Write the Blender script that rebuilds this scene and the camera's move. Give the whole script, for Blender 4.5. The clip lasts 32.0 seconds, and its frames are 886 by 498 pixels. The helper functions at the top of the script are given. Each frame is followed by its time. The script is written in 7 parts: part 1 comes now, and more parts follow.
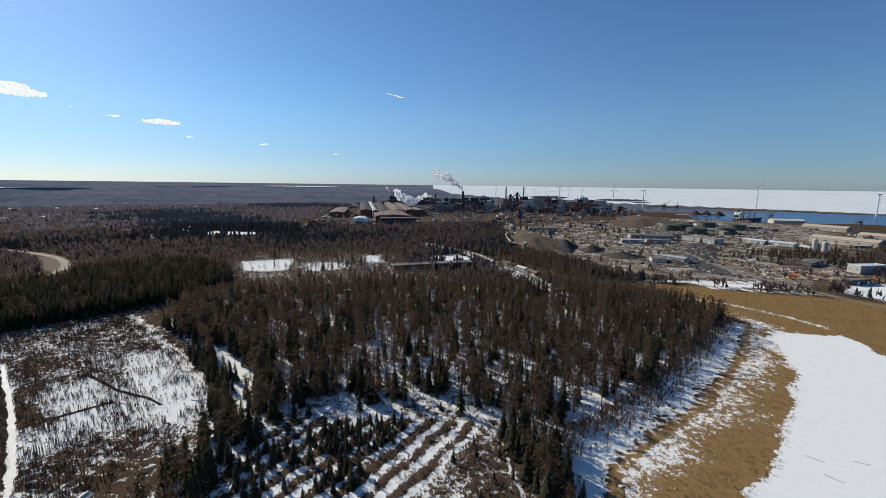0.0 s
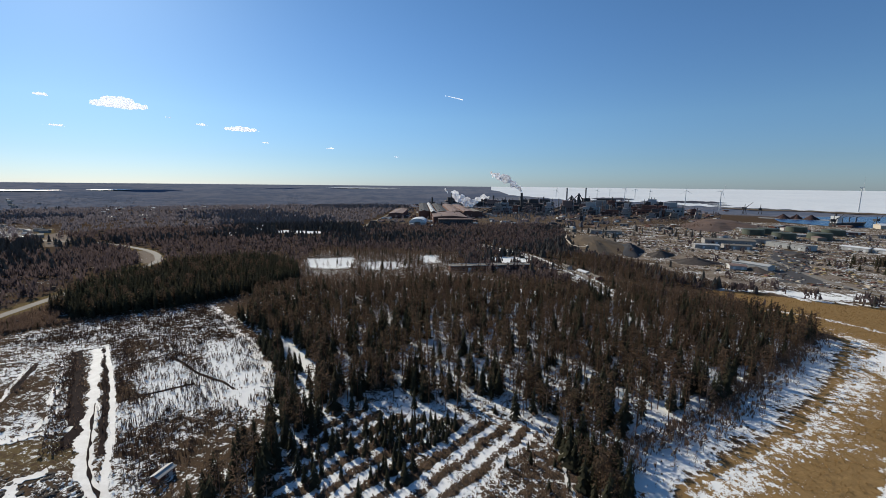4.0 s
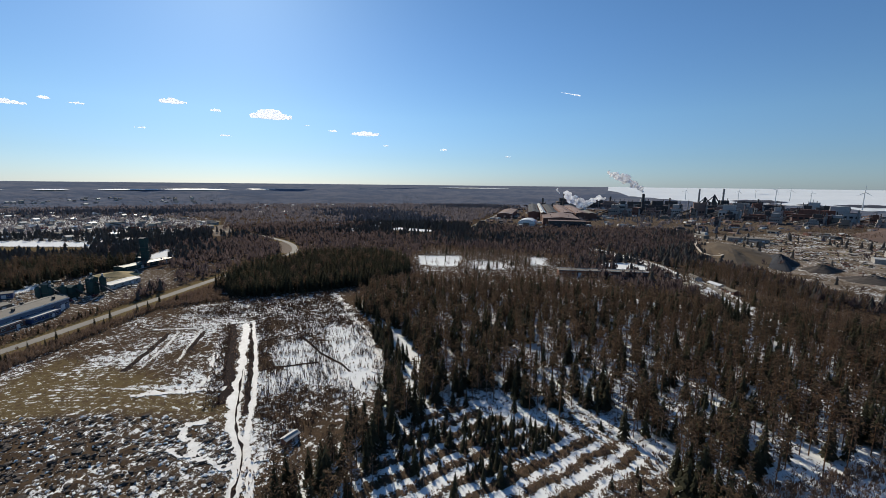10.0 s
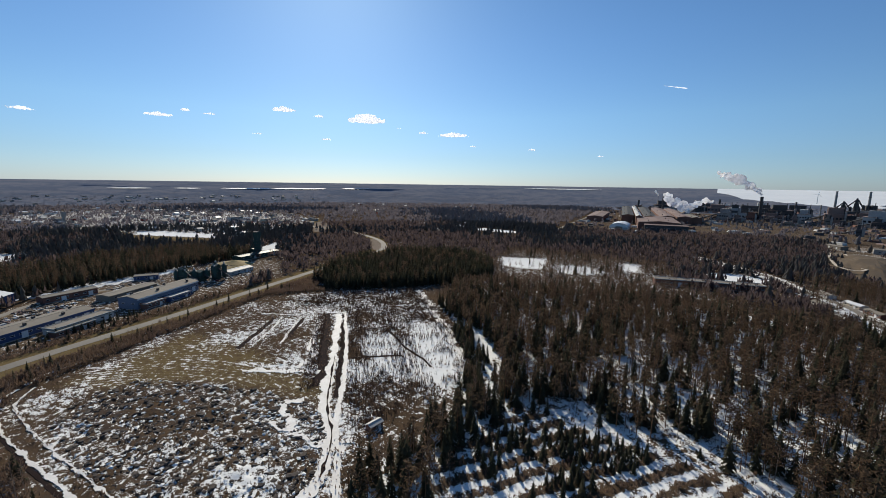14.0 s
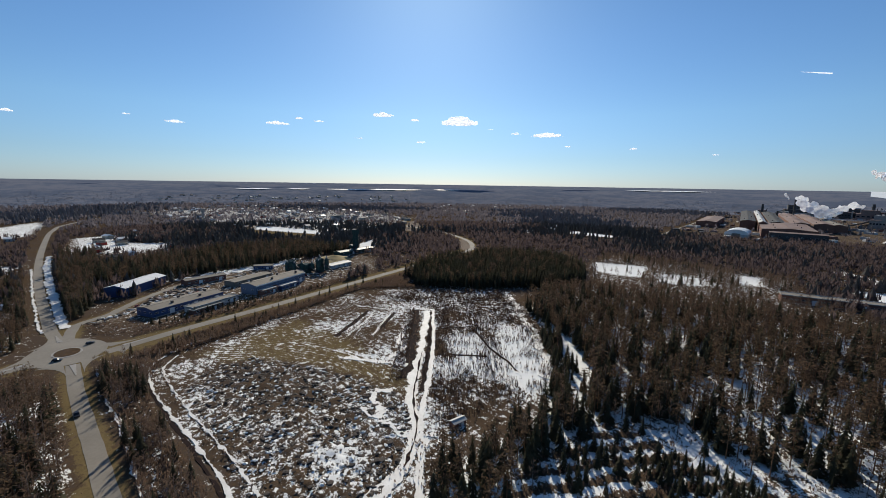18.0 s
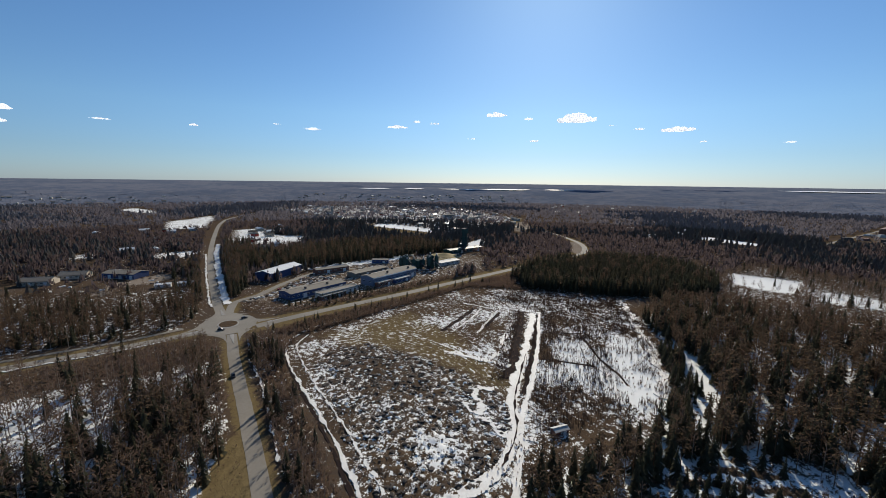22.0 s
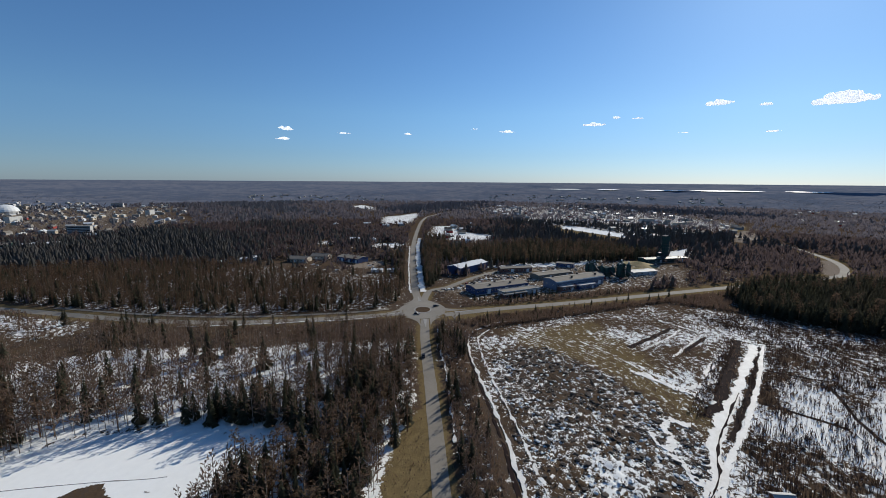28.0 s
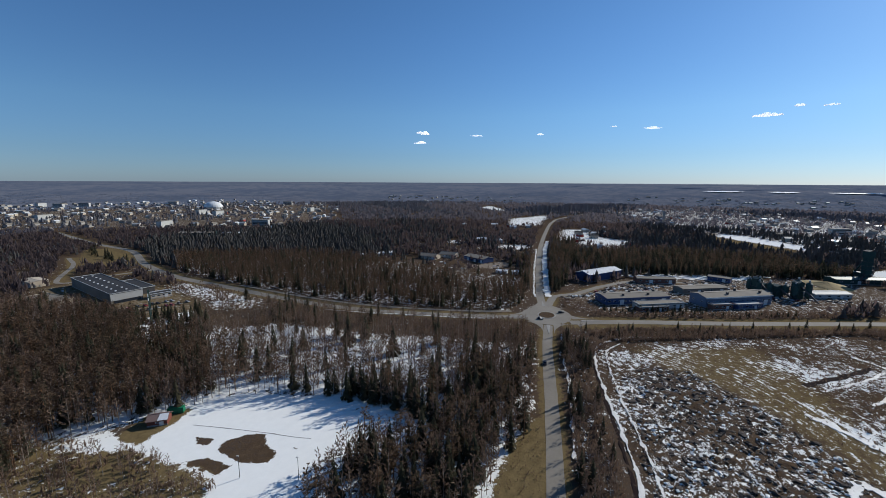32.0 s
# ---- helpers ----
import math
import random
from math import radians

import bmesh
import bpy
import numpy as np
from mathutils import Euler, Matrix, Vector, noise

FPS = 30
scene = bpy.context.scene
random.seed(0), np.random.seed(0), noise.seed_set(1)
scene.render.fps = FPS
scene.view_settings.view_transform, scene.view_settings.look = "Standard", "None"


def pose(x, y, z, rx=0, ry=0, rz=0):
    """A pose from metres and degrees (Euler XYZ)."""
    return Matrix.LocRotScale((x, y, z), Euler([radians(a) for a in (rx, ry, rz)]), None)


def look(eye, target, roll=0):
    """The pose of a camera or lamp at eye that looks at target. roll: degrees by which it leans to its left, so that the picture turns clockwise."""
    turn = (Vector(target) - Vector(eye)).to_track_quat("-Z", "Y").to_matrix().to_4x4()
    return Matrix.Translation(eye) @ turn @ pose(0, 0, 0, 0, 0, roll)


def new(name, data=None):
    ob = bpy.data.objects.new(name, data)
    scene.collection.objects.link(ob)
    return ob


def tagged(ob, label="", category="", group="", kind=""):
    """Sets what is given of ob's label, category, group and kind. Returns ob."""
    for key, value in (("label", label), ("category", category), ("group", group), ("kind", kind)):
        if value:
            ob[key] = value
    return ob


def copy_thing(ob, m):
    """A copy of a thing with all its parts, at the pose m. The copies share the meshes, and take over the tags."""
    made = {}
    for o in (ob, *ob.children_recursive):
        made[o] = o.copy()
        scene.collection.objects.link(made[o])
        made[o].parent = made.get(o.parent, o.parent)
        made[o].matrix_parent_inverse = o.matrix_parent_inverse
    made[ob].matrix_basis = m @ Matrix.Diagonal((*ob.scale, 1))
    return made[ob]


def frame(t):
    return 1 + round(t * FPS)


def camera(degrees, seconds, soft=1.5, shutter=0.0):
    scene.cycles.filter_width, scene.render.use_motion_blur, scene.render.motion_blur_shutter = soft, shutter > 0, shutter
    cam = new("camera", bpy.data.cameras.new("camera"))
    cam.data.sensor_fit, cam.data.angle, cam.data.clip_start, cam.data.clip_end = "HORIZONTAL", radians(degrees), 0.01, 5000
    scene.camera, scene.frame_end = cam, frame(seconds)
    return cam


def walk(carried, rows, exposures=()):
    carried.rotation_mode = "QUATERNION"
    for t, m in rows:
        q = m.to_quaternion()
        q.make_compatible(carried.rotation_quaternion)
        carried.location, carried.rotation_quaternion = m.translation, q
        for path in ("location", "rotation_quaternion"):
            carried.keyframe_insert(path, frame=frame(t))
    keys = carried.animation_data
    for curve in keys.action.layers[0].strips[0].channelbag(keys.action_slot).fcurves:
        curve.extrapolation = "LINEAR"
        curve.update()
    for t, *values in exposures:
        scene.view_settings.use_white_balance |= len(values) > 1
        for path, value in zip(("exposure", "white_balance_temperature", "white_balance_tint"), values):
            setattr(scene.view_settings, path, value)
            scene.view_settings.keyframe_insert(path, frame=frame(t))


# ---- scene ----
cam = camera(94.6, 32.0, 0.85)
# seconds, eye in metres, heading (degrees to the left of +y), pitch up, lean to the right
PATH = [
    (0.0, -0.00, 0.00, 96.00, 0.00, -8.98, -0.77),
    (0.5, -0.03, 0.04, 95.88, 0.95, -8.95, -0.75),
    (1.0, -0.05, 0.07, 95.76, 2.33, -8.94, -0.71),
    (1.5, -0.06, 0.12, 95.67, 3.44, -8.92, -0.70),
    (2.0, -0.07, 0.18, 95.58, 4.27, -8.91, -0.65),
    (2.5, -0.06, 0.24, 95.53, 5.14, -8.88, -0.63),
    (3.0, -0.05, 0.30, 95.48, 6.16, -8.87, -0.60),
    (3.5, -0.02, 0.37, 95.45, 7.13, -8.86, -0.58),
    (5.5, 0.20, 0.56, 95.65, 11.76, -8.96, -0.78),
    (6.0, 0.25, 0.57, 95.68, 13.37, -9.01, -0.80),
    (6.5, 0.31, 0.57, 95.69, 14.27, -8.98, -0.72),
    (7.0, 0.37, 0.58, 95.71, 15.45, -8.94, -0.69),
    (7.5, 0.42, 0.56, 95.72, 16.88, -8.93, -0.68),
    (8.0, 0.47, 0.55, 95.74, 17.80, -8.93, -0.64),
    (8.5, 0.51, 0.53, 95.77, 18.81, -8.94, -0.66),
    (9.0, 0.55, 0.50, 95.79, 20.31, -8.98, -0.68),
    (9.5, 0.57, 0.46, 95.84, 21.93, -8.97, -0.65),
    (10.0, 0.59, 0.43, 95.90, 23.21, -9.00, -0.62),
    (10.5, 0.58, 0.40, 95.95, 24.36, -9.01, -0.58),
    (11.0, 0.58, 0.36, 96.00, 25.96, -9.05, -0.60),
    (11.5, 0.53, 0.33, 96.03, 28.47, -9.07, -0.63),
    (12.0, 0.48, 0.30, 96.05, 30.25, -9.11, -0.65),
    (12.5, 0.40, 0.27, 96.04, 30.82, -9.13, -0.72),
    (13.0, 0.32, 0.24, 96.03, 32.25, -9.15, -0.77),
    (13.5, 0.21, 0.21, 95.98, 33.94, -9.13, -0.86),
    (14.0, 0.11, 0.17, 95.94, 34.99, -9.07, -0.83),
    (14.5, 0.00, 0.13, 95.87, 36.30, -9.06, -0.86),
    (16.5, -0.39, -0.12, 95.60, 42.37, -9.09, -0.91),
    (17.0, -0.35, -0.13, 95.59, 43.98, -9.06, -0.89),
    (17.5, -0.26, -0.15, 95.61, 45.54, -9.07, -0.87),
    (18.0, -0.17, -0.18, 95.62, 47.43, -9.06, -0.88),
    (18.5, -0.01, -0.24, 95.66, 49.25, -9.11, -0.80),
    (19.0, 0.15, -0.30, 95.70, 50.94, -9.14, -0.80),
    (19.5, 0.38, -0.39, 95.75, 52.80, -9.15, -0.82),
    (20.0, 0.60, -0.48, 95.81, 54.69, -9.16, -0.85),
    (20.5, 0.84, -0.57, 95.88, 56.27, -9.19, -0.77),
    (21.0, 1.08, -0.67, 95.94, 58.36, -9.22, -0.80),
    (21.5, 1.28, -0.74, 96.02, 60.71, -9.28, -0.78),
    (22.0, 1.48, -0.81, 96.10, 62.70, -9.29, -0.73),
    (22.5, 1.63, -0.84, 96.20, 64.57, -9.30, -0.74),
    (23.0, 1.78, -0.87, 96.30, 66.67, -9.29, -0.73),
    (23.5, 1.90, -0.85, 96.43, 68.37, -9.30, -0.72),
    (24.0, 2.02, -0.83, 96.56, 70.24, -9.35, -0.69),
    (24.5, 2.09, -0.79, 96.69, 72.26, -9.29, -0.60),
    (25.0, 2.17, -0.76, 96.81, 74.59, -9.34, -0.61),
    (25.5, 2.22, -0.73, 96.91, 77.03, -9.41, -0.54),
    (27.5, 1.95, -0.64, 96.96, 86.19, -9.46, -0.48),
    (28.0, 1.86, -0.62, 96.92, 88.53, -9.45, -0.42),
    (28.5, 1.77, -0.60, 96.88, 90.79, -9.45, -0.26),
    (29.0, 1.67, -0.58, 96.85, 92.73, -9.50, -0.11),
    (29.5, 1.57, -0.54, 96.81, 95.00, -9.48, -0.06),
    (30.0, 1.48, -0.51, 96.78, 97.21, -9.47, -0.04),
    (30.5, 1.37, -0.46, 96.75, 99.46, -9.43, -0.06),
    (31.0, 1.26, -0.42, 96.73, 101.73, -9.39, -0.16),
    (31.5, 1.14, -0.36, 96.71, 104.05, -9.36, -0.23),
    (32.0, 1.01, -0.31, 96.68, 106.30, -9.36, -0.29),
]
walk(cam, [(t, pose(x, y, z, 0, 0, yaw) @ pose(0, 0, 0, 90 + pitch, 0, 0) @ pose(0, 0, 0, 0, 0, -lean)) for t, x, y, z, yaw, pitch, lean in PATH],
     [(0.0, 0.1, 6350, 10), (10.0, 0.1, 6450, 10), (20.0, 0.1, 6500, 10), (25.0, 0.07, 6400, 10), (30.0, -0.02, 5950, 10), (32.0, -0.03, 5900, 10)])

# ---- world, sun ----
SUN_AZ, SUN_EL = 49.3, 28.0   # degrees to the left of +y, degrees up
world = bpy.data.worlds.new("sky")
world.use_nodes = True
scene.world = world
wn = world.node_tree.nodes
sky = wn.new("ShaderNodeTexSky")
sky.sky_type, sky.sun_disc = "NISHITA", False
sky.sun_elevation, sky.sun_rotation = radians(SUN_EL), radians(-SUN_AZ)
sky.altitude, sky.air_density, sky.dust_density, sky.ozone_density = 100, 1.0, 0.21, 3.0
wn["Background"].inputs["Strength"].default_value = 0.085
deep = wn.new("ShaderNodeMix")          # a clear, cold northern blue
deep.data_type, deep.blend_type, deep.inputs[0].default_value = "RGBA", "MULTIPLY", 1.0
up = wn.new("ShaderNodeSeparateXYZ")
height = wn.new("ShaderNodeMapRange")
height.inputs["From Max"].default_value = 0.6
tint = wn.new("ShaderNodeValToRGB")
tint.color_ramp.elements[0].color, tint.color_ramp.elements[1].color = (0.535, 0.72, 1.1, 1), (0.62, 0.9, 1.07, 1)
for place, shade in ((0.1, (0.565, 0.745, 1.01, 1)), (0.25, (0.67, 0.88, 1.06, 1)), (0.5, (0.66, 0.9, 1.1, 1))):
    tint.color_ramp.elements.new(place).color = shade
world.node_tree.links.new(wn.new("ShaderNodeTexCoord").outputs["Generated"], up.inputs[0])
world.node_tree.links.new(up.outputs["Z"], height.inputs["Value"])
world.node_tree.links.new(height.outputs["Result"], tint.inputs[0])
world.node_tree.links.new(tint.outputs["Color"], deep.inputs[7])
world.node_tree.links.new(sky.outputs[0], deep.inputs[6])
world.node_tree.links.new(deep.outputs[2], wn["Background"].inputs["Color"])
sun = new("sun", bpy.data.lights.new("sun", "SUN"))
sun.data.energy, sun.data.angle, sun.data.color = 5.0, radians(0.55), (1.0, 0.91, 0.75)
sun.matrix_world = look((-math.sin(radians(SUN_AZ)) * 900, math.cos(radians(SUN_AZ)) * 900, math.tan(radians(SUN_EL)) * 900), (0, 0, 0))

EYE_H = 96.0
rng = np.random.default_rng(7)


# ---- materials ----
def nodes_of(name, rough=0.8, metal=0.0):
    m = bpy.data.materials.new(name)
    m.use_nodes = True
    nt = m.node_tree
    b = nt.nodes["Principled BSDF"]
    b.inputs["Roughness"].default_value, b.inputs["Metallic"].default_value = rough, metal
    b.inputs["Specular IOR Level"].default_value = 0.25
    return m, nt, b


def noise_node(nt, scale, detail=3.0, coords="Object", rough=0.55, stretch=None):
    tc = nt.nodes.new("ShaderNodeTexCoord")
    n = nt.nodes.new("ShaderNodeTexNoise")
    n.inputs["Scale"].default_value, n.inputs["Detail"].default_value, n.inputs["Roughness"].default_value = scale, detail, rough
    if stretch:
        mp = nt.nodes.new("ShaderNodeMapping")
        mp.inputs["Scale"].default_value = stretch[:3]
        mp.inputs["Rotation"].default_value[2] = radians(stretch[3])
        nt.links.new(tc.outputs[coords], mp.inputs[0])
        nt.links.new(mp.outputs[0], n.inputs["Vector"])
    else:
        nt.links.new(tc.outputs[coords], n.inputs["Vector"])
    return n.outputs["Fac"]


def math_node(nt, op, a, b=None, clamp=False):
    n = nt.nodes.new("ShaderNodeMath")
    n.operation, n.use_clamp = op, clamp
    for i, v in enumerate((a, b)):
        if v is None:
            continue
        if isinstance(v, (int, float)):
            n.inputs[i].default_value = v
        else:
            nt.links.new(v, n.inputs[i])
    return n.outputs[0]


def mix_node(nt, fac, a, b, mode="MIX"):
    n = nt.nodes.new("ShaderNodeMix")
    n.data_type, n.blend_type = "RGBA", mode
    for sock, v in ((n.inputs[0], fac), (n.inputs[6], a), (n.inputs[7], b)):
        if isinstance(v, (int, float)):
            sock.default_value = v
        elif isinstance(v, tuple):
            sock.default_value = (*v, 1)
        else:
            nt.links.new(v, sock)
    return n.outputs[2]


def bump_node(nt, b, height, strength=0.4, dist=0.05):
    n = nt.nodes.new("ShaderNodeBump")
    n.inputs["Strength"].default_value, n.inputs["Distance"].default_value = strength, dist
    nt.links.new(height, n.inputs["Height"])
    nt.links.new(n.outputs[0], b.inputs["Normal"])


def paint(name, col, col2=None, rough=0.7, metal=0.0, big=0.15, fine=2.0, bump=0.2, vary=0.0):
    """A surface of two tones: broad stains and a fine grain, with a little relief."""
    m, nt, b = nodes_of(name, rough, metal)
    col2 = col2 or tuple(c * 0.7 for c in col)
    f = math_node(nt, "MULTIPLY_ADD", noise_node(nt, big, 4), 2.2)
    f.node.inputs[2].default_value, f.node.use_clamp = -0.6, True
    c = mix_node(nt, f, col, col2)
    g = noise_node(nt, fine, 4)
    c = mix_node(nt, math_node(nt, "MULTIPLY", g, 0.45), c, tuple(x * 0.55 for x in col2))
    if vary:
        r = nt.nodes.new("ShaderNodeObjectInfo").outputs["Random"]
        i = nt.nodes.new("ShaderNodeNewGeometry").outputs["Random Per Island"]
        v = math_node(nt, "MULTIPLY", math_node(nt, "FRACT", math_node(nt, "ADD", r, i)), vary)
        c = mix_node(nt, v, c, tuple(min(1, x * 1.7 + 0.01) for x in col2))
    nt.links.new(c, b.inputs["Base Color"])
    if bump:
        bump_node(nt, b, g, bump, 0.05)
    return m


def foliage(name, col, col2, col3, glow=0.25):
    """Needles, twigs: tones vary from piece to piece; light comes a little through."""
    m, nt, b = nodes_of(name, 0.85)
    b.inputs["Specular IOR Level"].default_value = 0.08
    r = nt.nodes.new("ShaderNodeNewGeometry").outputs["Random Per Island"]
    o = nt.nodes.new("ShaderNodeObjectInfo").outputs["Random"]
    v = math_node(nt, "FRACT", math_node(nt, "ADD", r, o))
    c = mix_node(nt, v, col, col2)
    big = math_node(nt, "MULTIPLY_ADD", noise_node(nt, 0.02, 3, "Object"), 3.0)
    big.node.inputs[2].default_value, big.node.use_clamp = -1.1, True
    c = mix_node(nt, math_node(nt, "MULTIPLY", big, 0.6), c, col3)
    nt.links.new(c, b.inputs["Base Color"])
    if glow:
        tr = nt.nodes.new("ShaderNodeBsdfTranslucent")
        nt.links.new(c, tr.inputs["Color"])
        mx = nt.nodes.new("ShaderNodeMixShader")
        mx.inputs[0].default_value = glow
        out = nt.nodes["Material Output"]
        nt.links.new(b.outputs[0], mx.inputs[1])
        nt.links.new(tr.outputs[0], mx.inputs[2])
        nt.links.new(mx.outputs[0], out.inputs["Surface"])
    return m


def ground_material():
    m, nt, b = nodes_of("ground_cover", 0.9)

    def att(n):
        a = nt.nodes.new("ShaderNodeAttribute")
        a.attribute_name = n
        return a.outputs["Fac"]

    n_big, n_mid, n_fine = noise_node(nt, 0.035, 4), noise_node(nt, 0.3, 6, rough=0.7), noise_node(nt, 1.3, 4, rough=0.75)
    patch = math_node(nt, "ADD", math_node(nt, "MULTIPLY", n_mid, 0.62), math_node(nt, "MULTIPLY", n_fine, 0.38))

    def mask(cov, sharp, noise=patch):
        d = math_node(nt, "MULTIPLY", math_node(nt, "SUBTRACT", cov, noise), sharp)
        return math_node(nt, "ADD", d, 0.5, clamp=True)

    spread = math_node(nt, "MULTIPLY_ADD", patch, 2.6)        # widens the noise to nought to one
    spread.node.inputs[2].default_value = -0.8
    soil = mix_node(nt, spread, (0.046, 0.033, 0.023), (0.108, 0.074, 0.047))
    soil = mix_node(nt, mask(n_big, 8, noise_node(nt, 0.6, 4)), soil, (0.075, 0.056, 0.044))
    grass = mix_node(nt, spread, (0.095, 0.07, 0.035), (0.2, 0.15, 0.075))
    reed = mix_node(nt, spread, (0.165, 0.104, 0.046), (0.31, 0.2, 0.09))
    gravel = mix_node(nt, spread, (0.15, 0.122, 0.1), (0.28, 0.235, 0.19))
    snow = mix_node(nt, n_mid, (0.7, 0.71, 0.7), (0.84, 0.845, 0.825))
    c = mix_node(nt, mask(att("grass"), 5, spread), soil, grass)
    c = mix_node(nt, mask(att("gravel"), 5, spread), c, gravel)
    # Far canopy tone with the blue-grey of haze painted in.
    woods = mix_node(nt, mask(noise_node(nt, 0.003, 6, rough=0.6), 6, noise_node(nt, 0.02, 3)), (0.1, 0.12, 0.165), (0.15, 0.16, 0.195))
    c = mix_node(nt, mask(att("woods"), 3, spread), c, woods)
    c = mix_node(nt, mask(att("reed"), 7, spread), c, reed)
    # mowing furrows that curve round the rubble
    pos = nt.nodes.new("ShaderNodeNewGeometry").outputs["Position"]
    away = nt.nodes.new("ShaderNodeVectorMath")
    away.operation = "DISTANCE"
    nt.links.new(pos, away.inputs[0])
    away.inputs[1].default_value = (-168, 0, 0)
    wave = math_node(nt, "SINE", math_node(nt, "ADD", math_node(nt, "MULTIPLY", away.outputs["Value"], 2.3), math_node(nt, "MULTIPLY", n_mid, 15.0)))
    drift = math_node(nt, "MULTIPLY", math_node(nt, "SUBTRACT", n_big, 0.5), 0.9)
    share = math_node(nt, "ADD", att("snow"), math_node(nt, "MULTIPLY", drift, att("drift")))
    share = math_node(nt, "ADD", share, math_node(nt, "MULTIPLY", math_node(nt, "MULTIPLY", wave, 0.09), att("furrow")))
    speck = math_node(nt, "MULTIPLY", math_node(nt, "SUBTRACT", n_fine, 0.5), 1.5)
    share = math_node(nt, "ADD", share, math_node(nt, "MULTIPLY", speck, att("reed")))
    s = mask(share, 16, spread)
    c = mix_node(nt, s, c, snow)
    nt.links.new(c, b.inputs["Base Color"])
    h = math_node(nt, "ADD", math_node(nt, "MULTIPLY", n_fine, 0.5), math_node(nt, "MULTIPLY", n_mid, 0.8))
    bump_node(nt, b, h, 0.7, 0.5)
    rough = math_node(nt, "MULTIPLY_ADD", s, -0.58)        # settled snow lies smoother than litter
    rough.node.inputs[2].default_value = 0.7
    nt.links.new(rough, b.inputs["Normal"].links[0].from_node.inputs["Strength"])
    b.inputs["Specular IOR Level"].default_value = 0.0
    return m


M_GROUND = ground_material()
M_ASPHALT = paint("road_asphalt", (0.255, 0.232, 0.198), (0.185, 0.167, 0.142), 0.9, big=0.05, fine=0.8)
M_TAR = paint("dark_yard_asphalt", (0.085, 0.08, 0.078), (0.055, 0.052, 0.052), 0.9, big=0.04, fine=0.7, vary=0)
M_LINE = paint("road_paint", (0.7, 0.7, 0.66), rough=0.7)
M_SNOW = paint("snow", (0.86, 0.865, 0.845), (0.77, 0.78, 0.77), 0.6, big=0.08, fine=0.6, bump=0.5)
M_TRACK = paint("packed_dirty_snow", (0.84, 0.84, 0.82), (0.64, 0.62, 0.59), 0.7, big=0.22, fine=1.4, bump=0.8)
M_ICE = paint("snowy_sea_ice", (0.83, 0.85, 0.84), (0.72, 0.75, 0.76), 0.6, big=0.004, fine=0.05, bump=0.1)
M_WATER = paint("harbour_water", (0.02, 0.06, 0.16), (0.03, 0.085, 0.2), 0.25, big=0.01, fine=0.1, bump=0.3)
M_SPRUCE = foliage("spruce_needles", (0.037, 0.04, 0.026), (0.068, 0.067, 0.041), (0.084, 0.068, 0.044), 0.5)
M_PINE = foliage("pine_needles", (0.066, 0.05, 0.034), (0.13, 0.088, 0.056), (0.128, 0.079, 0.056), 0.5)
M_BIRCH = foliage("bare_birch_twigs", (0.125, 0.085, 0.062), (0.23, 0.16, 0.112), (0.16, 0.108, 0.086), 0.4)
M_TWIG = foliage("dark_sapling_stems", (0.06, 0.04, 0.03), (0.12, 0.082, 0.06), (0.09, 0.06, 0.05), 0.2)
# Distance haze is tinted into this colour: paler and bluer than plain woodland.
M_FAR = foliage("haze_tinted_woodland", (0.118, 0.133, 0.172), (0.142, 0.152, 0.186), (0.15, 0.15, 0.184), 0.62)
# Belt conifers, their colour lightened to carry some haze.
M_CONIF = foliage("haze_paled_belt_needles", (0.104, 0.105, 0.099), (0.14, 0.136, 0.127), (0.15, 0.132, 0.128), 0.62)
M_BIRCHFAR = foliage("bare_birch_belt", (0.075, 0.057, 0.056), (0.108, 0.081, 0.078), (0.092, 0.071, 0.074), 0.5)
# Paler, bluer needles and twigs: haze put into the colour past one kilometre.
M_CONIF_FAR = foliage("haze_tinted_needles", (0.178, 0.182, 0.2), (0.22, 0.218, 0.235), (0.222, 0.21, 0.23), 0.62)
M_BIRCH_FAR = foliage("haze_tinted_twigs", (0.112, 0.102, 0.115), (0.14, 0.126, 0.14), (0.13, 0.117, 0.134), 0.6)
M_BARK = paint("brown_bark", (0.14, 0.09, 0.06), (0.08, 0.06, 0.045), 0.95, big=0.4, fine=3)
M_PBARK = paint("orange_pine_bark", (0.26, 0.13, 0.06), (0.12, 0.075, 0.05), 0.95, big=0.2, fine=3)
M_WBARK = paint("pale_birch_bark", (0.38, 0.33, 0.28), (0.17, 0.14, 0.115), 0.8, big=0.6, fine=4)
# Furrow soil, darkened so that its colour holds the ditch's shade.
M_FURROW = paint("furrow_peat_in_shade", (0.034, 0.023, 0.021), (0.02, 0.014, 0.014), 0.95, big=0.3, fine=2, bump=0.6)
M_FURROW.node_tree.nodes["Principled BSDF"].inputs["Specular IOR Level"].default_value = 0.03
M_ROCK = paint("dug_earth_clods", (0.092, 0.073, 0.06), (0.046, 0.038, 0.033), 0.95, big=0.3, fine=2, vary=0.6)
M_WHITE = paint("white_sheet_metal", (0.75, 0.76, 0.76), (0.62, 0.63, 0.63), 0.5, fine=1.0, bump=0.05)
M_GREYW = paint("pale_grey_panels", (0.48, 0.48, 0.46), (0.36, 0.36, 0.35), 0.65, vary=0.2)
M_BLUE = paint("blue_sheet_metal", (0.05, 0.085, 0.2), (0.038, 0.064, 0.15), 0.5, bump=0.05)
M_DGREEN = paint("dark_green_paint", (0.035, 0.075, 0.065), (0.024, 0.05, 0.046), 0.55)
M_GREYR = paint("grey_roofing_felt", (0.25, 0.222, 0.185), (0.165, 0.146, 0.122), 0.85, big=0.08)
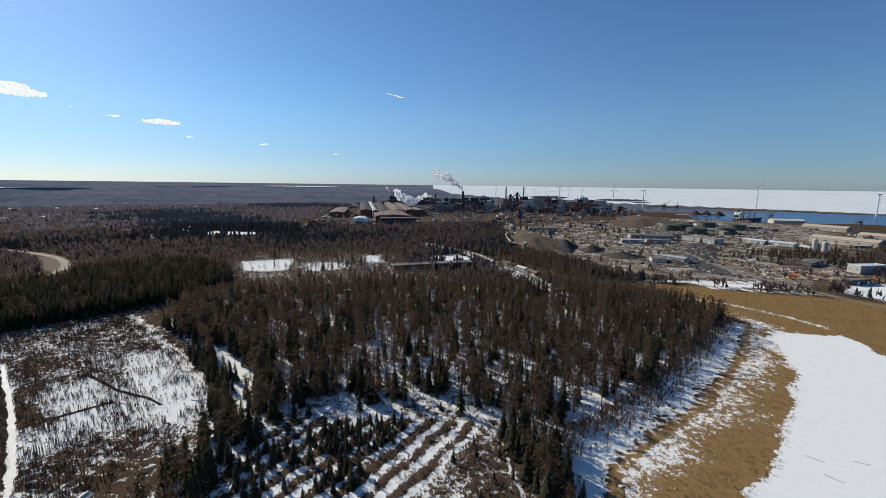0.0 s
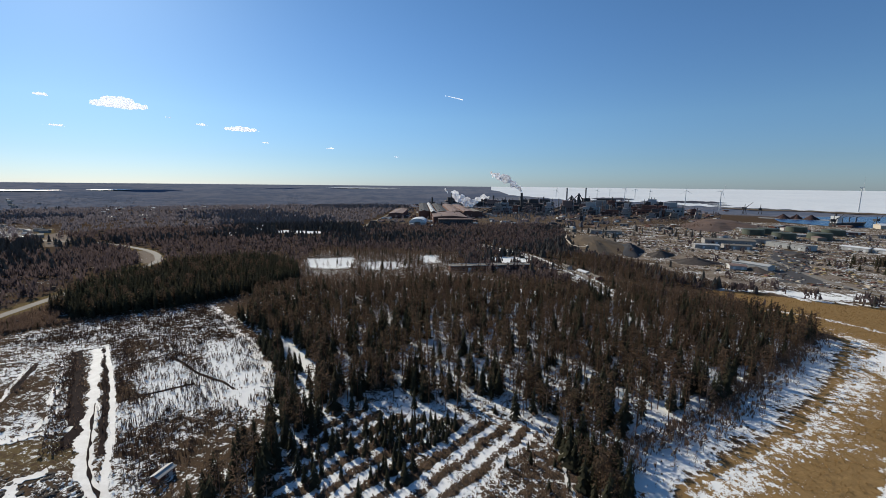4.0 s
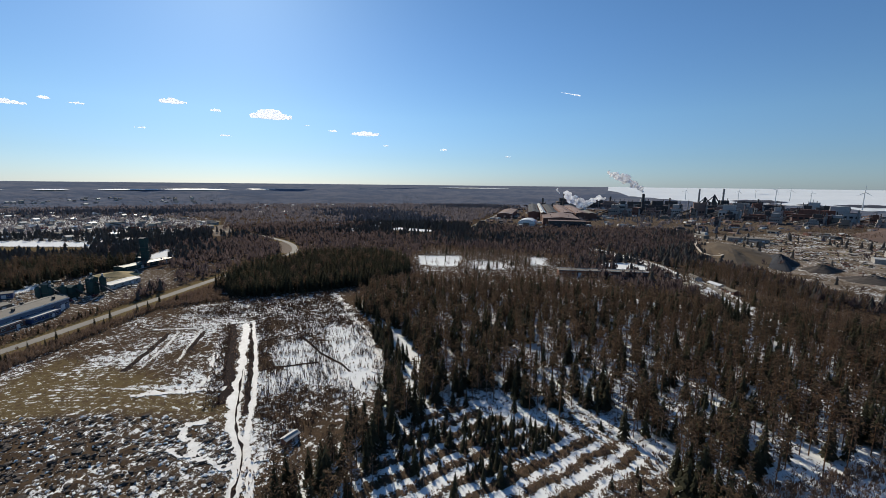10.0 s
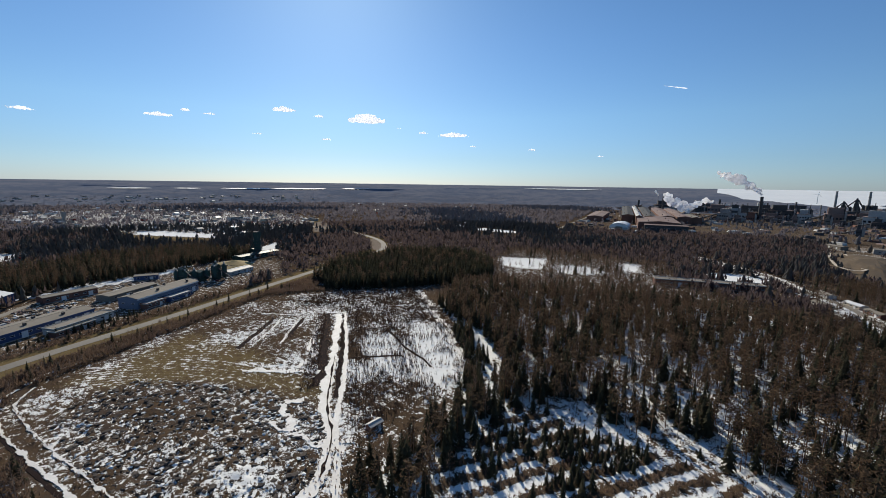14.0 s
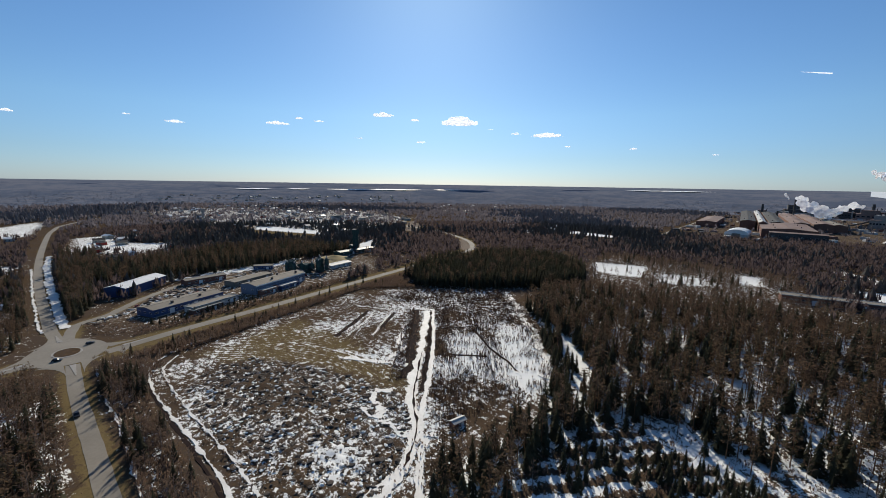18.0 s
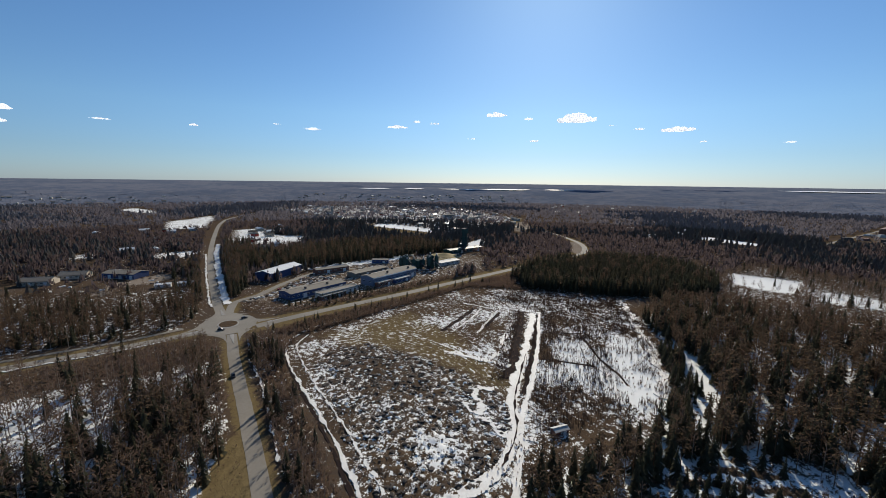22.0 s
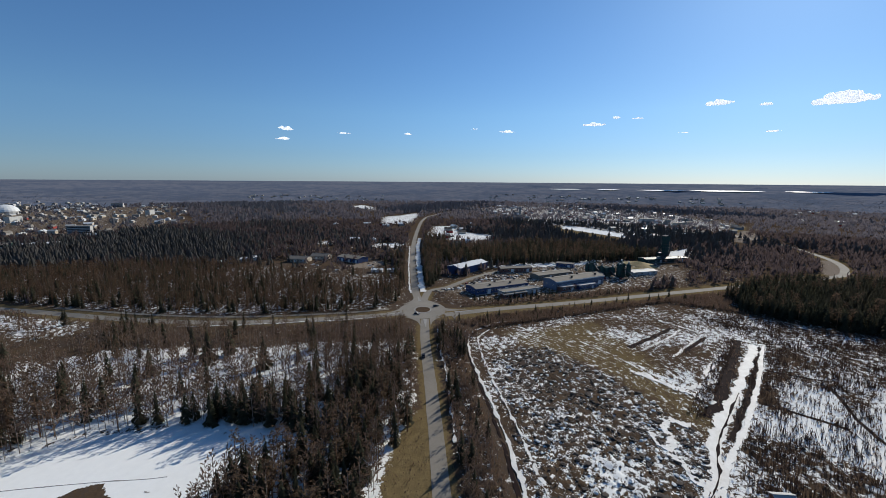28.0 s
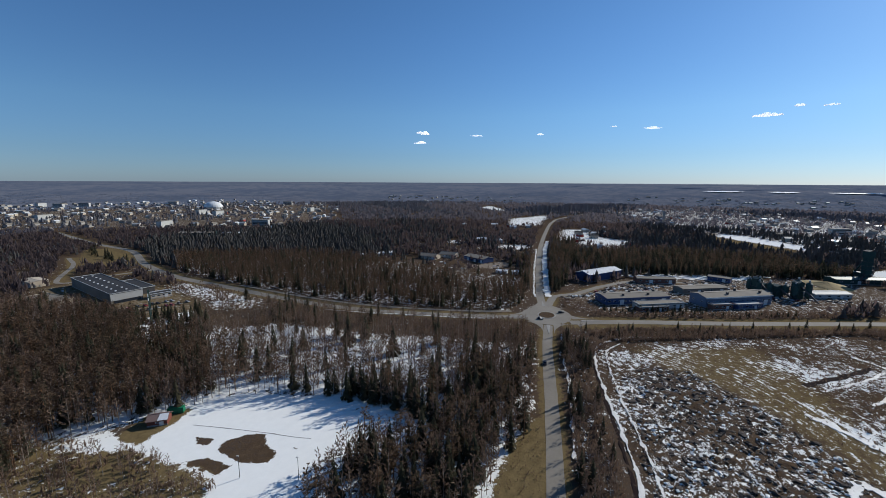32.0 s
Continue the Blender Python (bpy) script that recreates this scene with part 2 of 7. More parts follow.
M_DARKR = paint("dark_roof", (0.05, 0.05, 0.052), (0.03, 0.03, 0.032), 0.8, big=0.08)
M_BROWNW = paint("brown_brick_wall", (0.22, 0.105, 0.075), (0.14, 0.07, 0.055), 0.85)
M_RUSTR = paint("rust_brown_roof", (0.27, 0.19, 0.165), (0.17, 0.115, 0.1), 0.85, big=0.03)
M_BEIGE = paint("beige_render", (0.5, 0.44, 0.34), (0.4, 0.34, 0.27), 0.85, vary=0.3)
M_STEEL = paint("dark_weathered_steel", (0.09, 0.085, 0.085), (0.05, 0.047, 0.047), 0.7, big=0.05)
M_CONC = paint("concrete", (0.36, 0.34, 0.32), (0.24, 0.23, 0.215), 0.85)
M_TURB = paint("white_tower_paint", (0.7, 0.71, 0.72), (0.62, 0.63, 0.64), 0.4, bump=0)
M_RED = paint("red_paint", (0.38, 0.05, 0.035), (0.25, 0.035, 0.03), 0.6)
M_YELLOW = paint("ochre_paint", (0.45, 0.28, 0.06), (0.33, 0.2, 0.05), 0.7, vary=0.4)
M_GLASS = paint("dark_window_glass", (0.02, 0.025, 0.03), (0.03, 0.035, 0.045), 0.12, bump=0)


def vapour_material(name, through_share, glow):
    """Droplets: light is thrown back and let through; glow only for the clouds of the sky's backdrop."""
    m, nt, b = nodes_of(name, 1.0)
    df, tr, mx = nt.nodes.new("ShaderNodeBsdfDiffuse"), nt.nodes.new("ShaderNodeBsdfTranslucent"), nt.nodes.new("ShaderNodeMixShader")
    df.inputs[0].default_value = tr.inputs[0].default_value = (0.97, 0.97, 0.98, 1)
    mx.inputs[0].default_value = through_share
    nt.links.new(df.outputs[0], mx.inputs[1])
    nt.links.new(tr.outputs[0], mx.inputs[2])
    last = mx.outputs[0]
    # Emission stands in for sunlight scattered within clouds and the contrail.
    if glow:
        em, ad = nt.nodes.new("ShaderNodeEmission"), nt.nodes.new("ShaderNodeAddShader")
        em.inputs[0].default_value, em.inputs[1].default_value = (0.95, 0.97, 1.0, 1), glow
        nt.links.new(last, ad.inputs[0])
        nt.links.new(em.outputs[0], ad.inputs[1])
        last = ad.outputs[0]
    nt.links.new(last, nt.nodes["Material Output"].inputs["Surface"])
    return m


M_CLOUD, M_VAPOUR = vapour_material("white_cloud", 0.3, 0.4), vapour_material("white_steam", 0.75, 0.0)


# ---- geometry helpers ----
class Geo:
    """Gathers vertices and faces of one mesh."""

    def __init__(self):
        self.v, self.f = [], []

    def add(self, verts, faces):
        n = len(self.v)
        self.v += [tuple(map(float, p)) for p in verts]
        self.f += [tuple(n + i for i in q) for q in faces]
        return self

    def box(self, x0, y0, z0, x1, y1, z1):
        v = [(x, y, z) for z in (z0, z1) for y in (y0, y1) for x in (x0, x1)]
        return self.add(v, [(0, 2, 3, 1), (4, 5, 7, 6), (0, 1, 5, 4), (2, 6, 7, 3), (0, 4, 6, 2), (1, 3, 7, 5)])

    def gable(self, x0, y0, z0, x1, y1, z1, over=0.0):
        """A closed ridge roof along x from eaves z0 to ridge z1."""
        ym, x0, x1, y0, y1 = (y0 + y1) / 2, x0 - over, x1 + over, y0 - over, y1 + over
        v = [(x0, y0, z0), (x1, y0, z0), (x1, y1, z0), (x0, y1, z0), (x0, ym, z1), (x1, ym, z1),
             (x0, y0, z0 + 0.25), (x1, y0, z0 + 0.25), (x1, y1, z0 + 0.25), (x0, y1, z0 + 0.25)]
        return self.add(v, [(3, 2, 1, 0), (0, 1, 7, 6), (2, 3, 9, 8), (6, 7, 5, 4), (8, 9, 4, 5), (0, 6, 4, 9, 3), (1, 2, 8, 5, 7)])

    def tube(self, a, b, r0, r1, n=8, cap=True):
        a, b = Vector(a), Vector(b)
        d = (b - a).normalized()
        s = d.orthogonal().normalized()
        t = d.cross(s)
        ring = [(math.cos(2 * math.pi * i / n), math.sin(2 * math.pi * i / n)) for i in range(n)]
        v = [a + (s * c + t * e) * r0 for c, e in ring] + [b + (s * c + t * e) * r1 for c, e in ring]
        f = [(i, (i + 1) % n, n + (i + 1) % n, n + i) for i in range(n)]
        if cap:
            f += [tuple(range(n))[::-1], tuple(range(n, 2 * n))]
        return self.add(v, f)

    def mesh(self, name, material):
        me = bpy.data.meshes.new(name)
        me.from_pydata(self.v, [], self.f)
        me.materials.append(material)
        return me


def part(name, geo, material, parent, label="", at=None):
    ob = new(name, geo if isinstance(geo, bpy.types.Mesh) else geo.mesh(name, material))
    ob.parent = parent
    if at is not None:
        ob.matrix_basis = at
    return tagged(ob, label)


def thing(name, m, label, category, group="", kind=""):
    ob = new(name)
    ob.empty_display_size = 0.5
    ob.matrix_basis = m
    return tagged(ob, label, category, group, kind)


def np_mesh(name, verts, tris, material, attrs=None, smooth=False):
    """A mesh from arrays of vertices and triangles or quads."""
    me = bpy.data.meshes.new(name)
    k = tris.shape[1]
    me.vertices.add(len(verts))
    me.vertices.foreach_set("co", np.ascontiguousarray(verts, dtype=np.float32).ravel())
    me.loops.add(tris.size)
    me.loops.foreach_set("vertex_index", np.ascontiguousarray(tris, dtype=np.int32).ravel())
    me.polygons.add(len(tris))
    me.polygons.foreach_set("loop_start", np.arange(0, tris.size, k, dtype=np.int32))
    for key, val in (attrs or {}).items():
        me.attributes.new(key, "FLOAT", "POINT").data.foreach_set("value", np.ascontiguousarray(val, dtype=np.float32))
    me.update(calc_edges=True)
    if smooth:
        me.polygons.foreach_set("use_smooth", np.ones(len(tris), dtype=bool))
    me.materials.append(material)
    return me


# The land is level to 1.8 km; past that it rises gently, as the far country does towards the skyline.
FLAT, EDGE, CUBE = 1800.0, 4880.0, 1.2e-6


def far_radius(r):
    s = np.maximum(np.asarray(r, float) - FLAT, 0)
    return np.asarray(r, float) + CUBE * s ** 3


def ground_z(x, y):
    r = np.hypot(x, y)
    return np.where(r > FLAT, EYE_H - r * EYE_H / far_radius(r), 0.0)


def settle(x, y):
    """Where a place far over the plain lies on the rising land: x, y, z and its scale."""
    big = math.hypot(x, y)
    lo, hi = 0.0, EDGE
    for _ in range(40):
        mid = (lo + hi) / 2
        lo, hi = (mid, hi) if far_radius(mid) < big else (lo, mid)
    k = lo / max(big, 1e-6) if big > FLAT else 1.0
    return x * k, y * k, float(ground_z(x * k, y * k)), k


def inside(poly, x, y):
    px, py = np.array(poly, float).T
    c = np.zeros(np.shape(x), bool)
    j = len(px) - 1
    for i in range(len(px)):
        with np.errstate(divide="ignore", invalid="ignore"):
            c ^= ((py[i] > y) != (py[j] > y)) & (x < (px[j] - px[i]) * (y - py[i]) / (py[j] - py[i]) + px[i])
        j = i
    return c


def edge_dist(line, x, y, closed=False):
    d = np.full(np.shape(x), 1e9)
    pts = list(line) + ([line[0]] if closed else [])
    for (ax, ay), (bx, by) in zip(pts, pts[1:]):
        ux, uy = bx - ax, by - ay
        k = np.clip(((x - ax) * ux + (y - ay) * uy) / (ux * ux + uy * uy), 0, 1)
        d = np.minimum(d, np.hypot(x - ax - k * ux, y - ay - k * uy))
    return d


def within(poly, x, y, soft=3.0):
    """One well inside the outline, nought well outside, sloping over soft metres."""
    d = edge_dist(poly, x, y, True) * np.where(inside(poly, x, y), 1, -1)
    return np.clip(d / soft * 0.5 + 0.5, 0, 1)


def smooth_line(pts, step=6.0):
    """A curve through the points (Catmull-Rom), sampled about every step metres."""
    p = [Vector((x, y)) for x, y in pts]
    p = [p[0] * 2 - p[1]] + p + [p[-1] * 2 - p[-2]]
    out = []
    for i in range(1, len(p) - 2):
        n = max(1, int((p[i + 1] - p[i]).length / step))
        for k in range(n):
            t = k / n
            out.append(0.5 * (2 * p[i] + (p[i + 1] - p[i - 1]) * t + (2 * p[i - 1] - 5 * p[i] + 4 * p[i + 1] - p[i + 2]) * t * t
                              + (3 * p[i] - p[i - 1] - 3 * p[i + 1] + p[i + 2]) * t ** 3))
    return out + [p[-2]]


def ribbon(pts, width, z, ragged=0.0, step=6.0, shift=0.0):
    """A strip along the curve with a thin edge, its width a little uneven where ragged."""
    c = smooth_line(pts, step)
    g, n = Geo(), len(c)
    rows = []
    for i, q in enumerate(c):
        d = (c[min(i + 1, n - 1)] - c[max(i - 1, 0)]).normalized()
        s = Vector((-d.y, d.x))
        a, b = (width / 2 * (1 + ragged * (2.2 * noise.noise(Vector((i * step * 0.16, k * 9.1, width))) + random.uniform(-0.5, 0.5))) for k in (1, 2))
        a, b = max(a, 0.1), max(b, 0.1)
        h = float(ground_z(q.x, q.y)) + z
        l, r = q + s * (a + shift), q - s * (b - shift)
        rows.append([(l.x, l.y, h), (r.x, r.y, h), (r.x, r.y, h - 0.3), (l.x, l.y, h - 0.3)])
    g.v = [p for r in rows for p in r]
    for i in range(n - 1):
        k = 4 * i
        g.f += [(k, k + 1, k + 5, k + 4), (k + 1, k + 2, k + 6, k + 5), (k + 3, k, k + 4, k + 7)]
    return g


def structure(name, geo, material, label, category):
    return tagged(new(name, geo if isinstance(geo, bpy.types.Mesh) else geo.mesh(name, material)), label, category, kind="structure")

# ---- the plan: outlines in metres on the ground ----
FIELD = [(-255, 36), (-272, 80), (-298, 150), (-314, 196), (-280, 236), (-226, 290), (-190, 262), (-144, 224), (-106, 182), (-94, 150), (-93, 110), (-98, 88),
         (-84, 70), (-60, 40), (-108, 29), (-143, 29), (-180, 26), (-228, 23)]
RUBBLE = [(-214, 33), (-226, 50), (-227, 68), (-197, 86), (-168, 98), (-142, 104), (-119, 94), (-97, 68), (-92, 33), (-143, 31)]
DRYGRASS = [(-250, 42), (-262, 78), (-276, 112), (-230, 122), (-178, 118), (-152, 122), (-142, 104), (-168, 98), (-206, 80), (-226, 52)]
BRIGHT = [(-167, 214), (-158, 222), (-133, 199), (-109, 177), (-99, 158), (-107, 145), (-127, 160), (-141, 168), (-152, 190)]
MILL = [(-178, 166), (-181, 180), (-170, 183), (-149, 171), (-152, 161), (-162, 156)]
LOWSNOW = [(-159, 143), (-149, 157), (-140, 169), (-125, 161), (-120, 151), (-133, 144), (-144, 129)]
LOWBROWN = [(-137, 121), (-130, 140), (-116, 145), (-101, 138), (-99, 120), (-108, 99), (-118, 104)]
UPPER = [(-291, 184), (-287, 218), (-231, 283), (-173, 237), (-231, 204)]
RUBBLESNOW = [(-130, 58), (-126, 68), (-112, 62), (-114, 52)]
RUBBLEDARK = [(-216, 40), (-224, 60), (-190, 80), (-160, 76), (-168, 50)]
MAINWOOD = [(-196, 298), (-184, 254), (-140, 226), (-104, 180), (-90, 146), (-88, 108), (-92, 86), (-80, 66), (-62, 70), (-74, 116), (-66, 156), (-52, 178), (-22, 190), (6, 176),
            (22, 160), (30, 128), (32, 100), (38, 100), (36, 142), (64, 159), (92, 181), (134, 216), (204, 282), (208, 306), (190, 326), (136, 362), (92, 362), (56, 374), (16, 380),
            (-44, 378), (-104, 362), (-172, 334)]
GLADE = [(-138, 230), (-130, 228), (-97, 196), (-99, 187), (-116, 200)]
CLEARING = [(-62, 84), (-74, 116), (-66, 156), (-52, 178), (-22, 190), (6, 176), (22, 160), (30, 128), (32, 84)]
RIDGE = [(-372, 318), (-330, 250), (-290, 236), (-256, 264), (-226, 304), (-206, 330), (-196, 372), (-235, 440), (-300, 470), (-372, 420)]
SHORE = [(200, 288), (130, 219), (92, 181), (64, 159), (36, 140), (34, 96), (48, 100), (62, 129), (88, 148), (117, 169), (170, 220), (222, 284)]
REEDS = [(222, 284), (170, 220), (117, 169), (88, 148), (62, 129), (44, 90), (86, 86), (97, 116), (116, 127), (149, 159), (188, 202), (219, 262), (268, 262), (259, 218), (320, 160),
         (470, 260), (400, 320), (360, 356), (300, 372), (274, 380), (207, 411), (190, 400), (206, 340)]
LAKEICE = [(219, 263), (188, 202), (149, 159), (116, 127), (97, 116), (86, 86), (80, 40), (330, 40), (330, 160), (259, 218), (268, 262)]
SNOWYARD = [(-90, -176), (-100, -166), (-103, -151), (-128, -149), (-138, -139), (-144, -110), (-150, -95), (-150, -80), (-144, -48), (-135, -45), (-128, -60), (-113, -70), (-103, -77),
            (-86, -72), (-80, -98), (-91, -108), (-95, -122), (-94, -141)]
PUDDLE = [(-106, -117), (-112, -119), (-117, -113), (-118, -106), (-114, -103), (-110, -95), (-105, -95), (-102, -104)]
PUDDLE2 = [(-97, -122), (-101, -117), (-99, -105), (-94, -106)]
BANK = [(-99, -158), (-113, -161), (-122, -151), (-124, -147), (-112, -144), (-98, -145)]
TANBANK = [(-158, -5), (-112, -1), (-98, -1), (-98, -18), (-120, -18), (-140, -12)]
NARROW = [(-227, 199), (-190, 167), (-165, 144), (-148, 128), (-131, 110), (-120, 99), (-112, 92.5)]
MAIN = [(-228, 194), (-195, 163), (-172, 141), (-158, 127), (-145, 114.5), (-130, 101.5), (-115, 92)]
SIDE = [(-106, 97), (-114, 89), (-124, 86), (-135, 89), (-145, 92), (-151, 97), (-147, 104)]
SIDE_ARM = [(-128, 87), (-136, 84.5), (-142, 84.5), (-149, 82)]
MIDFIELD = [(-286, 178), (-232, 196), (-152, 122), (-178, 118), (-262, 112), (-276, 120)]
BRANCH = [(-115, 92), (-109, 86), (-102, 77), (-98, 68), (-96, 57), (-94, 40)]
SPUR = [(-112, 93), (-106, 89), (-96, 79), (-87, 71), (-76, 60)]
YARDSIDE = [(-60, -90), (-91, -102), (-97, -141), (-92, -178), (-60, -200), (-40, -120)]
BANK2 = [(-84, -157), (-92, -155), (-95, -144), (-88, -138), (-76, -146)]
YARD = [(-352, -4), (-312, 12), (-314, 60), (-336, 130), (-360, 190), (-384, 250), (-440, 290), (-500, 270), (-480, 180), (-466, 110), (-440, 64), (-400, 34)]
LOT = [(-196, -290), (-212, -340), (-205, -400), (-235, -450), (-290, -440), (-285, -370), (-262, -300), (-224, -250)]
WESTWOOD = [(-240, -12), (-100, -8), (-92, -40), (-86, -70), (-118, -74), (-140, -52), (-150, -80), (-150, -100), (-140, -138), (-104, -166), (-88, -180), (-60, -160), (-50, -220),
            (-150, -420), (-200, -400), (-205, -330), (-190, -280), (-200, -226), (-224, -186), (-228, -116)]
NORTHWOOD = [(-300, -36), (-330, -26), (-420, -36), (-424, -120), (-455, -180), (-450, -330), (-400, -480), (-335, -400), (-306, -290), (-288, -200), (-286, -130)]
ROADSIDE = [(-262, 2), (-100, 10), (-100, 24), (-225, 18), (-250, 30), (-268, 14)]
VERGE = [(-258, 38), (-290, 120), (-316, 190), (-284, 238), (-300, 228), (-352, 290), (-356, 276), (-330, 196), (-308, 110), (-284, 40), (-268, 18)]
BIRCHES = [(-204, 300), (-172, 340), (-110, 378), (-40, 402), (20, 404), (-40, 470), (-60, 560), (-260, 560), (-235, 440), (-196, 372), (-206, 330)]
EASTSTRIP = [(60, 440), (96, 376), (190, 336), (200, 400), (150, 430), (110, 560), (60, 560)]
WORKS = [(134, 946), (110, 620), (150, 560), (210, 420), (360, 380), (470, 420), (520, 500), (700, 640), (900, 900), (1000, 1140), (780, 1300), (620, 1300), (323, 1120)]
MILLTOWN = [(-310, 930), (-200, 905), (60, 1060), (140, 950), (330, 1120), (640, 1290), (960, 1900), (560, 2300), (100, 2000), (-420, 2000), (-360, 1270)]
HARBOUR = [(800, 1310), (850, 1190), (1020, 1150), (1170, 1150), (1230, 1095), (1600, 1050), (1900, 1300), (1690, 1500), (1450, 1640), (1180, 1620), (880, 1480)]
SNOWPATCHES = [[(-243, 485), (-214, 440), (-187, 441), (-174, 454), (-193, 508), (-219, 497)], [(-166, 478), (-147, 444), (-125, 452), (-108, 470), (-130, 488)], [(-104, 537), (-90, 494), (-78, 500), (-88, 546)],
               [(-20, 545), (20, 560), (44, 520), (10, 500)], [(-905, 288), (-864, 322), (-758, 356), (-700, 340), (-780, 300), (-850, 266)]]
SNOWPATCHES += [[(-1559, -315), (-1664, -284), (-1503, -213), (-1352, -176), (-1440, -262)], [(-590, -90), (-586, -50), (-638, -46), (-634, -90)], [(-661, 20), (-691, 139), (-772, 154), (-746, 24)], [(-1111, -136), (-1158, -95), (-1260, -48), (-1139, -36), (-1030, -44), (-944, -46), (-917, -116), (-1006, -130)],
               [(-490, 300), (-520, 330), (-600, 400), (-560, 330)], [(420, 405), (480, 412), (540, 380), (400, 330), (376, 372)], [(-700, -10), (-880, 0), (-900, 60), (-700, 40)],
               [(-464, 96), (-476, 190), (-486, 190), (-474, 90)], [(-226, -262), (-212, -270), (-198, -290), (-190, -264), (-212, -246)],
               [(-648, 66), (-690, 30), (-790, 16), (-806, 52), (-720, 110)], [(-450, 742), (-350, 748), (-348, 786), (-450, 794)], [(-622, -172), (-656, -180), (-660, -160), (-626, -156)], [(255, 414), (314, 406), (320, 390), (258, 392)]]
LOTGRASS = [(-234, -252), (-254, -273), (-268, -335), (-290, -350), (-300, -326), (-284, -280), (-268, -230), (-250, -226)]
TURNOUT = [(-317, -504), (-336, -552), (-400, -640), (-420, -626), (-380, -520), (-345, -470)]
TANFIELD = [(-865, 228), (-900, 284), (-850, 270), (-780, 298), (-705, 334), (-690, 318), (-770, 258)]
PADS = [[(-712, 534), (-823, 633), (-828, 664), (-714, 592), (-643, 516), (-659, 501)], [(-496, 491), (-517, 527), (-417, 451), (-402, 416), (-427, 428)], [(-418, -110), (-416, -92), (-440, -96), (-449, -68), (-480, -46), (-494, -70), (-462, -108)], [(-560, -640), (-600, -570), (-660, -600), (-640, -700)]]
NORTHPAD = [(-416, -112), (-428, -36), (-500, -50), (-530, -150), (-500, -215), (-476, -244), (-462, -160), (-462, -110)]
TOWN = [(-700, -560), (-900, -520), (-1500, -900), (-1700, -1600), (-1000, -2000), (-560, -1500), (-480, -1050)]
SUBURB = [(-650, 330), (-1000, 200), (-1500, 100), (-1700, 500), (-1200, 800), (-820, 680)]
ROADS = {"main": [(-286, 8), (-300, 50), (-318, 120), (-347, 218), (-374, 310), (-400, 400), (-424, 450), (-500, 510), (-640, 560), (-760, 570), (-900, 700)],
         "south": [(-276, -6), (-236, -5), (-183, -1.5), (-141, 1), (-100, 3), (-40, 6)],
         "west": [(-290, -20), (-279, -66), (-270, -137), (-275, -204), (-293, -290), (-312, -375), (-350, -465), (-412, -570), (-445, -690), (-520, -900)],
         "north": [(-314, -10), (-343, -15), (-395, -19), (-470, -24), (-585, -29), (-725, -31), (-935, -29), (-1030, -24), (-1140, -8), (-1320, 60)]}
LANES = {"yard": [(-320, -8), (-352, -3), (-366, 14), (-402, 40), (-436, 78), (-440, 130)], "market": [(-330, -425), (-300, -440), (-258, -456), (-318, -532), (-349, -589)],
         "camp": [(-30, 660), (-7, 627), (40, 569), (62, 508), (88, 457), (100, 377)], "coast": [(400, 760), (374, 662), (352, 540), (341, 475), (345, 429), (352, 389), (360, 346), (384, 300), (420, 240)], "mill": [(-300, 850), (-320, 960), (-359, 1269), (-420, 1700)]}


# ---- ground: one sheet to the skyline ----
def rows_at(x, y):
    """Distance across the planting rows of the clearing, which bend a little."""
    along = x * 0.54 + y * 0.84
    return x * 0.84 - y * 0.54 + 79.7 + 0.7 * np.sin(along * 0.09 + 0.6) + 0.5 * np.sin(along * 0.23 + x * 0.06)


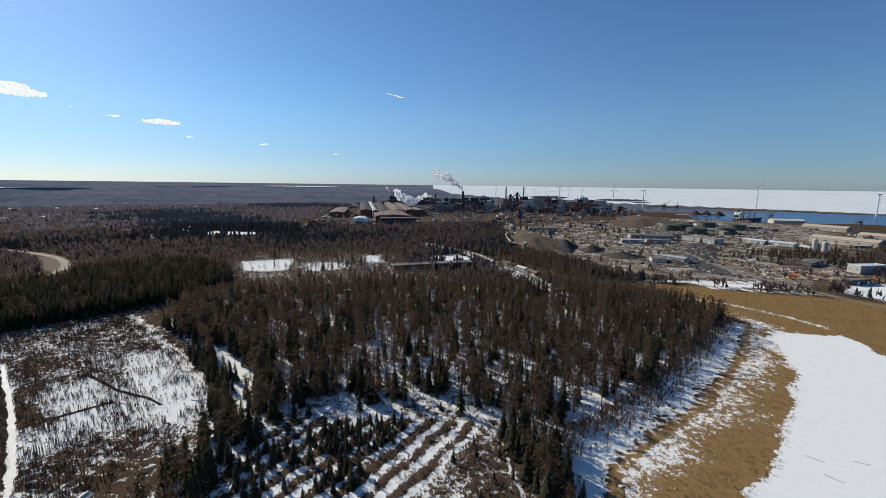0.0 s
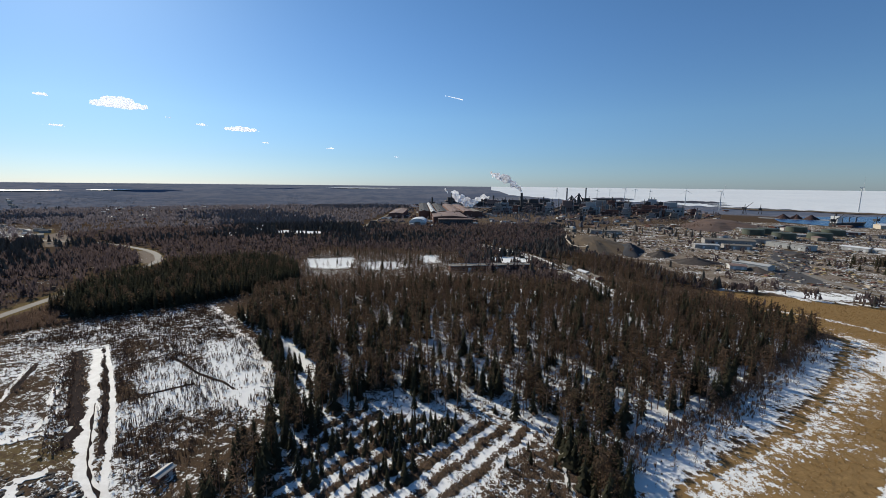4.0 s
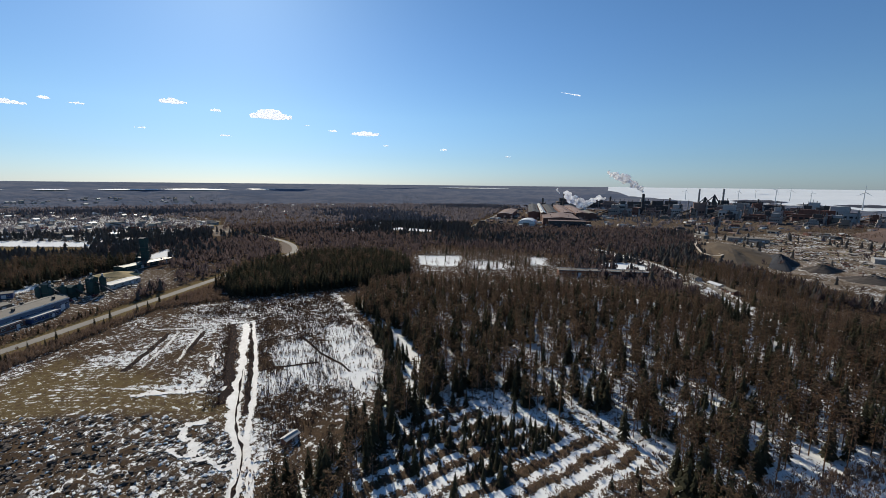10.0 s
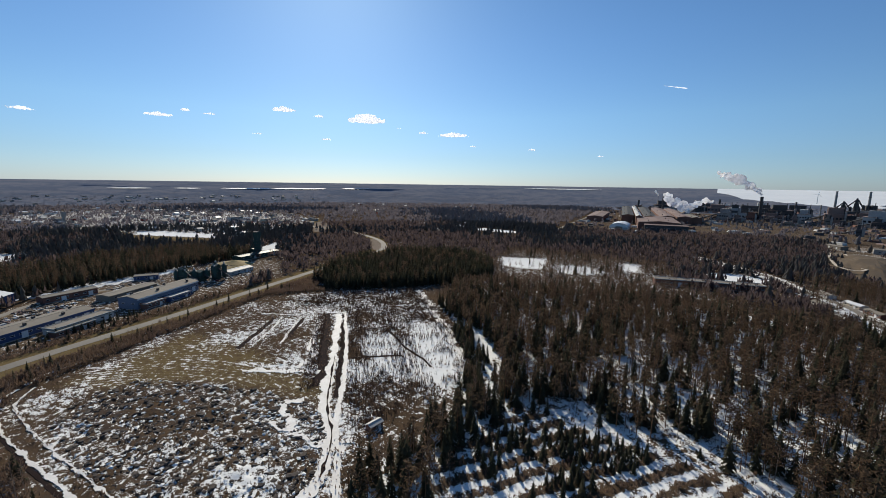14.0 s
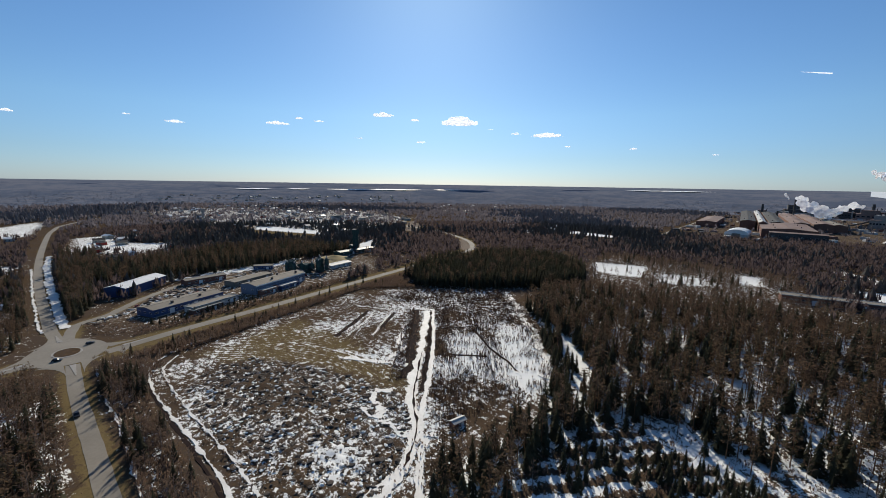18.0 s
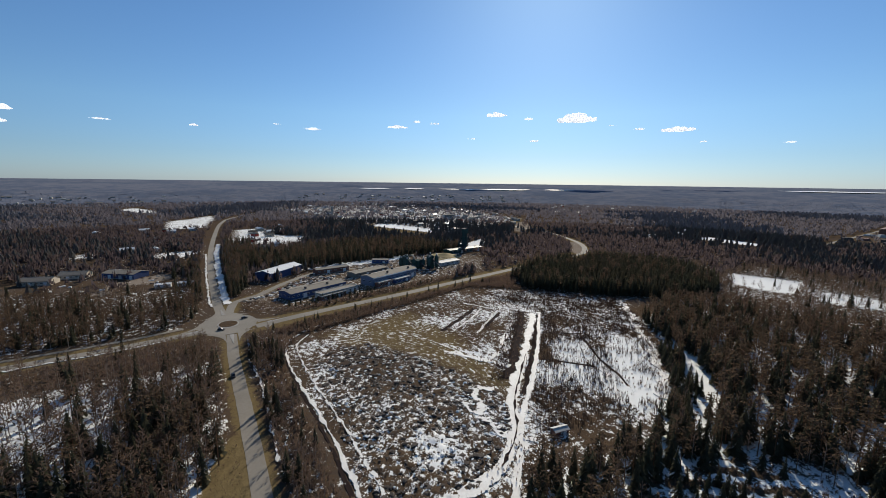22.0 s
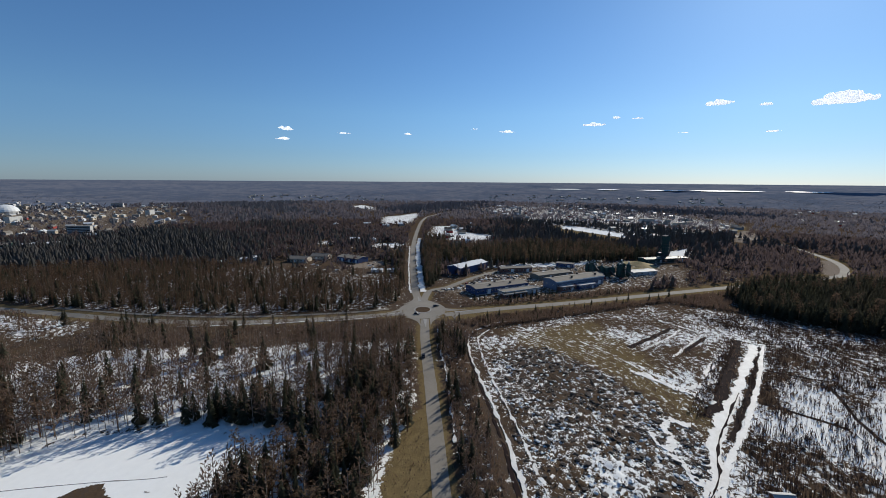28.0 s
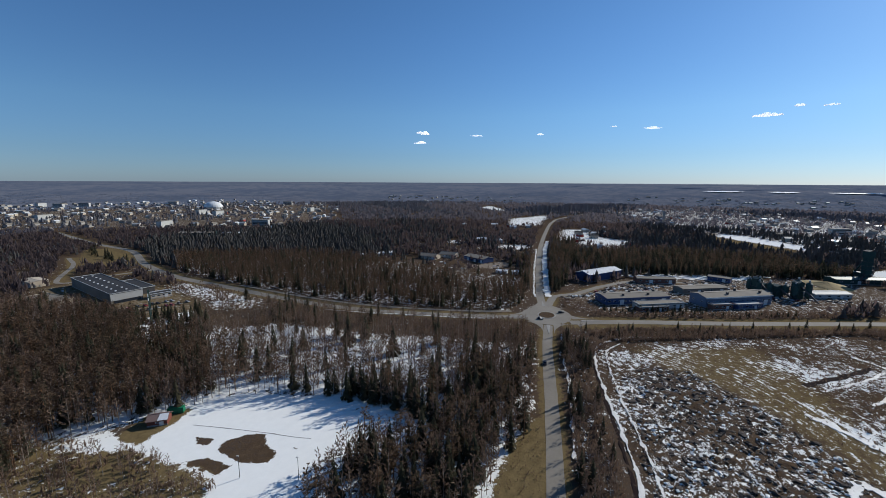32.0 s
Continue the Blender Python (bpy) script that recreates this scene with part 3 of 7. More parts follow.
def cover(x, y):
    """Shares of snow, dry grass, gravel and reed at places of the plan."""
    r = np.hypot(x, y)
    wob = 4 * np.sin(x * 0.11 + 2 * np.sin(y * 0.07)) + 3 * np.sin(y * 0.17 + x * 0.05)
    snow = np.full(x.shape, 0.22) + 0.06 * wob / 7
    snow = np.where(r > 700, np.where(r > 1900, -0.1, 0.1) + 0.1 * np.sin(x * 0.011 + 3) * np.sin(y * 0.013 + x * 0.004), snow)
    grass, gravel, reed = np.where(r > 600, 0.08, 0.25), np.zeros(x.shape), np.zeros(x.shape)

    def lay(a, poly, value, soft=4.0, power=1.0, wild=1.0):
        w = within(poly, x + wob * 0.3 * wild, y + wob * 0.25 * wild, soft) ** power
        return a * (1 - w) + value * w

    for p, v in ((MAINWOOD, 0.66), (WESTWOOD, 0.7), (RIDGE, 0.42), (NORTHWOOD, 0.38)):
        snow = lay(snow, p, v)
    snow, grass = lay(snow, BIRCHES, 0.38, 12), lay(grass, BIRCHES, 0.1, 20)
    snow = lay(snow, FIELD, 0.44 + 0.1 * wob / 7, 5)
    for p, s, g in ((RUBBLE, 0.42, 0.24), (MIDFIELD, 0.42, 0.32), (UPPER, 0.47, 0.3), (DRYGRASS, 0.33, 0.6), (BRIGHT, 0.98, 0.3), (MILL, 0.94, 0.3), (LOWSNOW, 0.82, 0.3), (LOWBROWN, 0.4, 0.3), (RUBBLESNOW, 0.68, 0.3), (RUBBLEDARK, 0.34, 0.2)):
        snow, grass = lay(snow, p, s, 7), lay(grass, p, g, 7)
    side = np.clip(1.6 - edge_dist(ROADS["south"], x, y) / 4.5, 0, 1) * (x < -60)
    snow, grass = snow * (1 - 0.6 * side), grass * (1 - side) + 0.85 * side
    stripe = rows_at(x, y)
    rows = np.where(stripe < 12, 0.48 - 0.26 * np.cos(stripe * 0.85), 0.38 + 0.14 * wob / 7)
    rows = np.where(y > 156, 0.6, rows)
    snow = lay(snow, CLEARING, rows, 5)
    snow = lay(snow, GLADE, 1.0, 2)
    snow, grass = lay(snow, VERGE, 0.26, 5), lay(grass, VERGE, 0.3, 5)
    snow, grass = lay(snow, ROADSIDE, 0.34, 5), lay(grass, ROADSIDE, 0.35, 5)
    snow, gravel = lay(snow, YARD, 0.33, 5), lay(gravel, YARD, 0.45, 5)
    grass = lay(grass, YARD, 0.1, 5)
    snow, gravel, grass = lay(snow, LOT, 0.2, 5), lay(gravel, LOT, 0.42, 8), lay(grass, LOT, 0.6, 8)
    snow, grass = lay(snow, LOTGRASS, 0.5, 6), lay(grass, LOTGRASS, 0.5, 6)
    snow, grass = lay(snow, TURNOUT, 0.05, 6), lay(grass, TURNOUT, 0.95, 6)
    snow, grass = lay(snow, WORKS, 0.33, 40), lay(grass, WORKS, 0.4, 40)
    gravel = lay(gravel, WORKS, 0.52 + 0.25 * wob / 7, 40)
    snow, grass = lay(snow, MILLTOWN, 0.05, 40), lay(grass, MILLTOWN, 0.35, 40)
    gravel = lay(gravel, MILLTOWN, 0.4, 40)
    snow, gravel = lay(snow, TOWN, 0.24, 80), lay(gravel, TOWN, 0.45, 80)
    snow = lay(snow, SUBURB, 0.46, 80)
    snow, reed = lay(snow, SHORE, 0.92, 6), lay(reed, SHORE, 0.4, 8)
    snow, reed = lay(snow, REEDS, 0.06, 20), lay(reed, REEDS, 1.3, 5)
    d = edge_dist([(222, 284), (170, 220), (117, 169), (88, 148), (62, 129), (44, 90)], x, y)
    snow = np.maximum(snow, np.clip(0.6 - d / 58 + 0.02 * wob, 0, 0.58) * (r < 420) * within(REEDS, x, y, 3))
    snow, reed = lay(snow, LAKEICE, 1.4, 4, 1, 3.4), lay(reed, LAKEICE, 0.0, 4, 1, 3.4)
    snow, grass = lay(snow, SNOWYARD, 1.35, 3), lay(grass, SNOWYARD, 0.4, 3)
    for p in (PUDDLE, PUDDLE2, [(-110, -131), (-112, -124), (-108, -123.5), (-107.5, -128)]):
        snow, grass, gravel = lay(snow, p, -0.6, 2), lay(grass, p, 0.15, 2), lay(gravel, p, -0.5, 2)
    snow, grass = lay(snow, YARDSIDE, 0.32, 5), lay(grass, YARDSIDE, 1.1, 5)
    for p in (BANK, BANK2, TANBANK):
        snow, grass = lay(snow, p, 0.05, 2), lay(grass, p, 1.3, 3)
    for p in SNOWPATCHES:
        snow = lay(snow, p, 0.9 if abs(p[0][0]) < 500 else 1.0 if p is SNOWPATCHES[4] else 0.46 if p is SNOWPATCHES[7] else 0.6, 8 if abs(p[0][0]) < 500 else 12)
    snow, grass = lay(snow, TANFIELD, 0.1, 20), lay(grass, TANFIELD, 0.8, 20)
    for p in PADS:
        snow, gravel = lay(snow, p, 0.2, 5), lay(gravel, p, 0.75, 5)
    d = edge_dist([(-232, 92), (-224, 98), (-202, 108), (-184, 117), (-167, 127)], x, y)
    snow = np.maximum(snow, np.clip(0.62 - d / 9, 0, 0.52) * (r < 400))
    for name, line in list(ROADS.items()) + list(LANES.items()):
        near = np.clip((dict(main=14, south=5.4, north=5.6, west=11).get(name, 8) - edge_dist(line, x, y)) / 4, 0, 1)
        snow, grass = snow * (1 - near) + 0.14 * near, grass * (1 - near) + 0.68 * near
    d = edge_dist(LANES["camp"], x, y)
    snow = np.maximum(snow, np.clip(1.1 - d / 14, 0, 0.55))
    d = edge_dist([(214, 350), (236, 336), (262, 300), (270, 276)], x, y)
    snow = np.maximum(snow, np.clip(0.9 - d / 6, 0, 0.6))
    d = edge_dist([(200, 413), (330, 414)], x, y)
    snow = np.maximum(snow, np.clip(1.2 - d / 5, 0, 0.8))
    d = edge_dist([(262, 386), (300, 378), (354, 366)], x, y)
    snow = np.maximum(snow, np.clip(1.2 - d / 4, 0, 0.75))
    d = edge_dist([(-256, 34), (-244, 26), (-230, 22.5), (-205, 23), (-180, 25), (-143, 28), (-108, 29), (-80, 30)], x, y)
    snow = np.maximum(snow, np.clip(0.5 - d / 7 + 0.025 * wob, 0, 0.45) * (r < 400))
    drift = np.maximum(0.25, np.max([within(q, x, y, 6) for q in (FIELD, CLEARING, WORKS, SHORE)], 0) - 0.65 * within(RUBBLE, x, y, 10)) * (1 - within(LAKEICE, x, y, 4)) * (1 - within(SNOWYARD, x, y, 4)) * (r < 1500)
    # The woods share rises with distance and brings in the haze-tinted ground colour.
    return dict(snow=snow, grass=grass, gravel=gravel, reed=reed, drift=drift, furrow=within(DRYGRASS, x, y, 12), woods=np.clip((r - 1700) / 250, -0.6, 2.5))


def build_ground():
    fine = np.arange(-62, 172.01, 0.5)
    az = np.radians(np.concatenate([fine, np.arange(176, 296, 6.0)]))
    rr = 60 * (EDGE / 60) ** np.linspace(0, 1, 340)
    R, A = np.meshgrid(rr, az, indexing="ij")
    x, y = -np.sin(A) * R, np.cos(A) * R
    a = cover(x.ravel(), y.ravel())
    z = ground_z(x, y).ravel()
    xf, yf = x.ravel(), y.ravel()
    rub = within(RUBBLE, xf, yf, 12)
    hump = np.sin(xf * 0.9 + 1.7 * np.sin(yf * 0.6)) * np.sin(yf * 0.8 + 1.3 * np.sin(xf * 0.7))
    rub = rub * np.clip((np.minimum(edge_dist(MAIN, xf, yf) - 1, edge_dist(SIDE, xf, yf)) - 3) / 5, 0, 1) * np.clip((edge_dist(SIDE_ARM, xf, yf) - 2) / 4, 0, 1)
    z = z + rub * 0.85 * hump * (np.hypot(xf, yf) < 400)
    v = np.stack([xf, yf, z], 1)
    n, m = len(rr), len(az)
    i, j = np.meshgrid(np.arange(n - 1), np.arange(m), indexing="ij")
    jj = (j + 1) % m
    q = np.stack([i * m + j, (i + 1) * m + j, (i + 1) * m + jj, i * m + jj], -1).reshape(-1, 4)
    v = np.vstack([v, [[0, 0, 0]]])
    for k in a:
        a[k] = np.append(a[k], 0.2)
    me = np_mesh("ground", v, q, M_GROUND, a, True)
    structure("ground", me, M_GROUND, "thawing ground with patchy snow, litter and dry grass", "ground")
    g = Geo()
    ring = [(-math.sin(t) * 60.5, math.cos(t) * 60.5, -0.02) for t in (2 * math.pi * i / 60 for i in range(60))]
    g.add(ring, [tuple(range(60))])
    structure("ground_below", g, M_GROUND, "thawing ground with patchy snow beneath the flight", "ground")


build_ground()

# ---- sea ice, water, islands ----
ICE_COAST = [(60, 30000), (3, 30000), (1.5, 9000), (-1, 4300), (-5, 3600), (-8.7, 3030), (-16, 3050), (-19, 2800), (-22.8, 2560), (-29, 2520), (-35, 2405), (-48, 2375), (-62, 2375)]


def coast_radius(az):
    """How far off the sea begins, by the heading in degrees to the left of +y."""
    a = np.array(ICE_COAST[::-1], float)
    return np.interp(az, a[:, 0], a[:, 1])


def polar(az, far):
    return settle(-math.sin(radians(az)) * far, math.cos(radians(az)) * far)


def band(az0, az1, near, away, lift, step=0.25, ragged=0.0, seed=1):
    """A strip of ground between two distances over a range of headings."""
    g, n = Geo(), max(3, int(abs(az1 - az0) / step))
    rnd = random.Random(seed)
    for i in range(n + 1):
        az = az0 + (az1 - az0) * i / n
        taper = min(1, 4 * i / n, 4 * (n - i) / n) if ragged else 1
        a, b = near(az) if callable(near) else near, away(az) if callable(away) else away
        mid = (a + b) / 2
        a, b = mid + (a - mid) * taper * (1 + rnd.uniform(-ragged, ragged)), mid + (b - mid) * taper * (1 + rnd.uniform(-ragged, ragged))
        for k in range(7):
            x, y, z, _ = polar(az, a * (b / a) ** (k / 6))
            g.v.append((x, y, z + lift))
    for i in range(n):
        for k in range(6):
            g.f.append((7 * i + k, 7 * i + k + 1, 7 * i + k + 8, 7 * i + k + 7))
    return g


structure("sea_ice", band(1.5, -64, lambda a: float(coast_radius(a)) * (1 + 0.02 * math.sin(a * 3.1)), 39500, 1.2), M_ICE, "snow-covered frozen sea reaching the skyline", "sea ice")
for k, (a0, a1, n0, n1) in enumerate(((74.4, 70.0, 5050, 5500), (68.2, 65.4, 5100, 5600), (63.6, 57.5, 5150, 5550), (57.8, 50.6, 5250, 5900), (49, 45, 5600, 6100), (24, 14, 9000, 10500))):
    structure("lake", band(a0, a1, n0, n1, 5.0, 0.3, 0.25, k), M_ICE, "narrow frozen lake far off among woods", "lake ice")
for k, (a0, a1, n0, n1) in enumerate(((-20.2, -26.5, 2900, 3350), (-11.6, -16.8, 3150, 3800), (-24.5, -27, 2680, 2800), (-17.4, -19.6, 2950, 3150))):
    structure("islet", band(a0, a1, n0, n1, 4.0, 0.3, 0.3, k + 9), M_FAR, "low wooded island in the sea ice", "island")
g = Geo()
g.add([(x, y, float(ground_z(x, y)) + 0.6) for x, y in HARBOUR], [tuple(range(len(HARBOUR)))[::-1]])
structure("ore_quay", ribbon([(840, 1482), (930, 1448), (1030, 1412)], 52, 0.9, 0.05), M_CONC, "concrete ore quay beyond the harbour water", "quay")
structure("harbour_basin", g, M_WATER, "open blue harbour water behind the quays", "water")

# ---- roads, lanes, tracks ----
for name, line in ROADS.items():
    structure("road", ribbon(line, dict(north=6.6, south=5.9).get(name, 8.0), 0.1, 0.03), M_ASPHALT, "pale worn asphalt road with gravel shoulders", "road")
for name, line in LANES.items():
    structure("lane", ribbon(line, dict(coast=8, market=4.4).get(name, 6.0), 0.07, 0.1), M_ASPHALT, "narrow gravelly lane", "road")
structure("works_yard", ribbon([(306, 452), (346, 540), (398, 622), (448, 700)], 40, 0.05, 0.2), M_TAR, "dark asphalt yard of the works with parked goods", "yard")
structure("cycle_path", ribbon([(-300, -34), (-291, -66), (-282, -137), (-287, -204), (-303, -286)], 3.2, 0.08), M_ASPHALT, "narrow asphalt cycle path beside the road", "path")


def roundabout(cx, cy):
    n = 48
    def ring(r0, r1, z, sx=1.0):
        g = Geo()
        for i in range(n):
            t = 2 * math.pi * i / n
            g.v += [(cx + math.cos(t) * r0 * sx, cy + math.sin(t) * r0, z), (cx + math.cos(t) * r1 * sx, cy + math.sin(t) * r1, z), (cx + math.cos(t) * r1 * sx, cy + math.sin(t) * r1, z - 0.3)]
        for i in range(n):
            a, b = 3 * i, 3 * ((i + 1) % n)
            g.f += [(a, a + 1, b + 1, b), (a + 1, a + 2, b + 2, b + 1)]
        return g
    structure("roundabout", ring(5.5, 17.5, 0.13, 1.2), M_ASPHALT, "small roundabout of pale worn asphalt", "roundabout")
    structure("kerb", ring(5.6, 6.6, 0.26, 1.2), M_CONC, "grey stone kerb round the island", "kerb")
    isl = ring(0.01, 5.6, 0.34, 1.2)
    structure("traffic_island", isl, M_GROUND, "round island of dry grass in the roundabout", "traffic island")
    for ax, ay, bx, by in ((-276, -6, -260, -5), (-291, -24, -285, -38), (-292, 16, -296, 30), (-320, -11, -334, -13)):
        d = Vector((bx - ax, by - ay)).normalized()
        s = Vector((-d.y, d.x))
        g = Geo()
        p = [Vector((ax, ay)) + s * 1.3, Vector((bx, by)) + s * 0.25, Vector((bx, by)) - s * 0.25, Vector((ax, ay)) - s * 1.3]
        g.add([(q.x, q.y, 0.24) for q in p] + [(q.x, q.y, 0.0) for q in p], [(3, 2, 1, 0), (0, 1, 5, 4), (1, 2, 6, 5), (2, 3, 7, 6), (3, 0, 4, 7)])
        structure("splitter_island", g, M_CONC, "kerbed splitter island where a road meets the roundabout", "traffic island")
        for sd in (1, -1):
            g = Geo()
            o = Vector((ax, ay)) + s * 3.4 * sd
            arc = [o - d * 5 + s * sd * 13 * (1 - math.sin(k * math.pi / 12)) + d * 21 * (1 - math.cos(k * math.pi / 12)) for k in range(7)]
            q = [o - d * 5] + arc
            g.add([(v.x, v.y, 0.115) for v in q], [(0, k, k + 1) if sd < 0 else (0, k + 1, k) for k in range(1, 7)])
            structure("road_flare", g, M_ASPHALT, "widened asphalt mouth at the roundabout", "road")


roundabout(-298, -8)
FIELD_TRACKS = (
        (MAIN, 4.8, 0.42, "wheel-worn snowy track across the cleared field"),
        (NARROW, 2.2, 0.5, "narrow band of packed snow beside the track"),
        ([(-229, 178), (-207, 156), (-193, 142), (-184, 138), (-180, 130), (-176, 121)], 2.8, 0.6, "packed snow rut in the cleared field"),
        ([(-253, 164), (-235, 141), (-221, 121)], 1.3, 0.9, "packed snow rut in the cleared field"),
        ([(-243, 170), (-227, 152), (-212, 135)], 1.4, 0.9, "short snowy rut in the cleared field"),
        ([(-274, 161), (-262, 167), (-253, 171.5), (-240, 177)], 1.8, 0.9, "snowy headland of the cleared field"),
        ([(-196, 103), (-184, 112), (-175, 118), (-163, 125)], 2.6, 0.9, "drifted snow line across the cleared field"),
        ([(-234, 193), (-228, 200), (-226, 214), (-228, 236)], 1.2, 1.2, "faint snowy track on the upper field"),
        (SIDE, 3.2, 0.8, "snowy side track through rubble"),
        (SIDE_ARM, 2.0, 1.0, "short snowy arm of the side track"),
        (BRANCH, 5.0, 0.4, "broad snowy track along the wood's edge"),
        ([(19, 156), (22, 148), (24, 138), (24, 127), (26, 114), (30, 100)], 1.3, 0.8, "narrow trodden snow path at the clearing's edge"),
        ([(16, 154), (20, 149), (24, 143), (25, 137)], 4.0, 0.7, "drifted snow at the clearing's edge"),
        ([(-258, 32), (-250, 25), (-240, 22), (-222, 20.5), (-200, 22), (-180, 24), (-150, 27), (-120, 28.5), (-95, 29)], 1.1, 1.2, "snow-filled ditch round the cleared field"),
        ([(-255, 37), (-243, 29), (-230, 27), (-205, 28), (-180, 30), (-150, 33), (-122, 35), (-95, 36)], 0.9, 1.6, "broken line of snow along the field's edge"),
        ([(-262, 34), (-268, 44), (-273, 62)], 1.6, 0.9, "snow-filled ditch round the cleared field"),
        (SPUR, 2.6, 0.5, "narrow snowy track into the wood"))
SNOW_BANKS = (
        ([(-142, 169), (-126, 159), (-110, 147)], 2.4, 0.8, "drifted snow line below the saplings"),
        ([(-224, 282), (-198, 262), (-174, 238), (-150, 219), (-122, 190), (-106, 168)], 4.2, 0.9, "drifted snow along the wood's edge"),
        ([(-262, 3), (-223, 4), (-190, 7), (-137, 8)], 1.0, 1.4, "broken snow bank along the road"),
        ([(-348, -9), (-400, -12.5), (-480, -17.5), (-590, -22), (-690, -23)], 5.6, 0.3, "shaded snow bank along the road into the woods"),
        ([(-345, -20), (-400, -24), (-480, -29), (-600, -34.5)], 1.2, 1.2, "thin snow bank along the road into the woods"),
        ([(-280, -40), (-274, -66), (-264, -137), (-262, -170)], 1.0, 1.5, "broken snow bank beside the road"),
        ([(-446, 36), (-455, 60), (-459, 100), (-462, 142), (-474, 160), (-497, 208)], 8, 0.6, "ploughed snow bank behind the yard"))
for k, (pts, w, rag, label) in enumerate(FIELD_TRACKS + SNOW_BANKS):
    structure("snow_track", ribbon(pts, w, 0.16 + 0.012 * k, rag, 0.8), M_TRACK, label, "snow track")
FURROWS = (
        ([(-258, 32), (-245, 23.5), (-230, 20), (-205, 20.5), (-180, 22.5), (-143, 25.5), (-108, 26.5)], 1.3, 0.12),
        ([(-172, 142.5), (-156, 127), (-143, 114), (-130, 103), (-114, 92), (-101, 76)], 0.6, 0.42),
        ([(-236, 190), (-204, 162), (-179, 140), (-162, 126), (-152, 115)], 5.4, 0.12),
        ([(-226, 196), (-192, 166), (-167, 142.5), (-152, 128), (-137, 113.5)], 2.4, 0.13),
        ([(-258, 161), (-240, 137), (-225, 116)], 3.2, 0.12),
        ([(-240, 172), (-229, 158), (-217, 145)], 2.5, 0.12),
        ([(-196, 174), (-188, 185), (-182, 197)], 1.2, 0.12),
        ([(-163, 147), (-156, 154), (-149, 161), (-143, 166)], 2.0, 0.12),
        ([(-178, 192), (-162, 183), (-149, 176), (-139, 172), (-132, 170), (-121, 164)], 1.6, 0.12))
# Flat strips: the shade inside the furrows is in their dark colour.
for pts, w, z in FURROWS:
    structure("dark_furrow", ribbon(pts, w, z, 0.35 if z < 0.3 else 1.6, 2.0), M_FURROW, "flat dark strip standing for a shaded furrow beside the snow track", "furrow")
for pts, w in (([(131, 126), (134, 122)], 0.8), ([(133, 136), (137, 132)], 0.35), ([(148, 133), (152, 131)], 0.3)):
    structure("slush_streak", ribbon(pts, w, 0.06, 1.2, 1.0), M_CONC, "grey slush streak on the snowy ice", "slush")
for pts, w in (([(-115, -138), (-117, -124), (-119, -107), (-120, -94), (-121, -88)], 0.18), ([(-114.5, -91), (-114.2, -89)], 0.8)):
    structure("trodden_path", ribbon(pts, w, 0.06, 1.2, 1.0), M_CONC, "grey trodden line in the snowy yard", "path")

# ---- trees ----
def fan(rows):
    return np.array(rows, float)


def spruce_arrays(seed, h, wide=0.19, whorls=13, arms=7):
    r = random.Random(seed)
    tri = []
    for k in range(whorls):
        t = (k + 0.3) / whorls
        z = h * (0.1 + 0.9 * t)
        rad = h * wide * (1 - t) ** 0.85 * r.uniform(0.82, 1.12) + 0.12
        a0 = r.uniform(0, 6.3)
        for i in range(arms if t < 0.8 else 5):
            a = a0 + 6.283 * i / arms + r.uniform(-0.3, 0.3)
            q = rad * r.uniform(0.7, 1.18)
            w = r.uniform(0.26, 0.5)
            drop = q * r.uniform(0.35, 0.6)
            tri.append([(0, 0, z + h * 0.06), (q * math.cos(a - w), q * math.sin(a - w), z - drop * r.uniform(0.7, 1.1)), (q * 1.06 * math.cos(a + w), q * 1.06 * math.sin(a + w), z - drop)])
    tri.append([(0.1, 0, h * 0.96), (-0.08, 0.1, h * 0.96), (0, 0, h * 1.03)])
    return fan(tri)


def pine_arrays(seed, h):
    r = random.Random(seed)
    tri = []
    for k in range(11):
        t = r.uniform(0, 1)
        z = h * (0.44 + 0.54 * k / 10)
        rad = h * 0.115 * math.sin(math.pi * (0.18 + 0.75 * (k / 10))) * r.uniform(0.5, 1.15)
        a = k * 2.4 + r.uniform(-0.4, 0.4)
        c = Vector((rad * math.cos(a), rad * math.sin(a), z + rad * 0.25))
        for i in range(10):
            p = c + Vector((r.gauss(0, 0.58), r.gauss(0, 0.58), r.gauss(0, 0.38)))
            u = Vector((r.uniform(-1, 1), r.uniform(-1, 1), r.uniform(-0.2, 0.6))).normalized() * r.uniform(0.55, 1.05)
            v = u.cross(Vector((r.uniform(-1, 1), r.uniform(-1, 1), r.uniform(-1, 1)))).normalized() * r.uniform(0.3, 0.56)
            tri.append([p - u * 0.5 - v * 0.5, p + u * 0.7, p - u * 0.4 + v * 0.6])
    return fan([[tuple(q) for q in t] for t in tri])


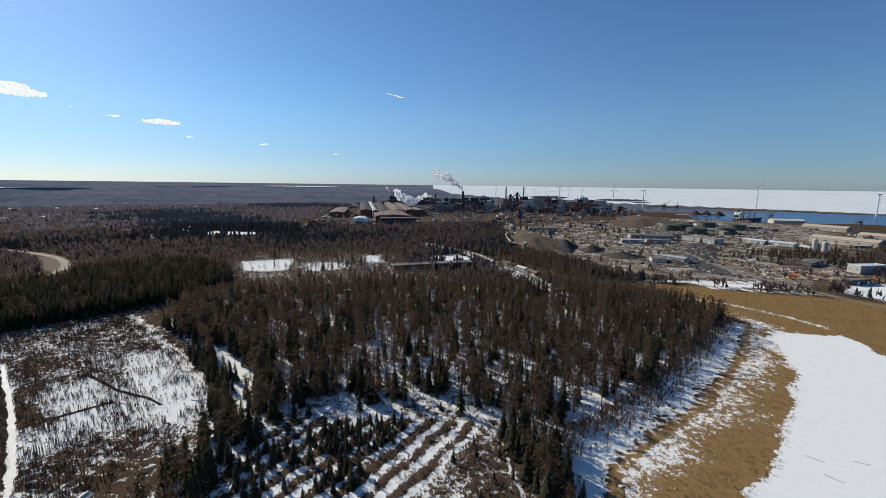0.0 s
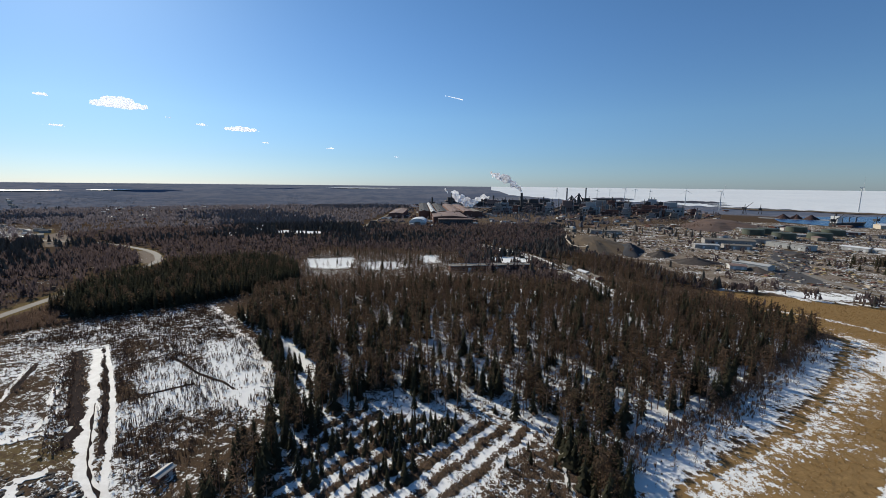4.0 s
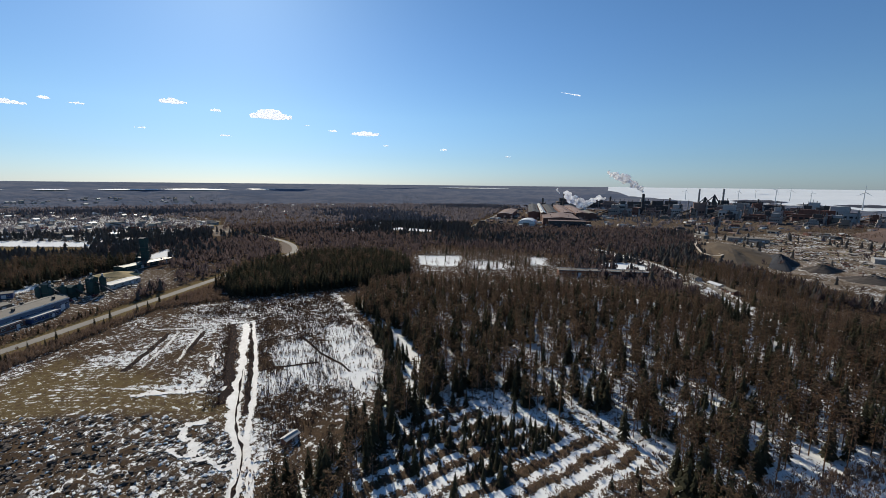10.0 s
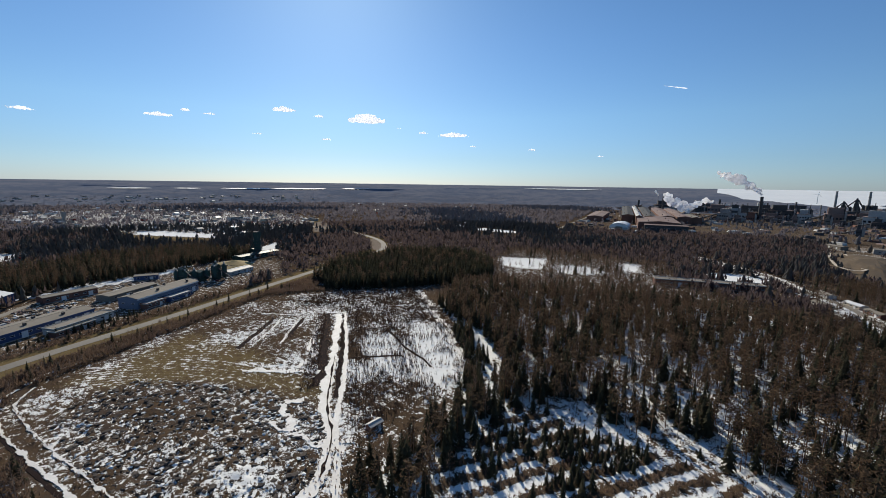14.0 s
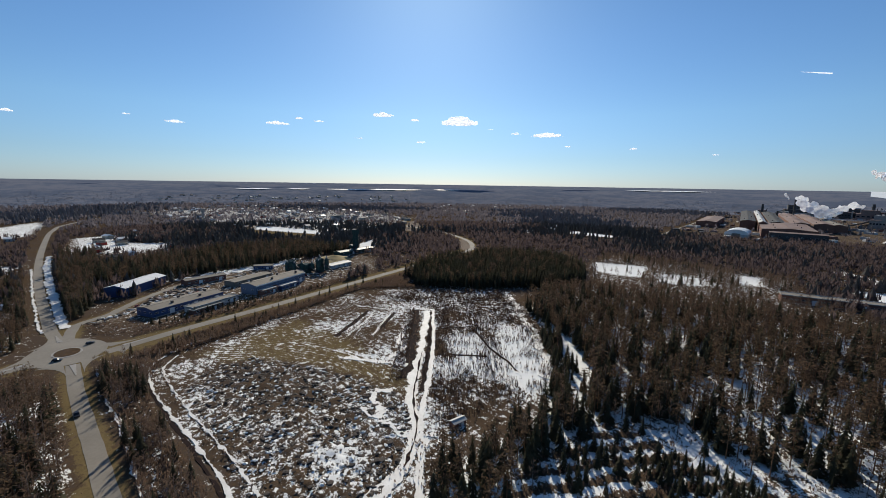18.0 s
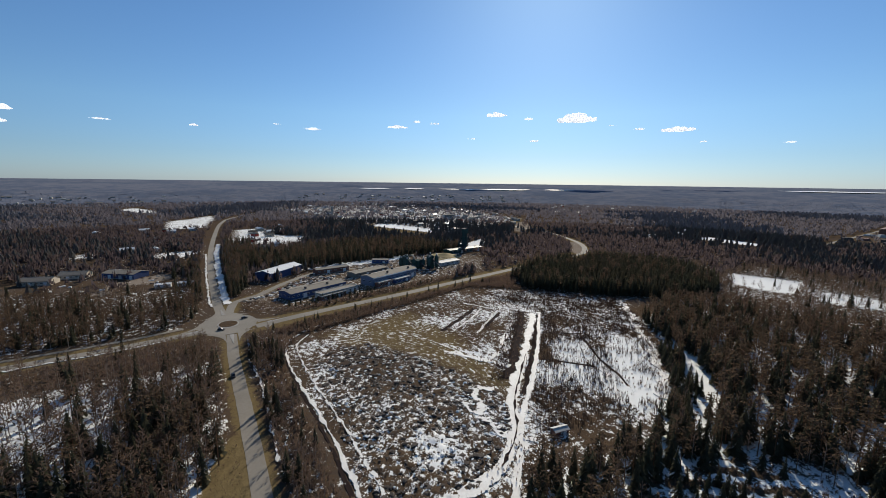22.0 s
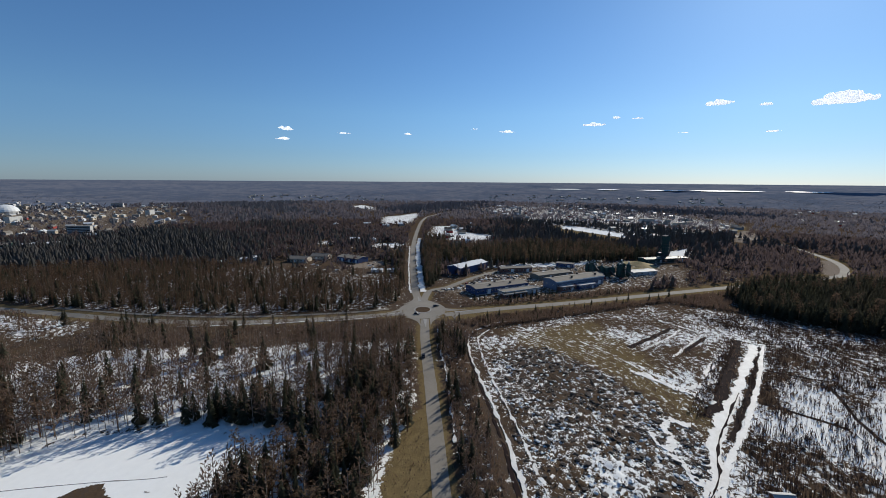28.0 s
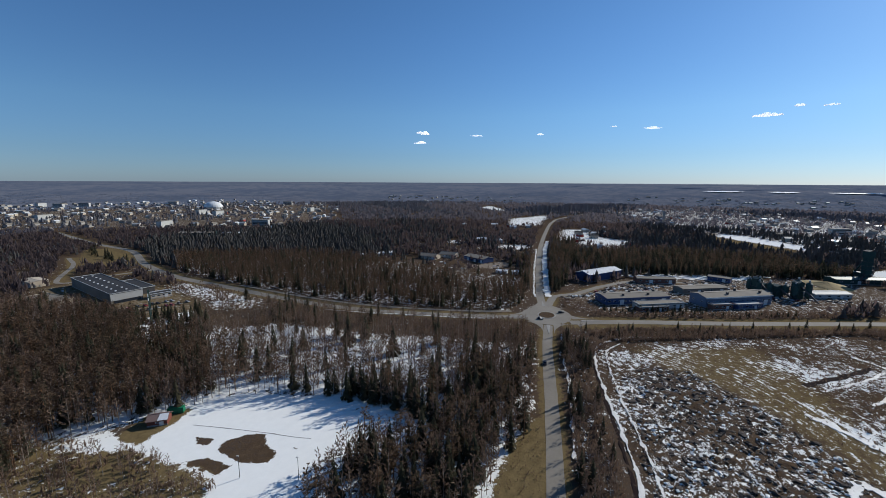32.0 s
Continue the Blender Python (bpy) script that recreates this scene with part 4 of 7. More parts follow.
def birch_arrays(seed, h):
    r = random.Random(seed)
    tri = []
    for k in range(15):
        z = h * (0.26 + 0.68 * k / 14)
        a = k * 2.4 + r.uniform(-0.5, 0.5)
        ln = h * 0.25 * (1.15 - 0.8 * k / 14) * r.uniform(0.7, 1.2)
        tip = Vector((math.cos(a) * ln * 0.62, math.sin(a) * ln * 0.62, z + ln * 0.85))
        s = Vector((-math.sin(a), math.cos(a), 0)) * 0.05
        base = Vector((0, 0, z))
        tri.append([base - s, base + s, tip])
        for i in range(6):
            q = base.lerp(tip, r.uniform(0.3, 1.0))
            d = Vector((math.cos(a) + r.uniform(-1, 1), math.sin(a) + r.uniform(-1, 1), r.uniform(0.1, 1.3))).normalized() * ln * r.uniform(0.3, 0.6)
            w = d.cross(Vector((r.uniform(-1, 1), r.uniform(-1, 1), 0.3))).normalized() * 0.2
            tri.append([q - w, q + w * 0.6, q + d])
    return fan([[tuple(q) for q in t] for t in tri])


def trunk_arrays(h, r0, r1, n=5, lean=0.0):
    v0 = [(math.cos(6.283 * i / n) * r0, math.sin(6.283 * i / n) * r0, -0.3) for i in range(n)]
    v1 = [(math.cos(6.283 * i / n) * r1 + lean, math.sin(6.283 * i / n) * r1, h) for i in range(n)]
    t = []
    for i in range(n):
        j = (i + 1) % n
        t += [[v0[i], v0[j], v1[j]], [v0[i], v1[j], v1[i]]]
    return fan(t)


KINDS = {}
for kind, crown, bark, leaf, make, tr in (
        ("spruce", "crown", M_BARK, M_SPRUCE, lambda s: spruce_arrays(s, 13.0, 0.16 + 0.03 * (s % 3)), (11.0, 0.17, 0.04)),
        ("pine", "crown", M_PBARK, M_PINE, lambda s: pine_arrays(s, 14.0), (13.2, 0.19, 0.07)),
        ("birch", "crown", M_WBARK, M_BIRCH, lambda s: birch_arrays(s, 11.0), (10.4, 0.12, 0.03))):
    KINDS[kind] = dict(crown=crown, bark=bark, leaf=leaf, crowns=[make(s) for s in range(5)], trunk=trunk_arrays(*tr))
LABELS = {"spruce": ("tall dark green spruce with drooping branches", "spruce tree"), "pine": ("tall pine with bare orange trunk and olive crown", "pine tree"),
          "birch": ("bare leafless birch with fine brown twigs", "birch tree")}


def tri_mesh(name, tri, mat):
    v = tri.reshape(-1, 3)
    return np_mesh(name, v, np.arange(len(v)).reshape(-1, 3), mat)


def batch(tri, places):
    """Copies of one set of triangles at rows of x, y, z, scale, width, turn."""
    x, y, z, s, w, a = places.T
    c, n = np.cos(a), np.sin(a)
    p = tri[None]
    sx, sz = (s * w)[:, None, None], s[:, None, None]
    X, Y, Z = p[..., 0] * sx, p[..., 1] * sx, p[..., 2] * sz
    c, n = c[:, None, None], n[:, None, None]
    return np.stack([X * c - Y * n + x[:, None, None], X * n + Y * c + y[:, None, None], Z + z[:, None, None]], -1).reshape(-1, 3, 3)


PLACED = {"spruce": [], "pine": [], "birch": []}
CLEAR_VIEW = [(GLADE, 0.97), (SNOWPATCHES[0], 0.88), (SNOWPATCHES[1], 0.5), (SNOWPATCHES[2], 0.88), (NORTHPAD, 0.85), (SNOWPATCHES[3], 0.7), (LOTGRASS, 0.8)] + [(q, 0.9 if q is SNOWPATCHES[4] else 0.35 if q is SNOWPATCHES[7] else 0.7) for q in SNOWPATCHES[4:]] + [(q, 0.85) for q in PADS[:2]]


def hides(x, y, tall):
    """Odds that a tree of this height would stand before one of the open places."""
    odds = np.zeros(x.shape)
    for q, w in CLEAR_VIEW:
        for f in (0.3, 0.65, 1.0):
            k = EYE_H / (EYE_H - tall * f)
            odds = np.maximum(odds, w * inside(q, x * k, y * k))
    return odds


KEEPOUT = [TANBANK, LOTGRASS, [(-64, 436), (40, 464), (36, 492), (-70, 466)], GLADE, SNOWYARD, YARD, LOT, LAKEICE, REEDS]


def scatter(poly, gap, shares, size=(0.75, 1.15), density=None, keep=True, seen=True):
    """Trees over an outline on a jittered grid; shares: kind by kind; density: odds at x, y; seen: keep the view of open places."""
    p = np.array(poly, float)
    (x0, y0), (x1, y1) = p.min(0), p.max(0)
    gx, gy = np.meshgrid(np.arange(x0, x1, gap), np.arange(y0, y1, gap))
    x = (gx + rng.uniform(-0.48, 0.48, gx.shape) * gap).ravel()
    y = (gy + rng.uniform(-0.48, 0.48, gx.shape) * gap).ravel()
    ok = inside(poly, x, y)
    if density is not None:
        ok &= rng.uniform(0, 1, x.shape) < density(x, y)
    if seen:
        ok &= rng.uniform(0, 1, x.shape) >= hides(x, y, 12 * size[1])
    for q in (KEEPOUT if keep else ()):
        ok &= ~inside(q, x, y)
    ok &= (edge_dist(BRANCH, x, y) > 4.5) & (edge_dist(SPUR, x, y) > 3.5)
    for line in list(ROADS.values()) + list(LANES.values()):
        ok &= edge_dist(line, x, y) > (5.8 if line in (ROADS["north"], ROADS["south"]) else 9)
    az = np.degrees(np.arctan2(-x, y))
    az = np.where(az < -120, az + 360, az)
    ok &= (az > -56) & (az < 164) & (np.hypot(x, y) > 66)
    x, y = x[ok], y[ok]
    pick = rng.uniform(0, 1, x.shape)
    lo = 0.0
    for kind, share in shares.items():
        m = (pick >= lo) & (pick < lo + share)
        lo += share
        k = m.sum()
        PLACED[kind].append(np.stack([x[m], y[m], ground_z(x[m], y[m]), rng.uniform(*size, k), rng.uniform(0.85, 1.2, k), rng.uniform(0, 6.283, k)], 1))


def blotch(f, seed, cut=0.0):
    return lambda x, y: np.clip(0.5 + 0.6 * (np.sin(x * f + seed) * np.sin(y * f * 1.13 + seed * 2) + 0.6 * np.sin((x + y) * f * 2.3 + seed)) - cut, 0.05, 1)


scatter(MAINWOOD, 4.35, {"pine": 0.52, "spruce": 0.34, "birch": 0.14}, (0.92, 1.3), lambda x, y: (0.62 + 0.38 * np.clip(2 * np.sin(x * 0.19 + 2 * np.sin(y * 0.11)) * np.sin(y * 0.23 + 1.5 * np.sin(x * 0.13)) + 0.5, 0, 1)) * np.clip(1.1 - 0.6 * within([(-40, 190), (30, 175), (50, 190), (10, 215), (-40, 215)], x, y, 24), 0, 1) * 0.92)
scatter([(-196, 298), (-184, 254), (-140, 226), (-104, 180), (-90, 146), (-88, 108), (-92, 86), (-80, 66), (-62, 70), (-70, 150), (-90, 210), (-140, 260), (-170, 310)], 7.0, {"spruce": 0.9, "birch": 0.1}, (0.8, 1.15))
scatter(RIDGE, 3.8, {"spruce": 0.9, "pine": 0.1}, (0.85, 1.15))
scatter(SHORE, 2.9, {"birch": 1.0}, (0.35, 0.75), lambda x, y: np.clip(1.15 - edge_dist([(200, 288), (130, 219), (92, 181), (64, 159), (36, 140)], x, y) / 17, 0, 1), True)
scatter(CLEARING, 3.2, {"spruce": 0.3, "birch": 0.7}, (0.22, 0.5), lambda x, y: np.where(rows_at(x, y) < 12, (np.cos(rows_at(x, y) * 0.85) > 0.5) * 0.3, 0.16) * np.where(y > 154, 0.4, 1))
scatter([(-48, 132), (-42, 148), (-27, 154), (-12, 153), (-18, 137), (-28, 134)], 3.0, {"spruce": 1.0}, (0.3, 0.52))
scatter([(-66, 196), (-22, 190), (25, 186), (27, 160), (10, 157), (-30, 162), (-64, 160)], 4.6, {"pine": 0.5, "spruce": 0.3, "birch": 0.2}, (0.85, 1.2), lambda x, y: np.where(y > 172, 0.9, 0.45), False)
scatter([(-44, 112), (-30, 112), (-24, 124), (-34, 130)], 3.4, {"spruce": 1.0}, (0.35, 0.6))
scatter([(20, 150), (34, 100), (30, 84), (40, 84), (44, 134), (34, 150)], 3.6, {"spruce": 0.6, "pine": 0.4}, (0.8, 1.1))
scatter([(-66, 100), (-72, 150), (-30, 186), (-36, 150), (-40, 100)], 6.0, {"spruce": 0.8, "birch": 0.2}, (0.4, 0.75), blotch(0.08, 3))
scatter([(-232, -14), (-226, -116), (-218, -180), (-206, -150), (-212, -60)], 16, {"spruce": 1.0}, (0.6, 0.85), blotch(0.05, 9, -0.2))
scatter([(-470, 0), (-560, -4), (-620, 150), (-600, 250), (-500, 300), (-478, 190), (-460, 60)], 5.4, {"spruce": 0.65, "pine": 0.35}, (0.8, 1.15))
scatter([(-240, -12), (-266, -20), (-260, -130), (-258, -204), (-266, -262), (-250, -274), (-232, -250), (-200, -228), (-224, -186), (-228, -116)], 4.0, {"birch": 0.93, "spruce": 0.07}, (0.7, 1.1), lambda x, y: 0.55 + 0.45 * within([(-222, -150), (-264, -150), (-270, -270), (-230, -250)], x, y, 10))
scatter([(-372, -8), (-480, -12), (-480, 10), (-425, 8), (-390, 4)], 4.2, {"spruce": 0.5, "birch": 0.5}, (0.7, 1.0))
scatter(WESTWOOD, 3.7, {"birch": 0.84, "spruce": 0.08, "pine": 0.08}, (0.9, 1.4), lambda x, y: 0.9 - 0.3 * within([(-160, -40), (-236, -36), (-236, -190), (-196, -200), (-154, -120)], x, y, 20))
scatter([(-141, -50), (-151, -80), (-149, -100), (-158, -100), (-168, -62), (-150, -46)], 4.4, {"spruce": 1.0}, (0.9, 1.25))
scatter([(-210, -12), (-140, -20), (-100, -22), (-92, -44), (-112, -70), (-146, -46), (-200, -40)], 5.0, {"spruce": 0.85, "pine": 0.15}, (0.8, 1.15))
scatter([(-60, -160), (-88, -180), (-140, -150), (-170, -200), (-200, -300), (-120, -360), (-60, -240)], 4.4, {"pine": 0.62, "birch": 0.1, "spruce": 0.28}, (0.85, 1.2))
scatter(NORTHWOOD, 4.4, {"pine": 0.52, "spruce": 0.22, "birch": 0.26}, (0.65, 1.05), lambda x, y: np.where(inside([(-424, -30), (-500, -60), (-500, -160), (-424, -150)], x, y), 0.2, 0.95))
scatter([(-345, -6), (-400, -9), (-480, -13), (-700, -14), (-700, 20), (-600, 20), (-480, 10), (-425, 8), (-390, 4)], 4.6, {"spruce": 0.6, "pine": 0.4}, (0.8, 1.1))
scatter([(-345, -24), (-420, -30), (-560, -38), (-560, -60), (-420, -56)], 5, {"spruce": 0.5, "pine": 0.3, "birch": 0.2}, (0.7, 1.0))
scatter(ROADSIDE, 2.7, {"birch": 0.85, "spruce": 0.15}, (0.45, 0.9), blotch(0.05, 1))
scatter(VERGE, 2.8, {"birch": 0.9, "spruce": 0.1}, (0.25, 0.5), lambda x, y: blotch(0.06, 5, -0.2)(x, y) * (edge_dist(ROADS["main"], x, y) > 15))
scatter(BIRCHES, 4.4, {"birch": 0.8, "pine": 0.12, "spruce": 0.08}, (0.5, 0.9), lambda x, y: 0.9 - np.max([w * within(q, x, y, 6) for q, w in zip(SNOWPATCHES[:3], (0.8, 0.45, 0.8))], 0))
scatter([(392, 560), (440, 596), (540, 640), (700, 640), (750, 600), (600, 490), (530, 505), (450, 520)], 6, {"birch": 0.7, "spruce": 0.3}, (0.6, 0.9), blotch(0.03, 4, -0.35))
scatter([(330, 1000), (560, 1060), (660, 1250), (430, 1260)], 9, {"birch": 0.9, "pine": 0.1}, (0.6, 0.9), blotch(0.02, 7, -0.3))
scatter([(90, 560), (150, 545), (200, 430), (180, 415), (120, 440)], 5.5, {"pine": 0.5, "birch": 0.4, "spruce": 0.1}, (0.7, 1.0))
scatter([(477, 596), (566, 630), (621, 637), (524, 531), (455, 503), (413, 509)], 7, {"birch": 0.5, "spruce": 0.5}, (0.6, 1.0), blotch(0.03, 6))
scatter(EASTSTRIP, 5, {"pine": 0.5, "birch": 0.4, "spruce": 0.1}, (0.7, 1.0), blotch(0.05, 2, -0.1))
scatter([(-56, -84), (-90, -104), (-94, -140), (-88, -178), (-46, -190), (-40, -110)], 5.2, {"birch": 1.0}, (0.5, 0.9))
scatter([(-208, -310), (-226, -250), (-200, -226), (-150, -162), (-131, -215), (-170, -290)], 4.6, {"spruce": 0.8, "pine": 0.2}, (0.75, 1.1))
scatter([(-142, 216), (-106, 178), (-97, 156), (-91, 152), (-98, 184), (-130, 224)], 3.0, {"spruce": 0.8, "birch": 0.2}, (0.55, 0.9), seen=False)
# a row of young spruces beside the main road
row = smooth_line([(-272, 22), (-284, 62), (-304, 128), (-330, 200)], 12)
PLACED["spruce"].append(np.array([(q.x + random.uniform(-3, 3), q.y + random.uniform(-5, 5), 0, random.uniform(0.35, 0.62), 1.0, random.uniform(0, 6)) for q in row]))
# yard conifers along the fence
scatter([(-306, 22), (-312, 60), (-330, 130), (-350, 190), (-358, 190), (-340, 130), (-322, 72), (-314, 30)], 4.5, {"spruce": 0.6, "birch": 0.4}, (0.25, 0.5), keep=False)
row = smooth_line([(-322, 34), (-334, 80), (-342, 108)], 4)
PLACED["spruce"].append(np.array([(q.x + random.uniform(-2, 2), q.y, 0, random.uniform(0.3, 0.5), 1.2, random.uniform(0, 6)) for q in row]))
row = smooth_line([(-268, -60), (-259, -130), (-262, -200), (-276, -262)], 18)
PLACED["spruce"].append(np.array([(q.x + random.uniform(-4, 7), q.y + random.uniform(-5, 5), 0, random.uniform(0.45, 0.85), 1.1, random.uniform(0, 6)) for q in row]))
row = smooth_line([(-352, -500), (-366, -550), (-392, -620)], 7)
PLACED["spruce"].append(np.array([(q.x + random.uniform(-6, 6), q.y, 0, random.uniform(0.5, 0.9), 1.3, random.uniform(0, 6)) for q in row]))

for kind, spec in KINDS.items():
    rows = np.vstack(PLACED[kind])
    rows = rows[np.argsort(np.hypot(rows[:, 0], rows[:, 1]))]
    single, rest = rows[:200], rows[200:]
    crowns = [tri_mesh(spec["crown"], t, spec["leaf"]) for t in spec["crowns"]]
    trunk = tri_mesh("trunk", spec["trunk"], spec["bark"])
    label, cat = LABELS[kind]
    for k, (x, y, z, s, w, a) in enumerate(single):
        m = Matrix.LocRotScale((x, y, z), Euler((0, 0, a)), (s * w, s * w, s))
        tree = thing(kind + "_tree", m, ("young " if s < 0.6 else "") + label, cat, kind + " trees of the near woods")
        part("trunk", trunk, None, tree)
        part(spec["crown"], crowns[k % 5], None, tree)
    wood = [batch(spec["crowns"][i], rest[i::5]) for i in range(5)]
    tagged(new(kind + "_wood", tri_mesh(kind + "_wood", np.concatenate(wood), spec["leaf"])), "dense stand of " + label.split(" with")[0] + "s", "woodland", kind="stuff")
    tagged(new(kind + "_trunks", tri_mesh(kind + "_trunks", batch(spec["trunk"], rest), spec["bark"])), "many slender trunks of the " + kind + " stand", "tree trunks", kind="stuff")


# ---- woods of the middle distance and the far country ----
def open_land(x, y):
    """One where woods may stand."""
    ok = np.ones(x.shape, bool)
    for q in ([(-470, 0), (-560, -4), (-620, 150), (-600, 250), (-500, 300), (-478, 190), (-460, 60)], MAINWOOD, CLEARING, RIDGE, FIELD, WESTWOOD, NORTHWOOD, SHORE, REEDS, LAKEICE, YARD, LOT, BIRCHES, EASTSTRIP, VERGE, HARBOUR, *SNOWPATCHES[:7], *SNOWPATCHES[8:]):
        ok &= ~inside(q, x, y)
    ok &= ~inside(TANFIELD, x, y) & ~inside(TURNOUT, x, y) & ~inside(LOTGRASS, x, y)
    ok &= rng.uniform(0, 1, x.shape) >= hides(x, y, 11)
    for line in list(ROADS.values()) + list(LANES.values()):
        ok &= edge_dist(line, x, y) > 12
    az = np.degrees(np.arctan2(-x, y))
    ok &= far_radius(np.hypot(x, y)) < np.where(np.abs(az) < 70, coast_radius(az), 1e9) - 60
    ok &= ~((az < -26) & (np.hypot(x, y) > 1250))
    return ok


def thin(x, y):
    d = np.ones(x.shape)
    for q, v in ((WORKS, 0.02), (MILLTOWN, 0.14), (TOWN, 0.16), (SUBURB, 0.38)):
        d = np.where(inside(q, x, y), v, d)
    return d


def ring_points(r0, r1, gap):
    n = int(math.pi * (r1 * r1 - r0 * r0) * (226 / 360) / gap ** 2)
    r = np.sqrt(rng.uniform(r0 * r0, r1 * r1, n))
    a = np.radians(rng.uniform(-58, 168, n))
    return -np.sin(a) * r, np.cos(a) * r


def cone_tri(seed, sides=5, tiers=2):
    r = random.Random(seed)
    t = []
    for k in range(tiers):
        z0, z1, w = (0.04, 0.75, 0.2) if k == 0 else (0.45, 1.0, 0.13)
        rim = [(math.cos(6.283 * i / sides) * w * r.uniform(0.7, 1.25), math.sin(6.283 * i / sides) * w * r.uniform(0.7, 1.25), z0 + r.uniform(0, 0.14)) for i in range(sides)]
        top = (r.uniform(-0.03, 0.03), r.uniform(-0.03, 0.03), z1)
        t += [[rim[i], rim[(i + 1) % sides], top] for i in range(sides)]
    return fan(t)


def bush_tri(seed, n=9):
    r = random.Random(seed)
    t = []
    for i in range(n):
        a, q = r.uniform(0, 6.3), r.uniform(0.0, 0.22)
        c = Vector((q * math.cos(a), q * math.sin(a), r.uniform(0.05, 0.5)))
        w = Vector((r.uniform(-1, 1), r.uniform(-1, 1), 0)).normalized() * r.uniform(0.03, 0.09)
        t.append([tuple(c - w), tuple(c + w), tuple(c + Vector((r.uniform(-0.12, 0.12), r.uniform(-0.12, 0.12), r.uniform(0.3, 0.5))))])
    return fan(t)


def wood_noise(x, y, f):
    return np.sin(x * f + 1.3 * np.sin(y * f * 0.8)) + np.sin(y * f * 1.2 + 1.7 * np.sin(x * f * 0.6 + 2)) + 0.5 * np.sin((x - y) * f * 2.7)


# The middle ring uses the tree colours with haze mixed in.
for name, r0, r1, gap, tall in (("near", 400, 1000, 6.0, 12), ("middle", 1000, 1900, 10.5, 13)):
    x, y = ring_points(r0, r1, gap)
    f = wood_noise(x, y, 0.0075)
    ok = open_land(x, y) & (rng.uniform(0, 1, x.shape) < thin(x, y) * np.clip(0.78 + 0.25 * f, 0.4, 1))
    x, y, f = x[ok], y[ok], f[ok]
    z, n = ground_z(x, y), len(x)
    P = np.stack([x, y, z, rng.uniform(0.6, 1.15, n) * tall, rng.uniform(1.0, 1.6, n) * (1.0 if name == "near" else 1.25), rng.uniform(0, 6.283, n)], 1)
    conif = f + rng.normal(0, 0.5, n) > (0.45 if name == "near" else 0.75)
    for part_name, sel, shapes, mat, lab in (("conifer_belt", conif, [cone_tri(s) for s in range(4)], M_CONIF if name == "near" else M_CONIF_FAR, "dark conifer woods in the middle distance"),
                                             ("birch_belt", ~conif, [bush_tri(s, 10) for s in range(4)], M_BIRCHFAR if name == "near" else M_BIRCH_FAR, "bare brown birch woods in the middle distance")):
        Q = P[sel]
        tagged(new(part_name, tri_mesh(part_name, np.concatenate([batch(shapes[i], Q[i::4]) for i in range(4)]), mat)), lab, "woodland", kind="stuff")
x, y = ring_points(1850, 3300, 16)
ok = open_land(x, y) & (rng.uniform(0, 1, x.shape) < thin(x, y))
LAKES = ((74.6, 69.8, 4700, 5900), (68.4, 65.2, 4750, 6000), (63.8, 50.4, 4800, 6200), (49.2, 44.8, 5200, 6400))
az, big = np.degrees(np.arctan2(-x, y)), far_radius(np.hypot(x, y))
for a0, a1, n0, n1 in LAKES:
    ok &= ~((az < a0) & (az > a1) & (big > n0) & (big < n1))
x, y = x[ok], y[ok]
n = len(x)
P = np.stack([x, y, ground_z(x, y), rng.uniform(0.5, 1.1, n) * 1.7 * np.clip((3400 - np.hypot(x, y)) / 900, 0.15, 1), rng.uniform(9, 17, n), rng.uniform(0, 6.283, n)], 1)
shapes = [cone_tri(s + 20, 3, 1) for s in range(4)]
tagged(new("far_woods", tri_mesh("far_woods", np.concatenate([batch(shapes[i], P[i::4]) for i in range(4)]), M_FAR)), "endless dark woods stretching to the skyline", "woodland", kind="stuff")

# ---- brush, clods and reeds ----
twig = [bush_tri(s + 50, 7) for s in range(4)]


def undergrowth(name, poly, gap, size, mat, label, cat, shapes=twig, wide=1.0, density=None):
    p = np.array(poly, float)
    (x0, y0), (x1, y1) = p.min(0), p.max(0)
    n = int((x1 - x0) * (y1 - y0) / gap ** 2)
    x, y = rng.uniform(x0, x1, n), rng.uniform(y0, y1, n)
    ok = inside(poly, x, y)
    if density is not None:
        ok &= rng.uniform(0, 1, n) < density(x, y)
    x, y = x[ok], y[ok]
    n = len(x)
    Q = np.stack([x, y, np.zeros(n), rng.uniform(*size, n), rng.uniform(0.8, 1.3, n) * wide, rng.uniform(0, 6.283, n)], 1)
    tagged(new(name, tri_mesh(name, np.concatenate([batch(shapes[i], Q[i::4]) for i in range(4)]), mat)), label, cat, kind="stuff")


def field_brush(x, y):
    return np.clip(1 - within(RUBBLE, x, y, 8) - 0.85 * within(DRYGRASS, x, y, 8) - 0.6 * within(BRIGHT, x, y, 8) - 0.6 * within(MILL, x, y, 5) - 0.8 * within(UPPER, x, y, 6) - 0.6 * within(LOWSNOW, x, y, 5), 0.03, 1) * (edge_dist(MAIN, x, y) > 2.6) * (edge_dist(NARROW, x, y) > 1.4) * np.clip(0.6 + 0.4 * np.sin(x * 0.3) * np.sin(y * 0.23 + x * 0.1), 0.1, 1)


undergrowth("brush", FIELD, 1.7, (0.9, 2.4), M_BIRCH, "thin bare saplings and brush on the cleared field", "brush", density=field_brush)
undergrowth("clearing_brush", CLEARING, 1.2, (1.2, 2.8), M_BIRCH, "thin bare saplings in the snowy clearing", "brush", density=lambda x, y: np.where(rows_at(x, y) < 12, (np.cos(rows_at(x, y) * 0.85) > 0.2) * 0.9, 0.6) * np.where(y > 154, 0.4, 1))
